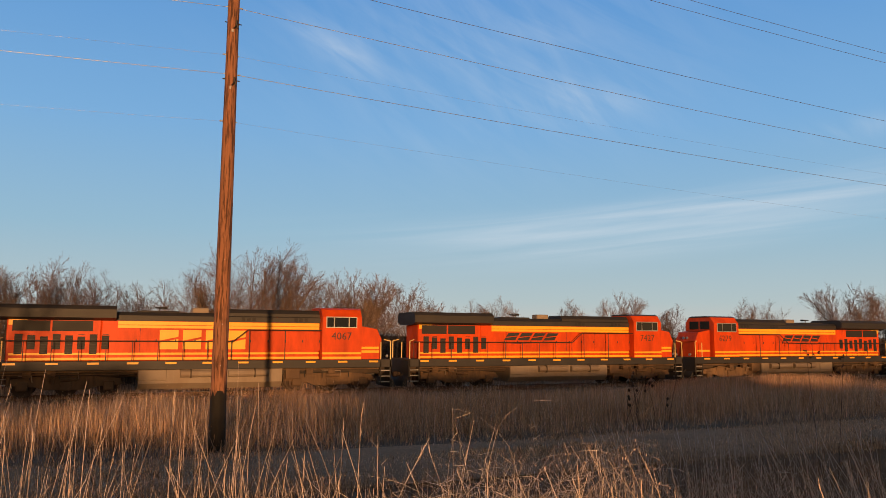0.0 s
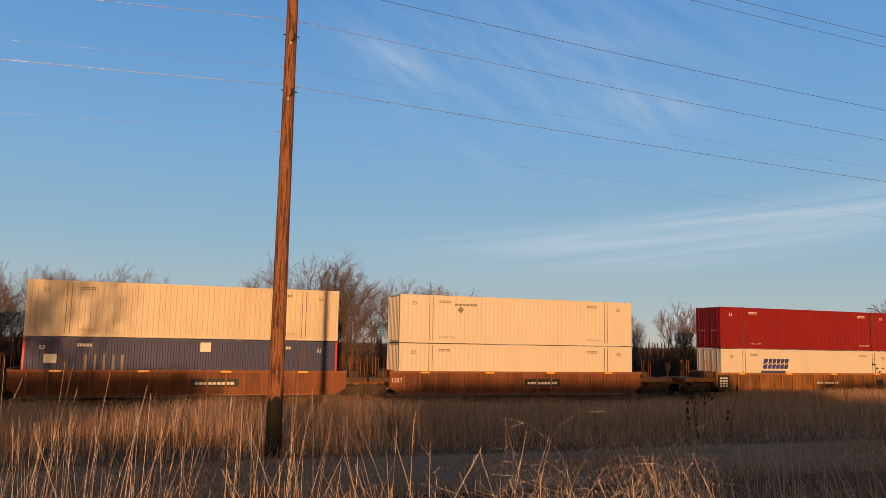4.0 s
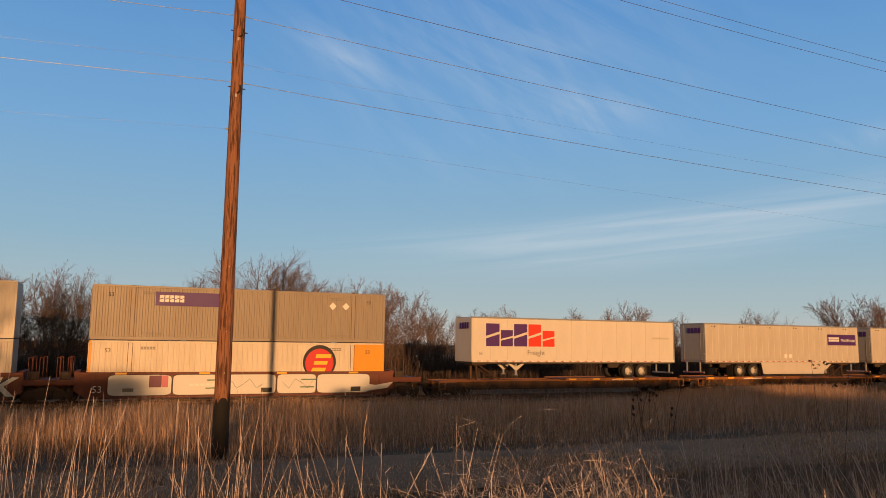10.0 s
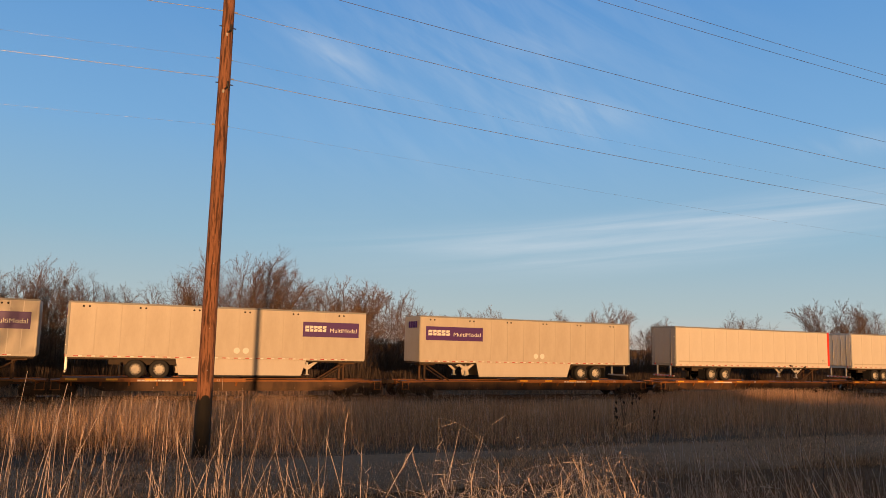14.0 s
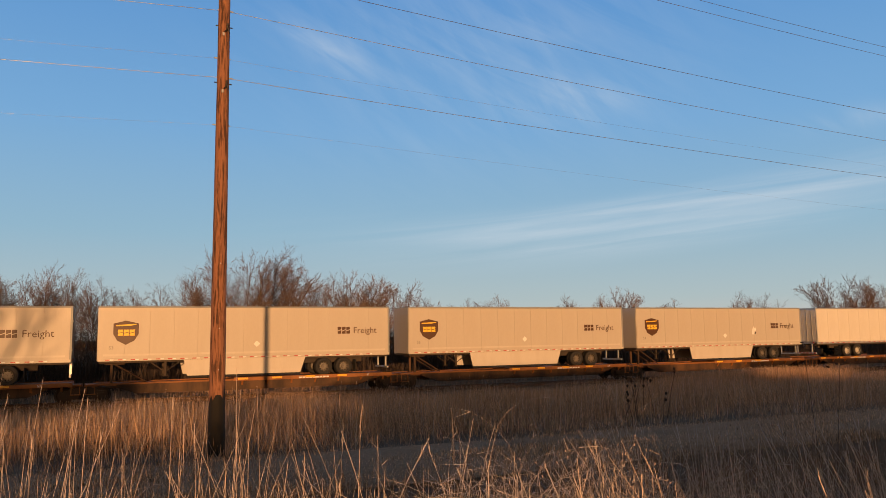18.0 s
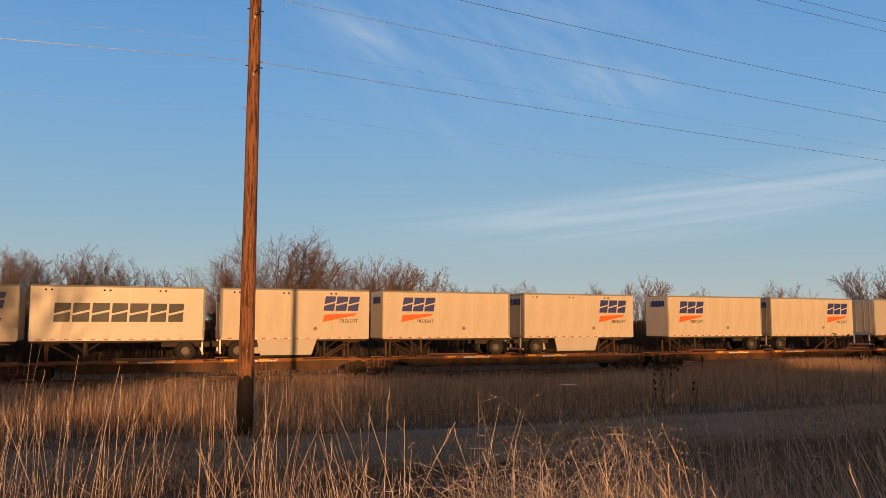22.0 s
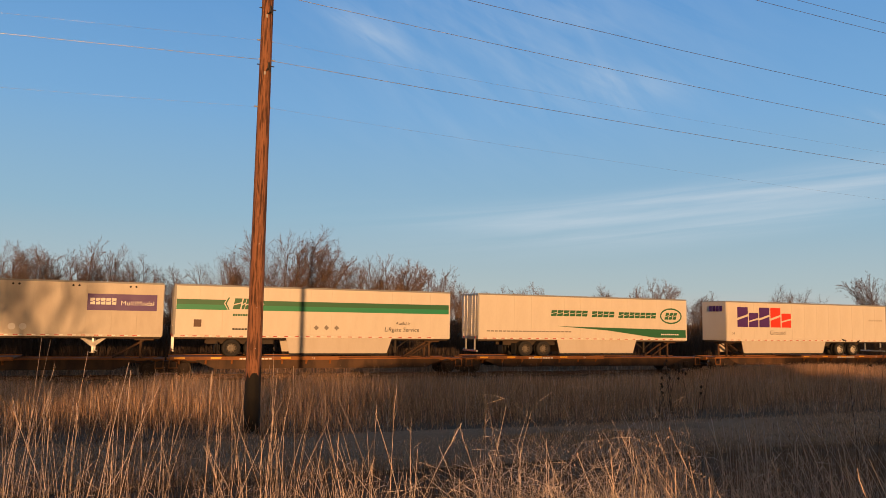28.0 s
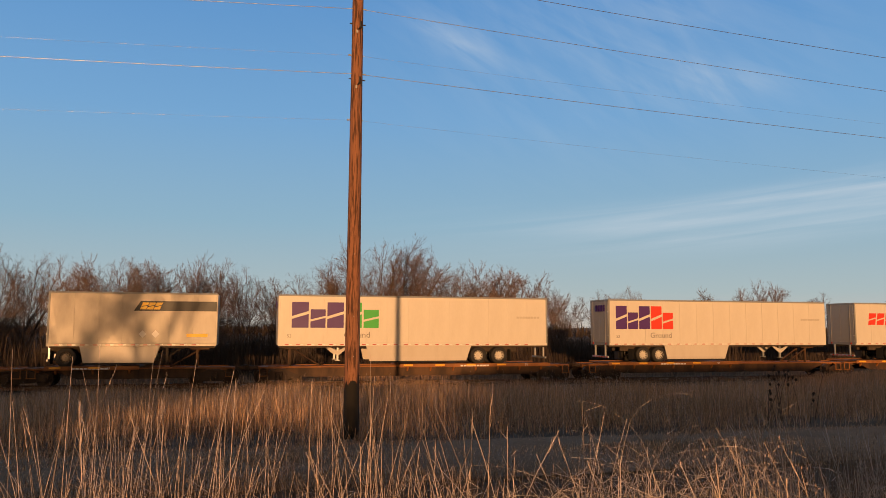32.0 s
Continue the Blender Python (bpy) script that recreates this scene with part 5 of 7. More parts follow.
        P("equipment_box", Mesh().box(15.4, 16.2, min(s * 1.1, s * 1.45), max(s * 1.1, s * 1.45), 0.75, 1.34, 0.02), DUSTY)
        # handrails on their posts
        rail = P("handrail", Mesh().tube((0.9, s * 1.47, 2.86), (12.4, s * 1.47, 2.86), 0.028, n=6).tube((12.4, s * 1.47, 2.86), (13.2, s * 1.47, 3.5), 0.028, n=6).tube((13.2, s * 1.47, 3.5), (17.4, s * 1.47, 3.5), 0.028, n=6).tube((13.3, s * 1.47, 1.82), (13.3, s * 1.47, 3.5), 0.024, n=6).tube((15.3, s * 1.47, 1.82), (15.3, s * 1.47, 3.5), 0.024, n=6), ROOF_BLACK)
        for k in range(10):
            x = 0.9 + 1.27 * k
            part("post", shared("post", lambda m: m.tube((0, 0, 1.8), (0, 0, 2.86), 0.020, n=6), ROOF_BLACK), ROOF_BLACK, rail, at=(x, s * 1.47, 0))
        for x, d in ((0.62, -1), (21.68, 1)):
            st = P("step_ladder", Mesh().box(x - 0.03, x + 0.03, s * 1.5 - 0.03, s * 1.5 + 0.03, 0.42, deck).box(x - d * 0.62 - 0.03, x - d * 0.62 + 0.03, s * 1.5 - 0.03, s * 1.5 + 0.03, 0.42, deck), ROOF_BLACK)
            for k in range(4):
                z = 0.46 + 0.34 * k
                part("tread_plate", Mesh().box(min(x, x - d * 0.62), max(x, x - d * 0.62), s * 1.38 - 0.12, s * 1.38 + 0.14, z, z + 0.05), ALU, st)
            P("grab_rail", Mesh().tube((x, s * 1.5, 0.9), (x, s * 1.5, 2.9), 0.03, n=6).tube((x, s * 1.5, 2.9), (x - d * 0.35, s * 1.3, 3.0), 0.03, n=6).tube((x - d * 0.62, s * 1.5, 0.9), (x - d * 0.62, s * 1.5, 2.85), 0.03, n=6), CREAM)
    for x, s in ((0.62, -1), (21.68, 1)):
        P("end_plate", Mesh().box(x - 0.06, x + 0.06, -1.5, 1.5, 0.75, deck - 0.01, 0.02), ROOF_BLACK)
        P("snow_plough", Mesh().prism([(x + s * 0.07, 0.16), (x + s * 0.42, 0.16), (x + s * 0.3, 0.5), (x + s * 0.07, 0.8)], -1.3, 1.3), ROOF_BLACK)
        coupler(t, x - s * 0.3, s)
        P("air_hose", Mesh().tube((x, -0.5, 0.95), (x + s * 0.25, -0.5, 0.7), 0.03, n=6).tube((x, 0.5, 0.95), (x + s * 0.25, 0.5, 0.7), 0.03, n=6), ROOF_BLACK)
    return t


# ---- containers and well cars ----
CL, CW = 16.15, 1.295


def corrugated(m, x0, x1, z0, z1, y, depth, pitch, s):
    """A pressed steel wall with upright folds; s points outwards."""
    pts = []
    x = x0
    while x < x1 - 1e-6:
        e = min(x1, x + pitch)
        w = e - x
        pts += [(x, y), (x + 0.36 * w, y), (x + 0.5 * w, y - s * depth), (x + 0.86 * w, y - s * depth)]
        x = e
    pts.append((x1, y))
    n = len(pts)
    m.add([(a, b, z0) for a, b in pts] + [(a, b, z1) for a, b in pts], [(k, k + 1, n + k + 1, n + k) for k in range(n - 1)])
    return m


def container(u, z0, mat, depth, label, marks=None, end_mat=None, pitch=0.28, h=2.896, posts=None, right_mat=None, door_mat=None, front="doors"):
    c = rolling("container", label, "container", u, "containers of the train")
    z1 = z0 + h
    inner = CW - 0.075
    P = lambda name, m, mt=mat, lab="": part(name, m, mt, c, lab)
    P("body", Mesh().box(0.075, CL - 0.06, -inner, inner, z0 + 0.02, z1 - 0.05), mat)
    key = "side_wall/%s%.3f%.2f%.2f" % (mat.name, depth, pitch, z0)
    for s in (-1, 1):
        part("side_wall", shared(key + str(s), lambda m: corrugated(m, 0.12, CL - 0.12, z0 + 0.16, z1 - 0.10, s * (CW - 0.012), depth, pitch, s), mat), mat, c)
        P("top_rail", Mesh().box(0.1, CL - 0.1, s * CW - 0.03 + 0.028 * (s < 0), s * CW + 0.03 - 0.028 * (s > 0), z1 - 0.11, z1 - 0.005, 0.008))
        P("bottom_rail", Mesh().box(0.1, CL - 0.1, s * CW - 0.04 + 0.038 * (s < 0), s * CW + 0.04 - 0.038 * (s > 0), z0 + 0.004, z0 + 0.17, 0.008))
        for x in (1.985, CL - 1.985):
            # a thin dark line on either side of the lifting post
            for q in (-0.11, 0.11):
                P("post_seam", Mesh().box(x + q - 0.012, x + q + 0.012, s * CW - 0.012 - 0.0005, s * CW + 0.012 + 0.0005, z0 + 0.175, z1 - 0.115), DARK_SEAM) if s < 0 else None
            P("lifting_post", Mesh().box(x - 0.09, x + 0.09, s * CW - 0.045 + 0.047 * (s < 0), s * CW + 0.045 - 0.047 * (s > 0), z0 + 0.172, z1 - 0.112, 0.008), posts or mat)
        for x0, x1, mt in ((0, 0.118, end_mat or mat), (CL - 0.118, CL, right_mat or end_mat or mat)):
            P("corner_post", Mesh().box(x0, x1, s * CW - 0.06 + 0.058 * (s < 0), s * CW + 0.06 - 0.058 * (s > 0), z0 + 0.12, z1 - 0.12, 0.01), mt)
            for z in (z0, z1 - 0.118):
                P("corner_casting", Mesh().box(x0, x1, s * CW - 0.08 + 0.082 * (s < 0), s * CW + 0.08 - 0.082 * (s > 0), z + 0.002, z + 0.118, 0.012), mt)
        for x in (1.985, CL - 1.985):
            P("lift_casting", Mesh().box(x - 0.1, x + 0.1, s * CW - 0.06 + 0.062 * (s < 0), s * CW + 0.06 - 0.062 * (s > 0), z1 - 0.112, z1 + 0.012, 0.012), UNDER_BLACK)
    P("roof", Mesh().box(0.02, CL - 0.02, -CW + 0.035, CW - 0.035, z1 - 0.06, z1 - 0.012, 0.005))
    # door end towards -x
    if front == "wall":
        folds = corrugated(Mesh(), -CW + 0.08, CW - 0.08, z0 + 0.13, z1 - 0.125, 0.0, 0.05, 0.305, 1)
        folds.v = [(-y - 0.004, x, z) for x, y, z in folds.v]
        P("front_wall", folds, door_mat or mat, "pressed steel front wall with upright folds")
    for s in (-1, 1) if front == "doors" else ():
        y0, y1 = sorted((s * 0.01, s * (CW - 0.075)))
        d = P("door", Mesh().box(0.0, 0.055, y0, y1, z0 + 0.13, z1 - 0.125, 0.006), door_mat or mat)
        for k in (0.3, 0.75):
            part("lock_rod", Mesh().tube((-0.03, s * k * CW, z0 + 0.1), (-0.03, s * k * CW, z1 - 0.1), 0.018, n=6), mat, d)
        part("handle", Mesh().box(-0.06, -0.04, y0 + 0.3, y0 + 0.8, z0 + 1.2, z0 + 1.24), ALU, d)
    P("end_wall", Mesh().box(CL - 0.05, CL - 0.005, -CW + 0.075, CW - 0.075, z0 + 0.05, z1 - 0.05), mat)
    # stencilled sizes and codes
    Y = -CW - 0.001
    for x in (0.75, CL - 1.2):
        words("size_mark", "53", 0.30, x, z1 - 0.62, Y - 0.004, BLACK_MARK if mat not in (MAROON, BLUE, SLATE) else WHITE_MARK, c)
    mk = GREY_MARK if mat not in (MAROON, BLUE, SLATE) else WHITE_MARK
    for x in (2.5, CL - 3.4):
        lines(c, "stencil", x, x + 0.75, z1 - 0.46, z1 - 0.28, Y, mk, 2, 5)
        words("stencil_words", "TOP LIFT ONLY", 0.15, x, z0 + 0.3, Y - 0.004, mk, c)
    if marks:
        marks(c, z0, Y - 0.002)
    return c


def well_car(u, mat, left_end, right_end, label, marks=None):
    """One well of an articulated car; its ends rest on shared or own bogies."""
    c = rolling("well_car", label, "railway wagon", u, "well cars of the train")
    P = lambda name, m, mt=mat, lab="": part(name, m, mt, c, lab)
    top = 1.60
    dark = MAROON_CAR if mat is MAROON_CAR else SPINE_DARK
    for s in (-1, 1):
        y0, y1 = sorted((s * 1.36, s * 1.42))
        w = P("well_side", Mesh().prism([(-0.55, 0.62), (0.0, 0.28), (CL, 0.28), (CL + 0.55, 0.62), (CL + 0.55, top - 0.12), (-0.55, top - 0.12)], y0, y1), {TAN_CAR.name: TAN_WEB, BROWN_CAR.name: BROWN_WEB}.get(mat.name, mat), "ribbed steel well side")
        y0, y1 = sorted((s * 1.34, s * 1.50))
        P("top_chord", Mesh().box(-0.6, CL + 0.6, y0, y1, top - 0.13, top, 0.012))
        P("bottom_chord", Mesh().box(0.0, CL, y0, y1, 0.24, 0.36, 0.012))
        for k in range(17):
            x = 0.3 + (CL - 0.6) * k / 16
            yy = s * 1.45
            part("rib", shared("rib/" + mat.name, lambda m: m.box(-0.045, 0.045, -0.045, 0.048, 0.362, top - 0.132), mat), mat, w, at=(x, yy, 0))
        for k in range(4):
            x = 1.6 + 4.2 * k
            if s < 0:
                part("reflector", shared("reflector", lambda m: m.box(-0.28, 0.28, -0.004, 0.004, -0.05, 0.05), REFLECT), REFLECT, w, at=(x, -1.505, top - 0.07))
    P("well_floor", Mesh().box(-0.3, CL + 0.3, -1.33, 1.33, 0.24, 0.375), UNDER_BLACK)
    ends = ((left_end, -1, 0.0), (right_end, 1, CL))
    for gap, s, x in ends:
        joint = gap < 4.5
        reach = gap / 2 - (0.06 if joint else 0.55)
        a, b = sorted((x + s * 0.5, x + s * reach))
        P("end_platform", Mesh().prism([(a, 0.95), (b, 0.95), (b, 1.22), (a, 1.22)], -1.35, 1.35), dark)
        P("end_bulkhead", Mesh().box(min(x + s * 0.35, x + s * 0.6), max(x + s * 0.35, x + s * 0.6), -1.34, 1.34, 0.62, top + 0.06, 0.02), dark)
        if joint:
            if s > 0:
                freight_bogie(c, x + gap / 2)
            P("articulation", Mesh().box(min(x + s * 0.6, x + s * gap / 2), max(x + s * 0.6, x + s * gap / 2), -0.3, 0.3, 0.72, 0.94, 0.02))
        else:
            freight_bogie(c, x + s * (gap / 2 - 1.75))
            coupler(c, x + s * (gap / 2 - 0.72), s)
            P("brake_wheel", Mesh().tube((x + s * (reach - 0.1), -1.0, 1.95), (x + s * (reach - 0.04), -1.0, 1.95), 0.28, n=14).tube((x + s * (reach - 0.1), -1.0, 1.22), (x + s * (reach - 0.1), -1.0, 1.95), 0.03, n=6), UNDER_BLACK)
        for yy in (-1.3, 1.3):
            for q in (0.75, 1.25):
                xx = x + s * q
                P("grab_iron", Mesh().tube((xx, yy, 1.22), (xx, yy, 2.35), 0.016, n=6).tube((xx, yy, 2.35), (xx + s * 0.16, yy, 2.35), 0.016, n=6).tube((xx + s * 0.16, yy, 2.35), (xx + s * 0.16, yy, 1.22), 0.016, n=6), mat)
        P("brake_box", Mesh().box(min(x + s * 0.75, x + s * 1.25), max(x + s * 0.75, x + s * 1.25), -1.25, -0.7, 1.222, 1.62, 0.03), UNDER_BLACK)
    if marks:
        marks(c, -1.424)
    return c


def spray_cloud(c, x0, x1, z0, z1, y, colours, n, seed):
    """Soft-edged sprayed patches that lie over one another."""
    rng = random.Random(seed)
    for k in range(n):
        cx, cz = x0 + (x1 - x0) * (k + rng.uniform(0.3, 0.7)) / n, rng.uniform(z0 + 0.25, z1 - 0.25)
        rx, rz = (x1 - x0) / n * rng.uniform(0.55, 0.95), (z1 - z0) * rng.uniform(0.35, 0.6)
        pts = []
        for i in range(26):
            a = 2 * math.pi * i / 26
            r = 1 + 0.16 * math.sin(3 * a + k) + rng.uniform(-0.07, 0.07)
            pts.append((min(x1, max(x0, cx + rx * r * math.cos(a))), min(z1, max(z0, cz + rz * r * math.sin(a)))))
        part("graffiti_cloud", Mesh().prism(pts, y - 0.0012 * k - 0.001, y - 0.0012 * k), GRAFFITI[colours[k % len(colours)]], c, "sprayed colour patch")


def graffiti(c, x0, x1, z0, z1, y, fill, edge, n, seed, wide=0.16, flare=0.5, rim=0.03):
    """Sprayed wild-style strokes that spell nothing, each over a dark or bright rim."""
    rng = random.Random(seed)
    for k in range(n):
        cx = x0 + (x1 - x0) * (k + 0.5) / n + rng.uniform(-0.1, 0.1)
        span = (x1 - x0) / n * rng.uniform(0.9, 1.35)
        rims, core = Mesh(), Mesh()
        pts = []
        m = rng.choice((3, 3, 4))
        for j in range(m + 1):
            pts.append((min(x1 - 0.1, max(x0 + 0.1, cx + span * (j / m - 0.5 + rng.uniform(-0.2, 0.2)))), (z0 + 0.16 if (j + k) % 2 else z1 - 0.16) + rng.uniform(-0.12, 0.12)))
        for (ax, az), (bx, bz) in zip(pts, pts[1:]):
            d = math.hypot(bx - ax, bz - az) or 1
            nx, nz = -(bz - az) / d, (bx - ax) / d
            mx, mz, bow = (ax + bx) / 2, (az + bz) / 2, rng.uniform(-0.12, 0.12)
            mx, mz = mx + nx * bow, mz + nz * bow
            w0, wm, w1 = wide * rng.uniform(0.4, 0.9), wide * rng.uniform(0.7, 1.1), wide * rng.uniform(0.7, 1.0 + flare)
            lift = 0.0003 * (5 * k + pts.index((ax, az)))
            for mesh, g, yy in ((rims, rim, y - lift), (core, 0.0, y - 0.006 - lift)):
                p = [(ax - nx * (w0 + g), az - nz * (w0 + g)), (mx - nx * (wm + g), mz - nz * (wm + g)), (bx - nx * (w1 + g), bz - nz * (w1 + g)), (bx + (bx - ax) / d * w1 * 0.9, bz + (bz - az) / d * w1 * 0.9), (bx + nx * (w1 + g), bz + nz * (w1 + g)), (mx + nx * (wm + g), mz + nz * (wm + g)), (ax + nx * (w0 + g), az + nz * (w0 + g))]
                mesh.prism([(min(x1, max(x0, px)), min(z1, max(z0, pz))) for px, pz in p], yy - 0.004, yy - 0.001)
        part("graffiti_rim", rims, GRAFFITI[edge], c, "rim of a sprayed graffiti shape")
        part("graffiti", core, GRAFFITI[rng.choice(fill)], c, "bright sprayed graffiti shape")


# ---- road trailers ----
def tyre_mesh(m):
    return lathe(m, [(0.29, -0.10), (0.33, -0.135), (0.46, -0.135), (0.50, -0.10), (0.505, 0.10), (0.46, 0.135), (0.33, 0.135), (0.29, 0.10)], 28)


def rim_mesh(m):
    lathe(m, [(0.02, -0.02), (0.12, -0.03), (0.13, 0.05), (0.20, 0.06), (0.26, 0.0), (0.285, -0.09), (0.305, -0.115), (0.30, -0.06)], 24)
    for k in range(8):
        a = math.pi * k / 4
        m.tube((0.165 * math.cos(a), 0.03, 0.165 * math.sin(a)), (0.165 * math.cos(a), 0.075 - 0.1, 0.165 * math.sin(a)), 0.014, n=5)
    return m


def slot_mesh(m):
    """Dark discs for a wheel's hand holes, and a ring painted as rim shade."""
    for k in range(10):
        a = math.pi * k / 5
        disc(m, 0.226 * math.cos(a), 0.226 * math.sin(a), 0.034, 0.034, 0.004, 0.02, 8)
    return lathe(m, [(0.262, -0.004), (0.283, -0.088)], 24)


BOX_Z0, BOX_Z1, DECK = 2.13, 5.01, 1.04


def trailer(u, label, rear, mat=WHITE, L=16.15, wheels=(3.0, 4.3), skirt=None, rim=RIM_WHITE, marks=None, holes=False, ribs=0.0, rail=None, nose_mat=None, end_stripe=None, gear=None, top=BOX_Z1, tape=True, end_sign=None):
    """A dry van on its wheels; rear is 'L' when its doors face -x."""
    t = rolling("semi_trailer", label, "trailer", u, "road trailers on the train")
    hw = 1.295
    X = (lambda d: d) if rear == "L" else (lambda d: L - d)       # d: metres from the rear
    P = lambda name, m, mt=mat, lab="": part(name, m, mt, t, lab)
    rail = rail or mat
    z0, z1 = BOX_Z0, top
    P("body", Mesh().box(0.03, L - 0.03, -hw + 0.02, hw - 0.02, z0 + 0.02, z1 - 0.03), mat)
    n = 13 if L > 12 else 7
    w = (L - 0.2) / n
    # posts of off-white trailers take a whiter paint to draw sunlit highlights
    post_mat = WHITE if mat is GREY_WHITE else mat
    seam = 0.011 if ribs else 0.004
    for k in range(n):
        x = 0.1 + w * k
        part("side_panel", shared("side_panel/%s%d%.2f%d" % (mat.name, n, z1, ribs > 0), lambda m: m.box(seam, w - seam, -hw, -hw + 0.018, z0 + 0.15, z1 - 0.09, 0.004), mat), mat, t, at=(x, 0, 0))
        if ribs:
            for q in ((0.0, 0.5) if ribs > 0.5 else (0.0,)):
                part("side_post", shared("side_post/%s%.2f" % (mat.name, z1), lambda m: m.box(-0.020, 0.020, -hw - 0.016, -hw + 0.002, z0 + 0.152, z1 - 0.092, 0.006), post_mat), post_mat, t, at=(x + q * w, 0, 0))
    P("far_side", Mesh().box(0.1, L - 0.1, hw - 0.018, hw, z0 + 0.15, z1 - 0.09))
    for s in (-1, 1):
        y0, y1 = sorted((s * (hw + 0.006), s * (hw - 0.05)))
        P("top_rail", Mesh().box(0.04, L - 0.04, y0, y1, z1 - 0.088, z1, 0.008), rail if rail is not mat else GREY)
        P("bottom_rail", Mesh().box(0.04, L - 0.04, y0, y1, z0, z0 + 0.148, 0.008), rail)
    P("roof", Mesh().box(0.05, L - 0.05, -hw + 0.05, hw - 0.05, z1 - 0.028, z1 + 0.006, 0.005), GREY)
    # doors, rods, bumper
    e = X(0.0)
    s = -1 if rear == "L" else 1
    P("rear_frame", Mesh().box(min(e, e - s * 0.1), max(e, e - s * 0.1), -hw - 0.004, -hw + 0.10, z0, z1, 0.008).box(min(e, e - s * 0.1), max(e, e - s * 0.1), hw - 0.10, hw + 0.004, z0, z1, 0.008).box(min(e, e - s * 0.1), max(e, e - s * 0.1), -hw + 0.101, hw - 0.101, z1 - 0.15, z1 - 0.002, 0.008).box(min(e, e - s * 0.1), max(e, e - s * 0.1), -hw + 0.101, hw - 0.101, z0, z0 + 0.2, 0.008), ALU if ribs == 0.3 else GREY)
    for q in (-1, 1):
        y0, y1 = sorted((q * 0.008, q * (hw - 0.105)))
        a, b = sorted((e + s * 0.012, e - s * 0.03))
        d = P("rear_door", Mesh().box(a, b, y0, y1, z0 + 0.205, z1 - 0.155, 0.005), mat if ribs == 0.3 else DOOR_GREY)
        for k in (0.8,) if ribs != 0.3 else (0.35, 0.8):
            part("lock_rod", Mesh().tube((e + s * 0.025, q * k * 1.1, z0 + 0.15), (e + s * 0.025, q * k * 1.1, z1 - 0.1), 0.012, n=6), ALU if ribs == 0.3 else DOOR_GREY, d)
        part("hinge", Mesh().box(min(e, e + s * 0.03), max(e, e + s * 0.03), q * 1.2 - 0.06, q * 1.2 + 0.06, z0 + 0.6, z0 + 0.66).box(min(e, e + s * 0.03), max(e, e + s * 0.03), q * 1.2 - 0.06, q * 1.2 + 0.06, z1 - 0.8, z1 - 0.74), ALU, d)
    P("rear_bumper", Mesh().box(min(e, e - s * 0.1), max(e, e - s * 0.1), -1.1, 1.1, 1.34, 1.45, 0.01).box(min(e, e - s * 0.1), max(e, e - s * 0.1), -0.75, -0.65, 1.45, z0, 0.01).box(min(e, e - s * 0.1), max(e, e - s * 0.1), 0.65, 0.75, 1.45, z0, 0.01), ALU)
    a, b = sorted((e + s * 0.001, e + s * 0.006))
    tape_row = Mesh()
    for k in range(6):
        tape_row.box(a, b, -1.08 + 0.36 * k, -0.9 + 0.36 * k, 1.36, 1.43)
    P("bumper_tape", tape_row, TAPE_RED)
    for y in (-0.9, 0.9):
        P("tail_lamp", Mesh().tube((e, y, z0 + 0.1), (e + s * 0.03, y, z0 + 0.1), 0.06, n=10), TAPE_RED)
    f = X(L)
    P("nose_panel", Mesh().box(min(f, f + s * 0.025), max(f, f + s * 0.025), -hw + 0.06, hw - 0.06, z0 + 0.05, z1 - 0.05, 0.006), nose_mat or mat)
    if end_stripe:
        a, b = sorted((X(L - 0.02), X(L - 0.24)))
        P("end_stripe", Mesh().box(a, b, -hw - 0.014, -hw - 0.003, z0 + 0.15, z1 - 0.02), end_stripe, "red stripe up the front corner")
    if end_sign:
        m = Mesh()
        for k in range(4):
            m.box(-0.075, -0.062, -0.95 + 0.36 * k, -0.67 + 0.36 * k, z1 - 0.75, z1 - 0.35)
        part("end_sign", m, end_sign, t)
    # floor and running gear
    P("floor_frame", Mesh().box(0.1, L - 0.1, -1.1, 1.1, z0 - 0.10, z0 - 0.002), UNDER_BLACK)
    a, b = sorted((X(wheels[0] - 1.3), X(wheels[-1] + 1.2)))
    P("slider_frame", Mesh().box(a, b, -0.62, -0.45, 1.75, z0 - 0.102, 0.01).box(a, b, 0.45, 0.62, 1.75, z0 - 0.102, 0.01), UNDER_BLACK)
    for d in wheels:
        x = X(d)
        ax = P("axle", Mesh().tube((x, -1.0, DECK + 0.505), (x, 1.0, DECK + 0.505), 0.065, n=10).box(x - 0.08, x + 0.08, -0.56, -0.5, DECK + 0.5, 1.76).box(x - 0.08, x + 0.08, 0.5, 0.56, DECK + 0.5, 1.76), UNDER_BLACK)
        for y, q in ((-1.14, 1), (-0.84, 1), (1.14, -1), (0.84, -1)):
            ty = part("tyre", shared("tyre", tyre_mesh, RUBBER, True), RUBBER, t, at=(x, y, DECK + 0.505))
            if abs(y) > 1:
                part("rim", shared("rim/" + rim.name, rim_mesh, rim), rim, ty, at=pose(0, 0, 0, 0, 0, 0 if q > 0 else 180))
                part("slot_ring", shared("slot_ring", slot_mesh, DARK_VENT), DARK_VENT, ty, at=pose(0, 0, 0, 0, 0, 0 if q > 0 else 180))
    a, b = sorted((X(wheels[0] - 0.72), X(wheels[0] - 0.74)))
    for y in (-1.25, 0.65):
        P("mud_flap", Mesh().box(a, b, y, y + 0.6, 1.2, 1.9), RUBBER)
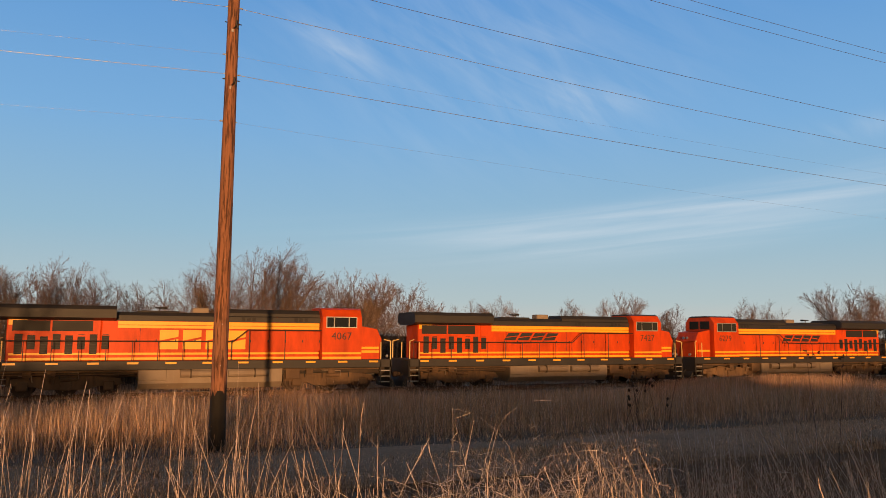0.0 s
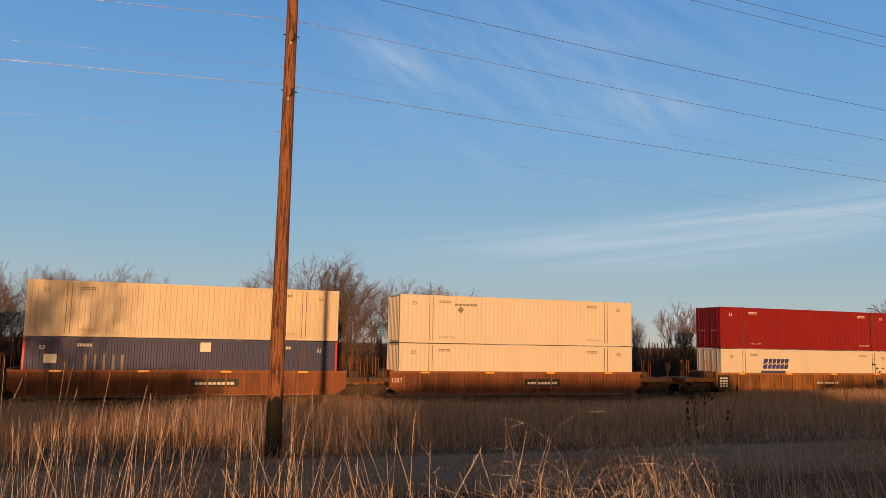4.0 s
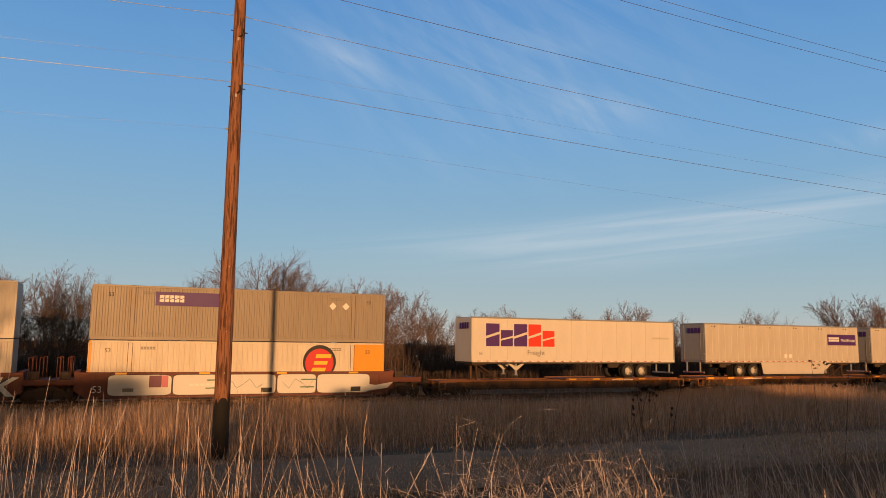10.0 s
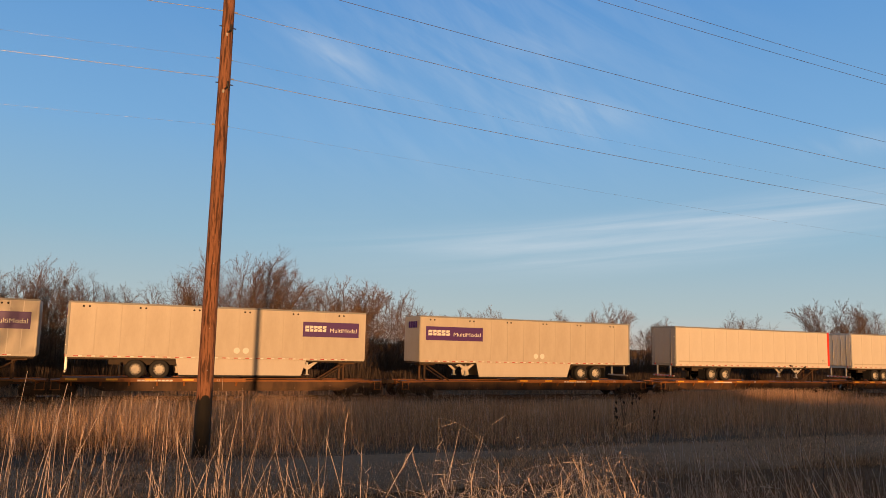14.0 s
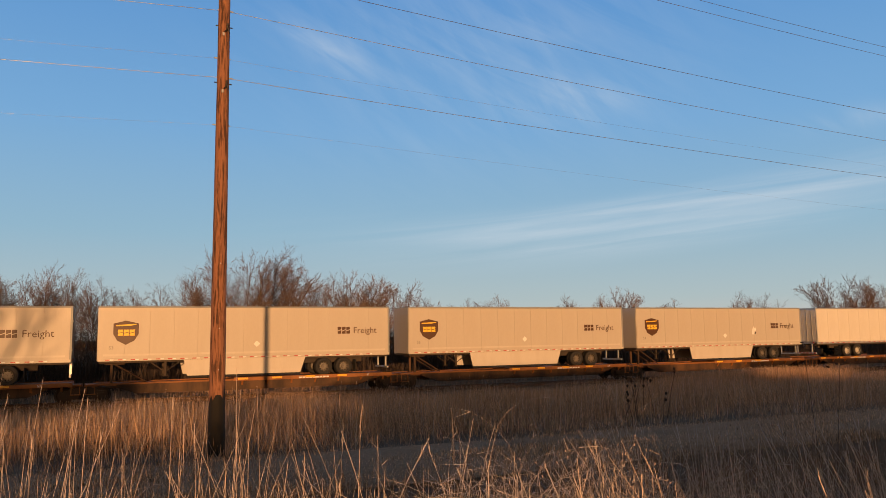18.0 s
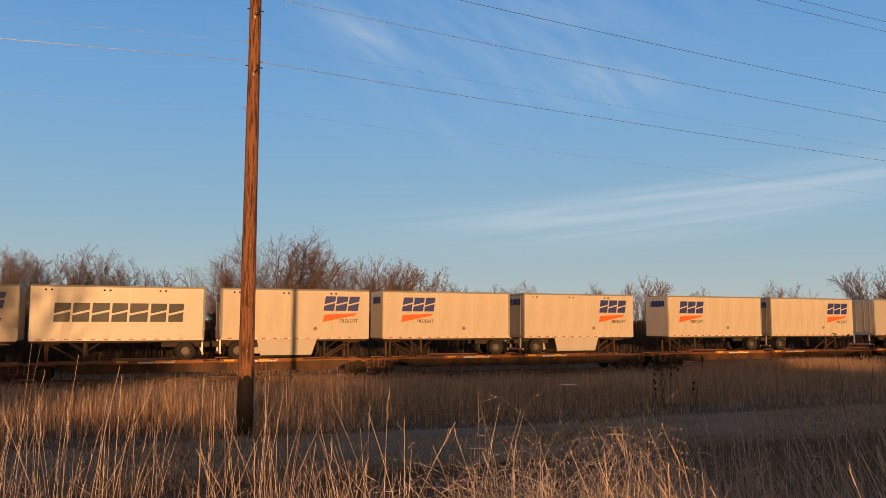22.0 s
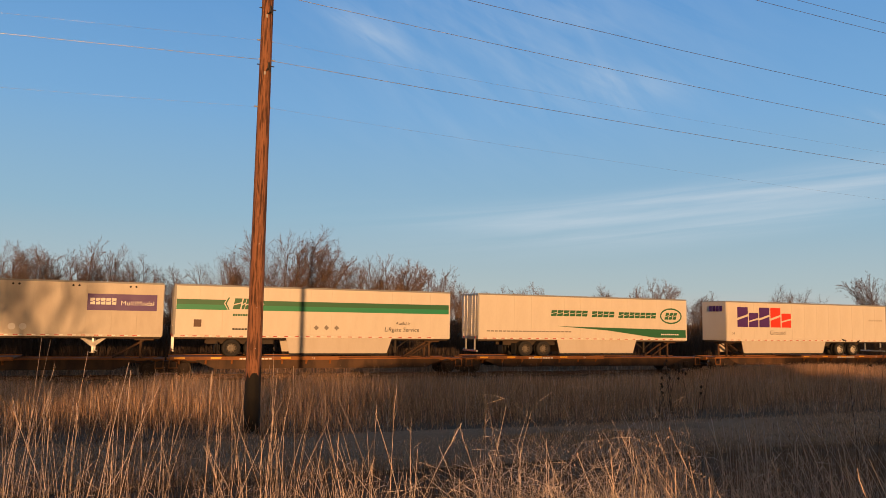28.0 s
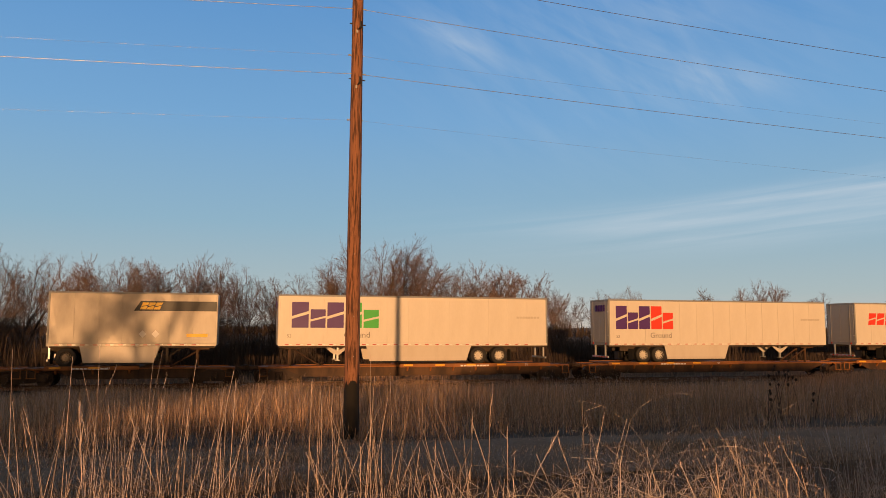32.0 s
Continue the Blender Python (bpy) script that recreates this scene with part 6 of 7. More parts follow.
    if tape:
        red, white = Mesh(), Mesh()
        m_ = int((L - 0.8) / 0.62)
        for k in range(m_):
            x = 0.4 + 0.62 * k
            red.box(x, x + 0.22, -hw - 0.010, -hw - 0.0065, z0 + 0.05, z0 + 0.095)
            white.box(x + 0.221, x + 0.40, -hw - 0.010, -hw - 0.0065, z0 + 0.05, z0 + 0.095)
        tagged(part("reflective_tape", red, TAPE_RED, t), kind="stuff")
        tagged(part("reflective_tape", white, TAPE_WHITE, t), kind="stuff")
    if holes:
        m = Mesh()
        for k in range(int(L / 2.6) + 1):
            for q in (0, 0.28):
                x = 0.7 + 2.75 * k + q
                if x < L - 0.3:
                    disc(m, x, z1 - 0.24, 0.055, 0.055, -hw - 0.001, n=10)
        part("vent_holes", m, DARK_VENT, t)
    # landing legs
    g = gear or (L - 3.4 if L > 12 else L - 2.6)
    x = X(g)
    for y in (-0.85, 0.85):
        P("landing_leg", Mesh().box(x - 0.06, x + 0.06, y - 0.06, y + 0.06, 1.32, z0 - 0.1, 0.01).box(x - 0.14, x + 0.14, y - 0.12, y + 0.12, 1.28, 1.325, 0.01), ALU if rim is RIM_WHITE else UNDER_BLACK)
        if rim is RIM_WHITE:
            P("leg_brace", Mesh().prism([(x - 0.62, z0 - 0.10), (x - 0.10, 1.62), (x + 0.10, 1.62), (x + 0.62, z0 - 0.10), (x + 0.40, z0 - 0.10), (x, z0 - 0.28), (x - 0.40, z0 - 0.10)], y - 0.085, y - 0.062), SKIRT)
        else:
            P("leg_brace", Mesh().tube((x, y, 1.5), (x - 0.75, y, z0 - 0.1), 0.03, n=6).tube((x, y, 1.5), (x + 0.75, y, z0 - 0.1), 0.03, n=6), UNDER_BLACK)
    if skirt:
        a, b = skirt
        for y in (-1.24, 1.22):
            P("side_skirt", Mesh().prism([(a + 0.2, DECK + 0.22), (b - 0.3, DECK + 0.22), (b, z0 - 0.003), (a, z0 - 0.003)], y, y + 0.02), SKIRT, "pale fibreglass side skirt")
        P("skirt_edge", Mesh().box(a + 0.2, b - 0.3, -1.245, -1.235, DECK + 0.13, DECK + 0.22), RUBBER)
    if marks:
        marks(t, L, -hw - 0.012)
    return t


def spine_car(a, b, gap_l, gap_r, stands, decks, seed):
    """A platform of an articulated spine car under the load from a to b; x is measured from a."""
    c = rolling("spine_car", "rusty orange skeleton flat wagon carrying road trailers", "railway wagon", a, "spine cars of the train")
    rng = random.Random(seed)
    L = b - a
    P = lambda name, m, mt=SPINE, lab="": part(name, m, mt, c, lab)
    jl, jr = gap_l < 2.6, gap_r < 2.6
    x0 = -gap_l / 2 + (0.05 if jl else 0.62)
    x1 = L + gap_r / 2 - (0.05 if jr else 0.62)
    P("centre_sill", Mesh().box(x0, x1, -0.42, 0.42, 0.72, 0.97, 0.01))
    for s in (-1, 1):
        y0, y1 = sorted((s * 1.12, s * 1.05))
        P("side_beam", Mesh().prism([(x0 + 1.5, 0.80), (x0 + 2.5, 0.40), (x1 - 2.5, 0.40), (x1 - 1.5, 0.80), (x1 - 1.5, 0.92), (x0 + 1.5, 0.92)], y0, y1), SPINE_DARK, "deep rust-brown side beam")
    for k, (p, q) in enumerate(decks):
        d = P("deck_plate", Mesh().box(p, q, -1.36, 1.36, DECK - 0.055, DECK, 0.008))
        for s in (-1, 1):
            y0, y1 = sorted((s * 1.362, s * 1.40))
            part("side_ledge", Mesh().box(p, q, y0, y1, DECK - 0.15, DECK + 0.05, 0.008), SPINE, d)
        n = max(2, int((q - p) / 1.3))
        for j in range(n):
            x = p + 0.5 + (q - p - 1.0) * j / (n - 1)
            part("outrigger", shared("outrigger", lambda m: m.add([(-0.05, -1.30, 0.985), (0.05, -1.30, 0.985), (0.05, -1.13, 0.985), (-0.05, -1.13, 0.985), (-0.05, -1.30, 0.88), (0.05, -1.30, 0.88), (0.05, -1.13, 0.66), (-0.05, -1.13, 0.66)], [(0, 1, 2, 3), (4, 5, 6, 7), (0, 1, 5, 4), (1, 2, 6, 5), (2, 3, 7, 6), (3, 0, 4, 7)]), SPINE), SPINE, d, at=(x, 0, 0))
        for j in range(max(2, int((q - p) / 1.9))):
            x = p + 0.5 + 1.9 * j
            part("reflector", shared("reflector", lambda m: m.box(-0.28, 0.28, -0.004, 0.004, -0.05, 0.05), REFLECT), REFLECT, d, at=(x, -1.405, DECK - 0.03))
        lines(c, "car_marking", (p + q) / 2 - 1.0, (p + q) / 2 + 0.8, DECK - 0.12, DECK + 0.02, -1.402, WHITE_MARK, 1, 9)
        words("size_mark", "53", 0.17, q - 1.6, DECK - 0.1, -1.406, WHITE_MARK, c)
    # side strip between the decks
    for y in (-1.30, 1.22):
        P("side_strip", Mesh().box(x0 + 0.4, x1 - 0.4, y, y + 0.08, DECK - 0.12, DECK - 0.058, 0.006))
    for x, s in stands:
        st = P("hitch_stand", Mesh().box(x - 0.5, x + 0.5, -0.5, 0.5, 1.92, 2.02, 0.02), SPINE_DARK, "folding hitch that holds the trailer's nose")
        for y in (-0.42, 0.42):
            part("strut", Mesh().tube((x + s * 1.55, y, 0.99), (x, y, 1.93), 0.05, n=8), SPINE_DARK, st)
            part("upright", Mesh().box(x - 0.16 - 0.06, x - 0.16 + 0.06, y - 0.06, y + 0.06, 0.97, 1.93, 0.01), SPINE_DARK, st)
    for joint, gap, x, s in ((jl, gap_l, 0.0, -1), (jr, gap_r, L, 1)):
        if joint:
            if s > 0:
                freight_bogie(c, x + gap / 2)
        else:
            freight_bogie(c, x + s * (gap / 2 - 1.75))
            coupler(c, x + s * (gap / 2 - 0.72), s)
        xx = x + s * (gap / 2 - (0.35 if joint else 0.9))
        P("end_step", Mesh().box(xx - 0.25, xx + 0.25, -1.33, -0.43, DECK - 0.115, DECK - 0.06, 0.006).box(xx - 0.22, xx - 0.18, -1.33, -1.29, 0.5, DECK - 0.116).box(xx + 0.18, xx + 0.22, -1.33, -1.29, 0.5, DECK - 0.116).box(xx - 0.25, xx + 0.25, -1.37, -1.25, 0.46, 0.50))
    P("brake_pipe", Mesh().tube((x0 + 0.5, -0.55, 0.78), (x1 - 0.5, -0.55, 0.78), 0.03, n=6), UNDER_BLACK)
    P("brake_reservoir", Mesh().tube((L * 0.5 - 0.6, -0.7, 0.68), (L * 0.5 + 0.5, -0.7, 0.68), 0.17, n=12), UNDER_BLACK)
    return c

# ---- the train, unit by unit ----
L1 = locomotive(-5.85, False, "heritage", "4067")
L2 = locomotive(16.45, False, "swoosh", "7427")
L3 = locomotive(38.75, True, "front", "6279")


def diamond(c, x, z, y, mat=WHITE_MARK, r=0.22):
    part("placard", Mesh().prism([(x - r, z), (x, z - r), (x + r, z), (x, z + r)], y - 0.004, y - 0.001), mat, c)


LOW, HIGH = 0.384, 3.286


def m_white1(c, z, y):
    diamond(c, 3.9, z + 2.05, y, GREY_MARK)
    lines(c, "stencil", 3.5, 5.0, z + 2.3, z + 2.5, y, GREY_MARK, 1, 6)


def m_slate(c, z, y):
    plate(c, "placard", 1.0, 1.6, z + 1.55, z + 2.0, y, WHITE_MARK)
    plate(c, "placard", 8.6, 9.15, z + 2.2, z + 2.7, y, WHITE_MARK)
    m = Mesh()
    for k in range(16):
        x = 6.4 + 0.44 * k
        m.box(x, x + 0.12, y - 0.004, y - 0.001, z + 0.55, z + 1.25)
    for k in range(5):
        x = 2.9 + 0.44 * k
        m.box(x, x + 0.12, y - 0.004, y - 0.001, z + 1.1, z + 2.0)
    part("worn_lettering", m, GREY_MARK, c)


def m_marten(c, z, y):
    glyphs(c, "side_lettering", 3.6, 5.9, z + 1.5, z + 2.2, y, [NAVY], (1.2, 1, 1, 1, 1, 1), 0.15, "navy block lettering")
    part("underline", Mesh().prism([(3.4, z + 1.18), (5.6, z + 1.18), (5.7, z + 1.36), (3.5, z + 1.36)], y - 0.004, y - 0.001), NAVY, c)


def m_emp(c, z, y):
    plate(c, "sign", 12.3, 13.6, z + 1.35, z + 2.15, y, TAUPE, "tan square sign with dark blocks")
    glyphs(c, "sign_lettering", 12.4, 13.5, z + 1.5, z + 2.0, y - 0.005, [BROWN_MARK, NAVY], (1, 1.2, 1))
    lines(c, "stencil", 9.9, 10.0, z + 0.7, z + 1.5, y, BLACK_MARK, 6, 1)


def m_abf(z_off, big=True):
    def f(c, z, y):
        glyphs(c, "side_lettering", 7.7, 10.2, z + 1.5 - z_off, z + 2.35 - z_off, y, [FOREST], (1, 1, 1), 0.3, "dark green slanted lettering")
        words("side_words", "Freight", 0.34, 8.9, z + 1.12 - z_off, y - 0.004, FOREST, c, shear=0.2)
        plate(c, "underline", 7.5, 8.8, z + 1.17 - z_off, z + 1.4 - z_off, y, GOLD)
        lines(c, "stencil", 7.6, 10.1, z + 0.62 - z_off, z + 0.8 - z_off, y, FOREST, 1, 8) if big else None
    return f


def m_yrc_box(c, z, y):
    glyphs(c, "side_lettering", 8.1, 9.7, z + 1.65, z + 2.4, y, [WHITE_MARK], (1, 1, 1), 0.1, "white block lettering")
    part("flash", Mesh().prism([(8.1, z + 1.1), (8.2, z + 1.5), (9.7, z + 1.55)], y - 0.004, y - 0.001), FLAME, c)
    diamond(c, 13.4, z + 1.75, y)
    diamond(c, 14.0, z + 1.75, y)


def m_taupe(c, z, y):
    plate(c, "sign", 3.1, 6.6, z + 1.85, z + 2.6, y, PURPLE, "violet sign panel")
    glyphs(c, "sign_lettering", 3.3, 4.6, z + 2.05, z + 2.42, y - 0.005, [WHITE_MARK], (1, 0.9, 0.9, 1, 0.9))
    diamond(c, 12.9, z + 2.1, y)
    diamond(c, 13.7, z + 2.1, y)


def m_circle(c, z, y):
    m = disc(Mesh(), 12.2, z + 1.75, 0.98, 0.98, y)
    part("emblem", m, BLACK_MARK, c, "round black, red and orange emblem")
    part("emblem_core", disc(Mesh(), 12.2, z + 1.68, 0.84, 0.84, y - 0.005), RED, c)
    part("emblem_bars", Mesh().prism([(11.7, z + 1.2), (12.5, z + 1.2), (12.6, z + 1.42), (11.8, z + 1.42)], y - 0.014, y - 0.009).prism([(11.85, z + 1.6), (12.65, z + 1.6), (12.7, z + 1.8), (11.9, z + 1.8)], y - 0.014, y - 0.009).prism([(11.95, z + 1.98), (12.85, z + 1.98), (12.9, z + 2.2), (12.0, z + 2.2)], y - 0.014, y - 0.009), GOLD, c)
    plate(c, "amber_end", 13.98 + 0.3, 16.02, z + 0.18, z + 2.78, y + 0.004, AMBER, "amber painted end of the container")


STACKS = (
    (66.17, OLD_WHITE, 0.003, OLD_WHITE, 0.003, m_white1, m_white1, None, "white"),
    (85.81, OLD_WHITE, 0.036, SLATE, 0.036, None, m_slate, RED, "blue"),
    (105.68, WHITE, 0.006, WHITE, 0.006, m_white1, None, None, "white"),
    (129.08, MAROON, 0.055, WHITE, 0.004, None, m_marten, None, "maroon"),
    (149.02, SLATE, 0.036, BLUE, 0.036, m_slate, m_slate, RED, "slate blue"),
    (168.50, OLD_WHITE, 0.026, WHITE, 0.008, None, m_emp, None, "white"),
    (192.19, OLD_WHITE, 0.036, BLUE, 0.036, m_abf(0.0), m_yrc_box, None, "off-white"),
    (211.65, OLD_WHITE, 0.010, GREY_WHITE, 0.026, None, m_abf(0.12, False), None, "off-white"),
    (231.25, TAUPE, 0.036, OLD_WHITE, 0.020, m_taupe, m_circle, None, "taupe"),
)
NAMES = {OLD_WHITE.name: "weathered white", WHITE.name: "clean white", MAROON.name: "maroon", SLATE.name: "slate blue", BLUE.name: "deep blue", GREY_WHITE.name: "greyed white", TAUPE.name: "taupe"}
CAR_PAINT = (BROWN_CAR, BROWN_CAR, BROWN_CAR, TAN_CAR, TAN_CAR, TAN_CAR, MAROON_CAR, MAROON_CAR, MAROON_CAR)


def car_marks(k):
    def f(c, y):
        for x in (-0.45, 15.6) if k in (3, 4, 5) else ():
            panel = plate(c, "data_panel", x, x + 0.95, 0.52, 1.42, y - 0.078, BLACK_MARK, "black data panel with white stencils")
            lines(panel, "stencil", x + 0.12, x + 0.82, 0.62, 1.34, y - 0.084, WHITE_MARK, 4, 3)
        if k < 6:
            plate(c, "data_panel", 8.2 if k < 3 else 14.2, 10.7 if k < 3 else 15.0, 0.72, 1.15, y - 0.004, BLACK_MARK if k else BROWN_CAR)
            lines(c, "car_marking", 4.2 if k == 0 else 8.4, 7.6 if k == 0 else 10.5, 0.82, 1.06, y - 0.010, WHITE_MARK, 1, 9)
            words("size_mark", "53", 0.5, 0.35, 0.62, y - 0.02, BLACK_MARK, c)
        elif k == 6:
            part("graffiti_arrow", Mesh().prism([(1.6, 1.0), (2.55, 0.44), (2.45, 0.7), (3.4, 0.72), (3.4, 1.2), (2.5, 1.15), (2.6, 1.4)], y - 0.073, y - 0.070), GRAFFITI[1], c, "sprayed green arrow")
            part("graffiti_arrow", Mesh().prism([(7.95, 0.95), (6.9, 0.42), (7.05, 0.75), (6.0, 0.72), (6.0, 1.18), (7.05, 1.2), (6.85, 1.46)], y - 0.073, y - 0.070), GRAFFITI[1], c, "sprayed green arrow")
            words("graffiti_letter_rim", "SEMI", 1.50, 2.62, 0.38, y - 0.078, GRAFFITI[5], c, width=4.22, bold=0.10)
            words("graffiti_letter", "SEMI", 1.46, 2.68, 0.40, y - 0.086, GRAFFITI[0], c, width=4.1, bold=0.055)
            spray_cloud(c, 8.3, 13.0, 0.38, 1.46, y - 0.070, (7, 5, 7, 7), 6, 5)
            graffiti(c, 8.5, 12.8, 0.42, 1.46, y - 0.082, (8, 8, 4), 5, 4, 8, 0.13, 0.4)
            spray_cloud(c, 12.6, 14.2, 0.44, 1.44, y - 0.092, (1, 5, 2), 4, 6)
            words("size_mark", "53", 0.5, 0.3, 0.55, y - 0.075, WHITE_MARK, c)
        elif k == 7:
            spray_cloud(c, -0.5, 11.4, 0.38, 1.46, y - 0.070, (4, 7, 4, 0, 7, 6), 13, 5)
            graffiti(c, 0.6, 10.5, 0.38, 1.36, y - 0.092, (3, 3, 6, 6, 3), 7, 9, 22, 0.2, 1.1, 0.02)
            lines(c, "graffiti_tag", -0.3, 1.2, 1.16, 1.42, y - 0.100, WHITE_MARK, 1, 7)
            words("graffiti_tag_rim", "TNK", 1.30, 12.9, 0.44, y - 0.072, GRAFFITI[5], c, shear=0.25, width=3.5, bold=0.07)
            words("graffiti_tag", "TNK", 1.28, 12.95, 0.46, y - 0.080, GRAFFITI[2], c, shear=0.25, width=3.4, bold=0.035)
            glyphs(c, "lettering_bar", 10.6, 12.7, 0.86, 1.16, y - 0.102, [GOLD], (1, 1, 1, 1), 0.15, gap=0.1)
            plate(c, "lettering_bar", 10.5, 12.7, 0.76, 0.80, y - 0.102, GOLD, slant=0.02)
        else:
            for j, (a, b) in enumerate(((1.0, 4.12), (4.2, 6.78), (6.86, 9.66), (9.76, 11.96), (12.05, 15.2))):
                cx, hw = (a + b) / 2, (b - a) / 2
                pts = [(cx + hw * math.copysign(abs(math.cos(q)) ** 0.22, math.cos(q)), 0.92 + 0.53 * math.copysign(abs(math.sin(q)) ** 0.26, math.sin(q))) for q in [2 * math.pi * (i + 0.5) / 28 for i in range(28)]]
                part("graffiti_rim", Mesh().prism([(cx + (px - cx) * 1.03, 0.92 + (pz - 0.92) * 1.04) for px, pz in pts], y - 0.077, y - 0.072), GRAFFITI[5], c)
                part("graffiti", Mesh().prism(pts, y - 0.083, y - 0.078), GRAFFITI[2], c, "white sprayed block with a dark rim")
                if j in (1, 3):
                    plate(c, "graffiti_bar", b - 0.85, b + 0.05, 1.13, 1.19, y - 0.083, FOREST)
                    plate(c, "graffiti_bar", b - 0.9, b - 0.1, 0.70, 0.76, y - 0.083, FOREST)
                if j in (2, 4):
                    plate(c, "graffiti_bar", a + 2.0, a + 2.6, 0.46, 0.72, y - 0.083, GRAFFITI[5])
                crack = Mesh()
                for q in range(5):
                    p0, p1 = (a + 0.3 + 0.36 * q, 0.95 + 0.3 * math.sin(q * 2.1 + j)), (a + 0.3 + 0.36 * (q + 1), 0.95 + 0.3 * math.sin((q + 1) * 2.1 + j))
                    crack.prism([(p0[0], p0[1] - 0.012), (p1[0], p1[1] - 0.012), (p1[0], p1[1] + 0.012), (p0[0], p0[1] + 0.012)], y - 0.0845, y - 0.083)
                part("graffiti_line", crack, GRAFFITI[5], c, "thin sprayed line") if j in (2, 3) else None
            part("graffiti", Mesh().prism([(15.0, 0.45), (16.3, 0.62), (16.7, 0.98), (15.6, 0.80), (15.1, 0.86)], y - 0.088, y - 0.084), GRAFFITI[2], c)
            plate(c, "graffiti_bar", 3.0, 3.62, 0.80, 1.42, y - 0.084, GRAFFITI[7])
            plate(c, "graffiti_bar", 3.63, 3.95, 0.80, 1.42, y - 0.084, GRAFFITI[4])
            plate(c, "graffiti_bar", 1.7, 2.25, 0.58, 0.76, y - 0.084, GREY_MARK)
            words("size_mark", "53", 0.5, 0.25, 0.55, y - 0.075, WHITE_MARK, c)
        lines(c, "car_marking", 5.0, 7.4, 0.86, 1.05, y - 0.09, WHITE_MARK, 1, 8) if k > 5 else None
        words("load_mark", "125T", 0.34, 14.2 if k > 2 else -0.5, 0.95, y - 0.075, WHITE_MARK, c) if k in (2, 5) else None
    return f


for k, (u, top_mat, top_d, low_mat, low_d, top_marks, low_marks, ends, _) in enumerate(STACKS):
    left = u - STACKS[k - 1][0] - CL if k else u - 61.05
    right = (STACKS[k + 1][0] if k < 8 else 253.26) - u - CL
    well_car(u, CAR_PAINT[k], left, right, ("sprayed brown-red" if k > 5 else "rust-brown" if k < 3 else "faded yellow-brown") + " steel well car carrying two stacked containers", car_marks(k))
    container(u, LOW, low_mat, low_d, "%s steel container riding low in its well car" % NAMES[low_mat.name], low_marks, ends or (AMBER if k == 8 else None), h=2.862, door_mat=AMBER if k == 8 else None, front="wall" if k in (0, 1, 2, 4, 5, 6, 7) else "doors")
    container(u, HIGH, top_mat, top_d, "%s steel container stacked on another one" % NAMES[top_mat.name], top_marks, ends if k == 4 else None, pitch=0.40 if k == 3 else 0.28, front="wall" if k in (0, 1, 2, 4, 5, 6, 7) else "doors")


# marks of the trailers
def sign(c, x0, x1, z0, z1, y):
    plate(c, "sign", x0, x1, z0, z1, y, PURPLE, "violet sign panel")
    w = x1 - x0
    glyphs(c, "sign_lettering", x0 + 0.04 * w, x0 + 0.42 * w, z0 + 0.3, z1 - 0.22, y - 0.005, [WHITE_MARK], (1, 0.85, 0.9, 1, 0.9))
    words("sign_words", "MultiModal", 0.34, x0 + 0.47 * w, z0 + 0.28, y - 0.008, WHITE_MARK, c, width=0.48 * w)


def k_big(second, sub, x0=1.0, x1=6.2, z0=3.15, z1=4.6):
    def f(c, L, y):
        glyphs(c, "side_lettering", x0, x0 + 0.60 * (x1 - x0), z0, z1, y, [PURPLE], (1, 0.9, 1), label="large violet block lettering", gap=0.1, tall=(1, 0.72, 1))
        glyphs(c, "side_lettering", x0 + 0.60 * (x1 - x0), x1, z0, z1, y, [second], (1, 0.95), label="large bright block lettering", gap=0.1, tall=(1, 0.72))
        words("side_words", sub, 0.48, x0 + 0.58 * (x1 - x0), z0 - 0.55, y - 0.004, GREY_MARK, c)
        lines(c, "small_lettering", L - 2.0, L - 0.5, 3.75, 3.95, y, GREY_WHITE if second is not RED_MARK else PEARL, 1, 8)
        words("size_mark", "53", 0.26, 0.5, 2.6, y - 0.004, GREY_MARK, c)
    return f


def k_multi(x0, x1, spots=8.0):
    def f(c, L, y):
        sign(c, x0, x1, 3.50, 4.36, y)
        part("wear_spot", disc(disc(Mesh(), spots, 2.62, 0.17, 0.17, y), spots + 0.5, 2.62, 0.17, 0.17, y), WHITE_MARK, c)
    return f


def k_white(num=True):
    def f(c, L, y):
        words("size_mark", "53", 0.26, L - 0.9, 2.6, y - 0.004, GREY_MARK, c)
        plate(c, "rub_strip", 0.3, L - 0.3, 2.42, 2.52, y, GREY_WHITE)
    return f


def k_ups(c, L, y):
    cx, a, top, low = 1.37, 0.62, 4.25, 2.98
    part("shield", Mesh().prism([(cx - a, 3.55), (cx - 0.42, 3.2), (cx, low), (cx + 0.42, 3.2), (cx + a, 3.55), (cx + a, 4.1), (cx, top), (cx - a, 4.1)], y - 0.005, y - 0.001), BROWN_MARK, c, "brown and gold shield emblem")
    glyphs(c, "shield_mark", cx - 0.40, cx + 0.46, 3.46, 3.78, y - 0.006, [GOLD], (1, 1, 1), gap=0.12)
    part("shield_arc", Mesh().prism([(cx - 0.5, 3.96), (cx + 0.2, 3.98), (cx + 0.5, 4.04), (cx + 0.48, 4.08), (cx - 0.5, 4.02)], y - 0.011, y - 0.006), GOLD, c)
    glyphs(c, "side_lettering", L - 3.25, L - 2.45, 3.42, 3.82, y, [BROWN_MARK], (1, 1, 1), label="dark brown block lettering")
    words("side_words", "Freight", 0.52, L - 2.3, 3.44, y - 0.004, BROWN_MARK, c)
    diamond(c, 8.2, 2.92, y, WHITE_MARK, 0.18)
    words("size_mark", "53", 0.24, 0.55, 2.75, y - 0.004, GREY_MARK, c)
    plate(c, "rub_strip", 0.3, L - 0.3, 2.40, 2.50, y, SKIRT)


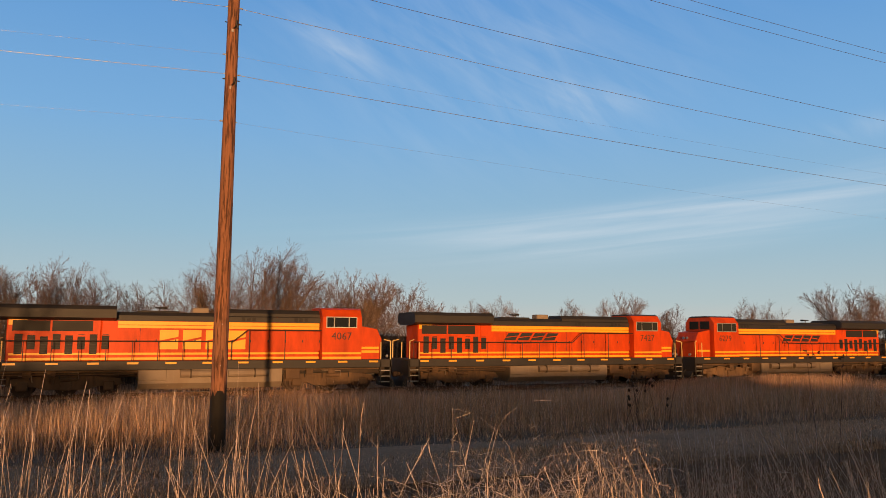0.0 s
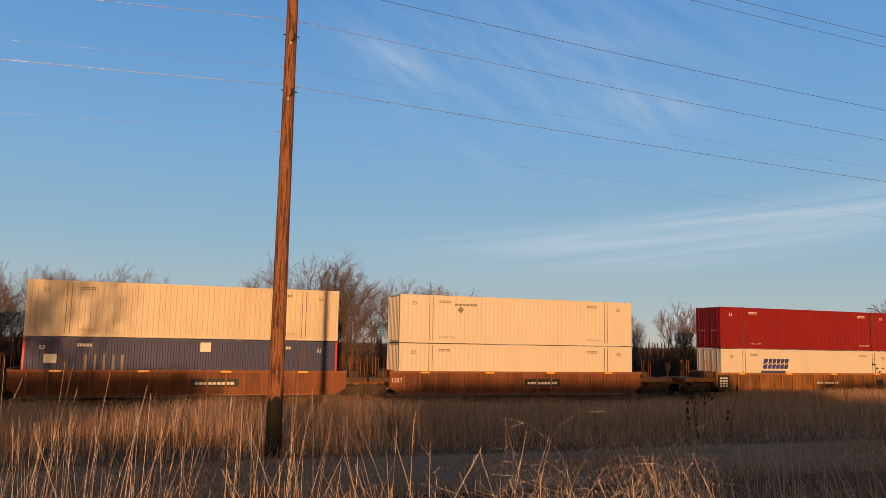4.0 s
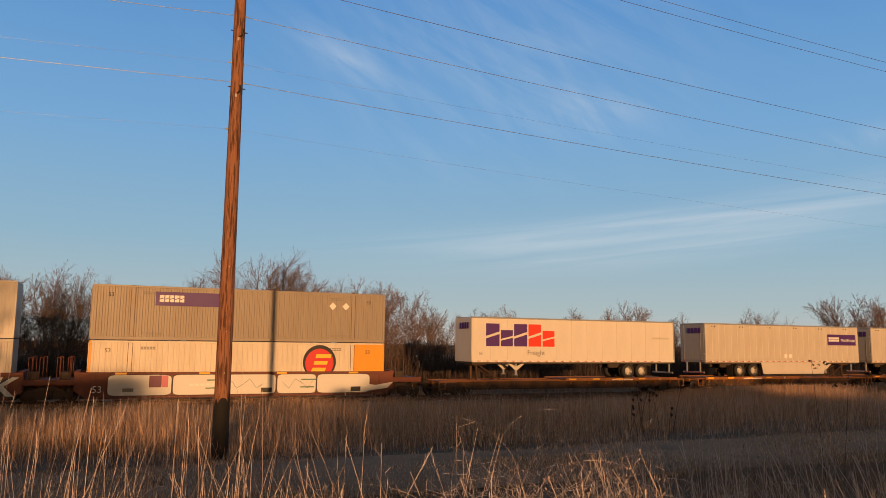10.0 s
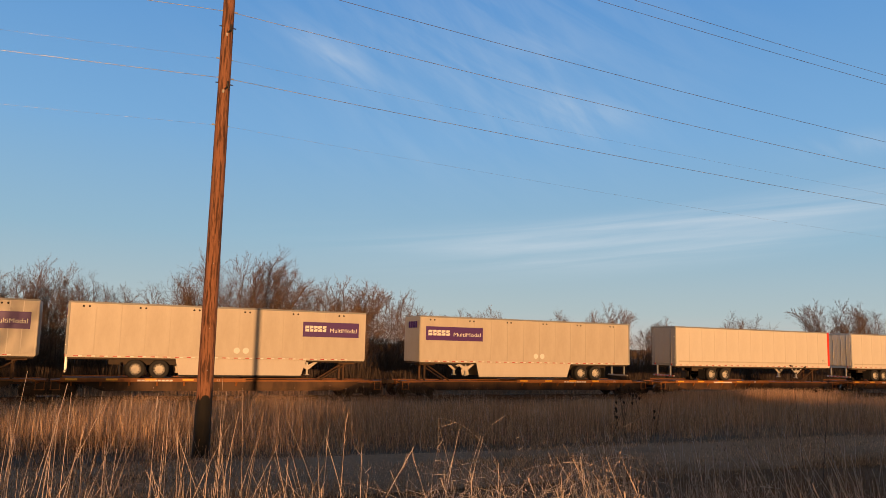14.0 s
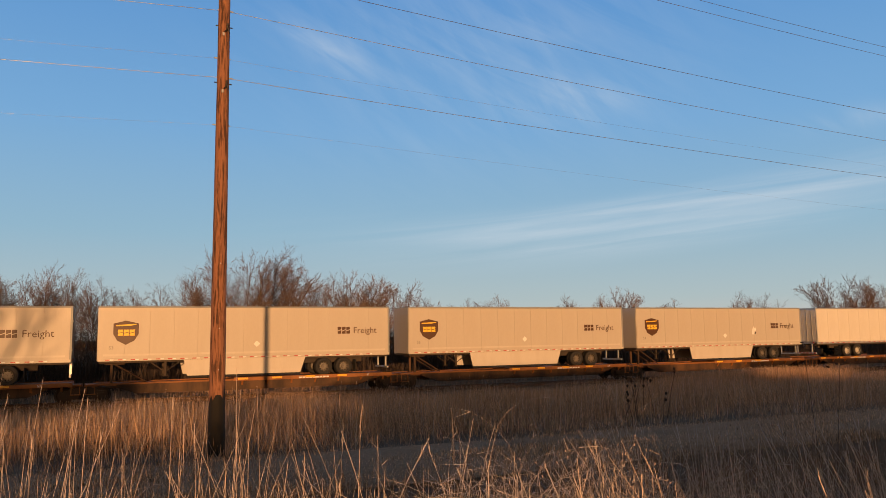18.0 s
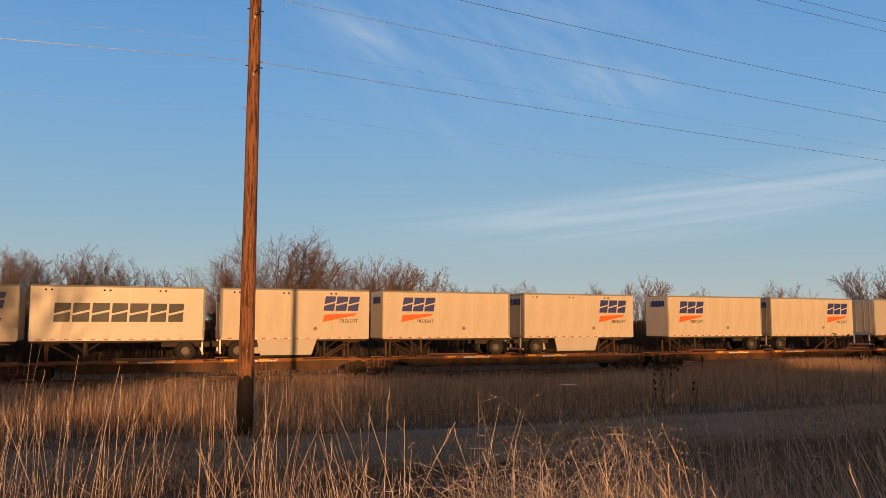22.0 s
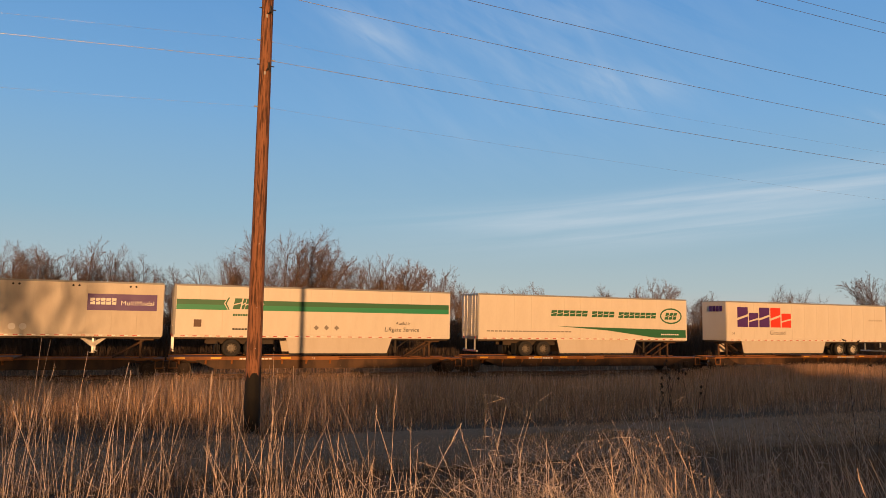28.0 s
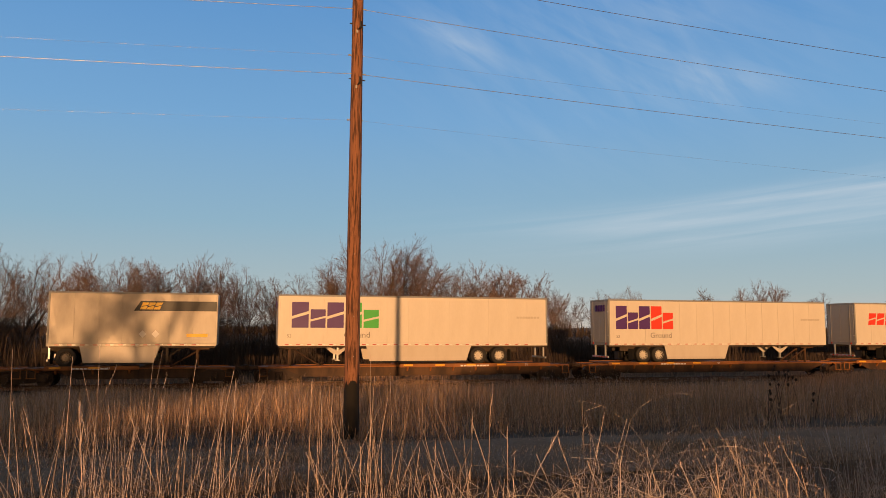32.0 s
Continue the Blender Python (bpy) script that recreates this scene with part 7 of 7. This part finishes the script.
def k_torn(c, L, y):
    k_ups(c, L, y)
    part("torn_sticker", Mesh().prism([(10.9, 3.0), (11.12, 2.95), (11.2, 3.2), (11.35, 3.28), (11.3, 3.5), (11.12, 3.42), (11.1, 3.62), (10.98, 3.4)], y - 0.005, y - 0.001), WHITE_MARK, c, "torn pale sticker")
    part("torn_sticker", Mesh().prism([(11.16, 3.05), (11.26, 3.0), (11.34, 3.18), (11.22, 3.16)], y - 0.010, y - 0.006), BLACK_MARK, c, "dark scrap of the sticker")


def k_yrc(x0):
    def f(c, L, y):
        glyphs(c, "side_lettering", x0, x0 + 2.15, 3.78, 4.62, y, [NAVY], (1, 1.05, 1), 0.12, "navy block lettering", gap=0.12)
        part("flash", Mesh().prism([(x0 - 0.05, 3.12), (x0 + 0.05, 3.56), (x0 + 2.0, 3.64), (x0 + 1.9, 3.52)], y - 0.005, y - 0.001), FLAME, c, "orange flash under the lettering")
        words("side_words", "FREIGHT", 0.30, x0 + 0.95, 3.08, y - 0.004, BLACK_MARK, c, shear=0.1, width=1.1)
        diamond(c, L * 0.62, 2.75, y, GREY_MARK, 0.14)
    return f


def k_road(c, L, y):
    glyphs(c, "side_lettering", 1.1, 7.5, 3.12, 4.1, y, [CHARCOAL], (1, 1.05, 1.1, 1, 1.2, 1.05, 1), 0.04, "large dark block lettering", gap=0.13)


def k_band(x0):
    def f(c, L, y):
        part("band", Mesh().prism([(x0, 4.02), (L - 0.06, 4.02), (L - 0.06, 4.55), (x0 + 0.35, 4.55)], y - 0.004, y - 0.001), CHARCOAL, c, "dark slanted band with yellow blocks")
        glyphs(c, "band_lettering", x0 + 0.3, x0 + 1.35, 4.1, 4.47, y - 0.005, [GOLD], (1, 1, 1), 0.15, gap=0.1)
        for k in range(2):
            diamond(c, L * 0.55 + 0.65 * k, 2.78, y, WHITE_MARK, 0.2)
        plate(c, "yellow_panel", L - 1.6, L - 0.5, 2.62, 2.8, y, GOLD)
        words("size_mark", "53", 0.24, L - 0.4, 2.6, y - 0.004, BLACK_MARK, c) if L > 12 else None
    return f


def k_green(c, L, y):
    plate(c, "stripe", 0.12, L - 0.12, 3.92, 4.20, y, FOREST, "dark green stripe")
    plate(c, "stripe", 0.12, L - 0.12, 3.64, 3.92, y, EMERALD, "bright green stripe")
    cx, cz = 3.7, 4.0
    part("badge", Mesh().prism([(cx - 1.1, cz), (cx - 0.85, cz - 0.42), (cx + 0.85, cz - 0.42), (cx + 1.1, cz), (cx + 0.85, cz + 0.42), (cx - 0.85, cz + 0.42)], y - 0.010, y - 0.005), WHITE, c, "white six-sided badge")
    glyphs(c, "badge_lettering", cx - 0.62, cx + 0.5, cz - 0.3, cz + 0.3, y - 0.010, [FOREST], (1, 0.4, 1), 0.12)
    for q in (-1, 1):
        part("badge_arrow", Mesh().prism([(cx + q * 0.95, cz), (cx + q * 0.78, cz + 0.34), (cx + q * 0.86, cz + 0.34), (cx + q * 1.04, cz), (cx + q * 0.86, cz - 0.34), (cx + q * 0.78, cz - 0.34)], y - 0.015, y - 0.010), FOREST, c)
    lines(c, "small_lettering", cx - 0.6, cx + 0.5, 3.32, 3.52, y, FOREST, 1, 8)
    lines(c, "small_lettering", 3.1, 4.6, 2.55, 2.7, y, BLACK_MARK, 1, 9)
    words("side_words", "Available", 0.26, 12.6, 2.95, y - 0.004, BLACK_MARK, c, shear=0.15)
    words("side_words", "Liftgate Service", 0.36, 11.9, 2.55, y - 0.004, BLACK_MARK, c, shear=0.15)
    plate(c, "shield_label", 1.05, 1.45, 2.7, 3.1, y, BROWN_MARK)
    for k in range(3):
        diamond(c, 7.8 + 0.6 * k, 2.72, y, GREY_MARK, 0.15)


def k_banner(c, L, y):
    plate(c, "banner", 0.18, L - 0.18, 2.62, 4.88, y, BANNER, "dark blue-green printed banner with a pale skyline glow")
    m = Mesh()
    rng = random.Random(2)
    for k in range(34):
        x = 7.2 + 0.115 * k
        m.box(x, x + 0.09, y - 0.010, y - 0.006, 3.05, 3.3 + 0.75 * rng.random() * (1 - abs(k - 17) / 26))
    part("skyline_print", m, PALE_CITY, c, "pale printed city skyline")
    words("banner_words", "LTL", 2.0, 0.75, 3.05, y - 0.009, WHITE_MARK, c, width=2.05, bold=0.035)
    words("banner_words", "TORONTO", 0.94, 2.95, 3.86, y - 0.009, GOLD, c, width=3.55, bold=0.026)
    words("banner_words", "LOS ANGELES", 0.92, 2.95, 3.06, y - 0.009, GOLD, c, width=4.9, bold=0.026)
    glyphs(c, "banner_lettering", 12.0, 15.6, 3.85, 4.25, y - 0.006, [WHITE_MARK], (1, 1, 1, 1, 1, 0.4, 1), label="white block lettering")
    part("star", Mesh().prism([(14.9, 4.0), (14.98, 4.32), (15.25, 4.4), (14.98, 4.48), (14.9, 4.8), (14.82, 4.48), (14.55, 4.4), (14.82, 4.32)], y - 0.017, y - 0.013), GOLD, c, "gold four-pointed star")
    lines(c, "banner_lines", 12.0, 15.6, 3.56, 3.72, y - 0.006, PALE_CITY, 1, 14)
    lines(c, "banner_lines", 12.0, 13.9, 3.1, 3.3, y - 0.006, WHITE_MARK, 1, 9)
    lines(c, "banner_lines", 14.2, 15.6, 3.1, 3.3, y - 0.006, WHITE_MARK, 1, 7)
    plate(c, "rub_strip", 0.18, L - 0.18, 2.40, 2.50, y, WHITE_MARK)
    plate(c, "rub_strip", 0.18, L - 0.18, 2.66, 2.72, y - 0.005, WHITE_MARK)


def k_circle(c, L, y):
    part("emblem", disc(Mesh(), 3.6, 3.95, 1.02, 1.02, y), BLACK_MARK, c, "round red emblem with a black rim")
    part("emblem_core", disc(Mesh(), 3.66, 3.93, 0.92, 0.92, y - 0.005), RED, c)
    part("emblem_bars", Mesh().prism([(3.1, 3.35), (4.0, 3.35), (4.1, 3.55), (3.15, 3.55)], y - 0.014, y - 0.010).prism([(3.2, 3.82), (4.0, 3.82), (4.05, 4.02), (3.25, 4.02)], y - 0.014, y - 0.010).prism([(3.3, 4.28), (4.3, 4.28), (4.35, 4.5), (3.35, 4.5)], y - 0.014, y - 0.010), GOLD, c)
    glyphs(c, "skirt_lettering", 6.25, 7.35, 1.55, 1.82, -1.242, [BLACK_MARK], (1, 1, 1, 1, 1), 0.05)
    part("skirt_emblem", disc(Mesh(), 7.75, 1.7, 0.2, 0.2, -1.242), RED, c)
    lines(c, "skirt_lines", 8.1, 9.6, 1.6, 1.85, -1.242, GREY_MARK, 2, 8)
    words("size_mark", "53", 0.26, L - 0.7, 2.65, y - 0.004, GREY_MARK, c)
    plate(c, "rub_strip", 0.3, L - 0.3, 2.42, 2.52, y, GREY_WHITE)


def k_frozen(c, L, y):
    part("wedge", Mesh().prism([(5.6, 3.02), (16.0, 2.86), (16.0, 2.32), (13.4, 2.32), (9.5, 2.78)], y - 0.005, y - 0.001), FOREST, c, "dark green wedge along the side")
    glyphs(c, "side_lettering", 5.2, 8.0, 3.68, 4.06, y, [FOREST], (1, 1, 1, 1, 1, 1), 0.06, "dark green slanted lettering", gap=0.12)
    glyphs(c, "side_lettering", 8.3, 10.1, 3.66, 4.04, y, [FOREST], (1, 1, 1, 1), 0.06, gap=0.12)
    glyphs(c, "side_lettering", 10.4, 13.5, 3.64, 4.02, y, [FOREST], (1, 1, 1, 1, 1, 1, 1), 0.06, gap=0.12)
    part("oval", ring(Mesh(), 14.75, 3.82, 0.92, 0.55, 0.10, y), FOREST, c, "green oval emblem")
    glyphs(c, "oval_lettering", 14.2, 15.2, 3.58, 4.05, y, [FOREST], (1, 1, 1), 0.15)
    lines(c, "small_lettering", 0.6, 6.8, 2.62, 2.74, y, GREY_MARK, 1, 22)
    lines(c, "small_lettering", 13.9, 15.4, 2.5, 2.64, y - 0.006, WHITE_MARK, 1, 9)


def k_extra(c, L, y):
    glyphs(c, "side_lettering", 1.1, 3.9, 3.5, 4.3, y, [RED_MARK], (1, 1, 1, 1), 0.12, "red slanted block lettering")


TRAILERS = {
    "T1": (253.26, dict(label="white road trailer with large violet and red lettering", rear="R", wheels=(2.9, 4.05), marks=k_big(RED_MARK, "Freight"), end_sign=PURPLE)),
    "T2": (272.22, dict(label="off-white road trailer with a violet sign and side skirt", rear="L", mat=GREY_WHITE, wheels=(3.35, 4.7), skirt=(5.5, 12.4), marks=k_multi(12.6, 15.8), holes=True, ribs=1, end_sign=PURPLE)),
    "T3": (289.82, dict(label="off-white road trailer with a violet sign", rear="L", mat=GREY_WHITE, wheels=(2.6, 3.8), marks=k_multi(9.3, 15.4), holes=True, end_sign=PURPLE)),
    "T4": (307.64, dict(label="ribbed off-white road trailer with a violet sign", rear="L", mat=GREY_WHITE, wheels=(3.4, 4.85), marks=k_multi(12.6, 15.8), holes=True, ribs=1, end_sign=PURPLE)),
    "T5": (325.10, dict(label="off-white road trailer with a violet sign and side skirt", rear="L", mat=GREY_WHITE, wheels=(3.4, 4.6), skirt=(5.4, 12.6), marks=k_multi(12.3, 15.7, 8.6), holes=True, end_sign=PURPLE)),
    "T6": (344.79, dict(label="off-white road trailer with a violet sign at its nose", rear="R", mat=GREY_WHITE, wheels=(2.9, 4.1), skirt=(4.0, 11.2), marks=k_multi(0.4, 4.4, 8.4), holes=True, end_sign=PURPLE)),
    "T7": (365.07, dict(label="plain white road trailer with a red front stripe", rear="L", wheels=(3.5, 4.85), marks=k_white(), end_stripe=RED_MARK)),
    "T8": (383.83, dict(label="plain white road trailer with bright doors", rear="L", wheels=(2.9, 4.0), marks=k_white(), end_stripe=RED_MARK, ribs=0.3)),
    "T9": (403.52, dict(label="pale grey road trailer with a brown shield emblem", rear="R", mat=PEARL, wheels=(2.85, 4.05), skirt=(3.6, 11.2), rim=RIM_DARK, marks=k_ups)),
    "T10": (420.85, dict(label="pale grey road trailer with a brown shield emblem", rear="R", mat=PEARL, wheels=(2.85, 4.05), skirt=(4.3, 11.0), rim=RIM_DARK, marks=k_ups)),
    "T11": (438.24, dict(label="pale grey road trailer with a brown shield emblem", rear="R", mat=PEARL, wheels=(2.7, 3.9), skirt=(4.2, 11.0), rim=RIM_DARK, marks=k_ups)),
    "T12": (455.55, dict(label="pale grey road trailer with a shield emblem and torn sticker", rear="R", mat=PEARL, wheels=(3.0, 4.2), skirt=(4.8, 11.0), rim=RIM_DARK, marks=k_torn)),
    "T13": (473.45, dict(label="plain white road trailer with bright bare doors", rear="L", wheels=(3.4, 4.65), marks=None, ribs=0.3, rail=ALU)),
    "P1": (492.88, dict(label="short white road trailer with navy and orange lettering", rear="R", L=8.53, mat=OLD_WHITE, wheels=(0.95,), skirt=(2.7, 6.0), rim=RIM_DARK, marks=k_yrc(0.85), ribs=0.3, holes=True, end_sign=NAVY)),
    "P2": (502.31, dict(label="short ribbed white road trailer with navy lettering", rear="L", L=8.53, mat=OLD_WHITE, wheels=(0.95,), skirt=(2.5, 5.9), rim=RIM_DARK, marks=k_yrc(5.75), ribs=1, holes=True, end_sign=NAVY)),
    "P3": (511.31, dict(label="short white road trailer with large dark lettering", rear="R", L=8.53, mat=WHITE, wheels=(0.95,), rim=RIM_DARK, marks=k_road, holes=True)),
    "P4": (520.69, dict(label="short white road trailer with navy lettering and skirt", rear="L", L=8.53, mat=OLD_WHITE, wheels=(0.95,), skirt=(2.0, 5.4), rim=RIM_DARK, marks=k_yrc(5.75), holes=True, end_sign=NAVY)),
    "P5": (530.06, dict(label="short ribbed white road trailer with orange flash", rear="R", L=8.53, mat=OLD_WHITE, wheels=(0.95,), rim=RIM_DARK, marks=k_yrc(1.2), ribs=1, end_sign=NAVY)),
    "P6": (539.59, dict(label="short ribbed white road trailer with navy lettering", rear="L", L=8.53, mat=OLD_WHITE, wheels=(0.95,), skirt=(2.3, 5.7), rim=RIM_DARK, marks=k_yrc(5.75), ribs=1, holes=True, end_sign=NAVY)),
    "P7": (551.07, dict(label="short ribbed white road trailer with orange flash", rear="R", L=8.53, mat=OLD_WHITE, wheels=(0.95,), rim=RIM_DARK, marks=k_yrc(0.95), ribs=1, end_sign=NAVY)),
    "P8": (560.49, dict(label="short ribbed white road trailer with navy lettering", rear="L", L=8.53, mat=OLD_WHITE, wheels=(0.95,), rim=RIM_DARK, marks=k_yrc(5.75), ribs=1, end_sign=NAVY)),
    "T14": (571.40, dict(label="grey road trailer with a dark slanted band", rear="L", mat=PEARL, wheels=(2.55, 3.9), skirt=(5.9, 12.7), marks=k_band(12.1), ribs=0.3)),
    "T15": (590.05, dict(label="white road trailer with two green stripes", rear="L", mat=WHITE, wheels=(3.1, 4.3), skirt=(6.1, 12.4), rim=RIM_DARK, marks=k_green)),
    "T16": (609.38, dict(label="road trailer with a dark blue-green banner side", rear="R", mat=WHITE, wheels=(2.35, 3.5), marks=k_banner)),
    "T17": (627.26, dict(label="white road trailer with a round red emblem", rear="L", mat=WHITE, wheels=(3.6, 4.9), skirt=(5.9, 12.5), rim=RIM_RED, marks=k_circle, holes=True, end_sign=GOLD)),
    "T18": (644.48, dict(label="off-white road trailer with a violet sign", rear="L", mat=GREY_WHITE, wheels=(3.4, 4.7), marks=k_multi(12.4, 15.8, 9.0), holes=True, end_sign=PURPLE)),
    "T19": (661.15, dict(label="white road trailer with two green stripes", rear="L", mat=WHITE, wheels=(3.1, 4.3), skirt=(6.1, 12.4), rim=RIM_DARK, marks=k_green)),
    "T20": (679.18, dict(label="white road trailer with a dark green wedge", rear="L", mat=WHITE, wheels=(3.4, 4.7), skirt=(5.7, 11.9), rim=RIM_DARK, marks=k_frozen, ribs=0.3)),
    "T21": (698.83, dict(label="white road trailer with large violet and red lettering", rear="R", wheels=(3.7, 5.1), skirt=(1.4, 9.6), marks=k_big(RED_MARK, "Ground"), end_sign=PURPLE)),
    "T22": (717.79, dict(label="plain white road trailer with a red stripe", rear="R", wheels=(3.0, 4.1), marks=k_white(), end_stripe=RED_MARK, ribs=0.3)),
    "T23": (745.34, dict(label="short bare-metal road trailer with a dark band", rear="L", L=8.53, mat=BARE_METAL, wheels=(0.95,), skirt=(1.6, 5.6), rim=RIM_DARK, marks=k_band(4.2))),
    "T24": (757.12, dict(label="white road trailer with large violet and green lettering", rear="R", wheels=(3.1, 4.4), skirt=(5.0, 11.3), marks=k_big(LIME, "Ground", 0.75, 5.8), end_sign=PURPLE)),
    "T25": (777.38, dict(label="white road trailer with large violet and red lettering", rear="L", wheels=(2.4, 3.5), skirt=(3.9, 8.6), marks=k_big(RED_MARK, "Ground", 0.5, 4.6), end_sign=PURPLE)),
    "T26": (795.90, dict(label="white road trailer with red slanted lettering", rear="L", wheels=(3.0, 4.3), marks=k_extra)),
}
for u, kw in TRAILERS.values():
    trailer(u, **kw)

# platforms: the trailers that each carries
LOADS = [(k,) for k in ("T1", "T2", "T3", "T4", "T5", "T6", "T7", "T8", "T9", "T10", "T11", "T12", "T13")] + [("P1", "P2"), ("P3", "P4"), ("P5", "P6"), ("P7", "P8")] \
    + [(k,) for k in ("T14", "T15", "T16", "T17", "T18", "T19", "T20", "T21", "T22")] + [()] + [(k,) for k in ("T23", "T24", "T25", "T26")]


def load_ends(names):
    if not names:
        return 735.6, 743.4
    first, last = TRAILERS[names[0]], TRAILERS[names[-1]]
    return first[0], last[0] + last[1].get("L", 16.15)


spans = [load_ends(n) for n in LOADS]
for k, (names, (a, b)) in enumerate(zip(LOADS, spans)):
    gl = a - (spans[k - 1][1] if k else 231.25 + CL)
    gr = (spans[k + 1][0] if k + 1 < len(spans) else b + 1.5) - b
    stands, decks = [], []
    for n in names:
        u, kw = TRAILERS[n]
        L = kw.get("L", 16.15)
        w = kw["wheels"]
        s = 1 if kw["rear"] == "L" else -1
        X = lambda d: (u - a) + (d if s > 0 else L - d)
        p, q = sorted((X(-0.1 if L > 12 else 0.0), X(9.2 if L > 12 else 4.6)))
        decks.append((p, q))
        stands.append((X(L - 0.9), -s))
    if len(decks) == 2 and decks[0][1] > decks[1][0] - 0.3:
        decks = [(decks[0][0], decks[1][1])]
    if not names:
        decks = [(0.2, 4.0)]
        stands = [(5.6, 1)]
    spine_car(a, b, gl, gr, stands, decks, k)

build_fields()
build_foreground()
build_seed_weed()
build_leafy_weed()

# how far the train has run, in metres, every two seconds: 23.1 to 24.0 metres a second
RUN = ((0, 0.0), (2, 46.3), (4, 92.66), (6, 139.06), (8, 185.51), (10, 232.14), (12, 279.07), (14, 326.23), (16, 373.56), (18, 421.02), (20, 468.56), (22, 516.2), (24, 563.95), (26, 611.75), (28, 659.56), (30, 707.42), (32, 755.39))


def motions():
    for ob, u in MOVING:
        turn = 180 if "turned" in ob else 0
        walk(ob, [(t, pose(u - s, TRACK_Y, 0, 0, 0, turn)) for t, s in RUN])


motions()
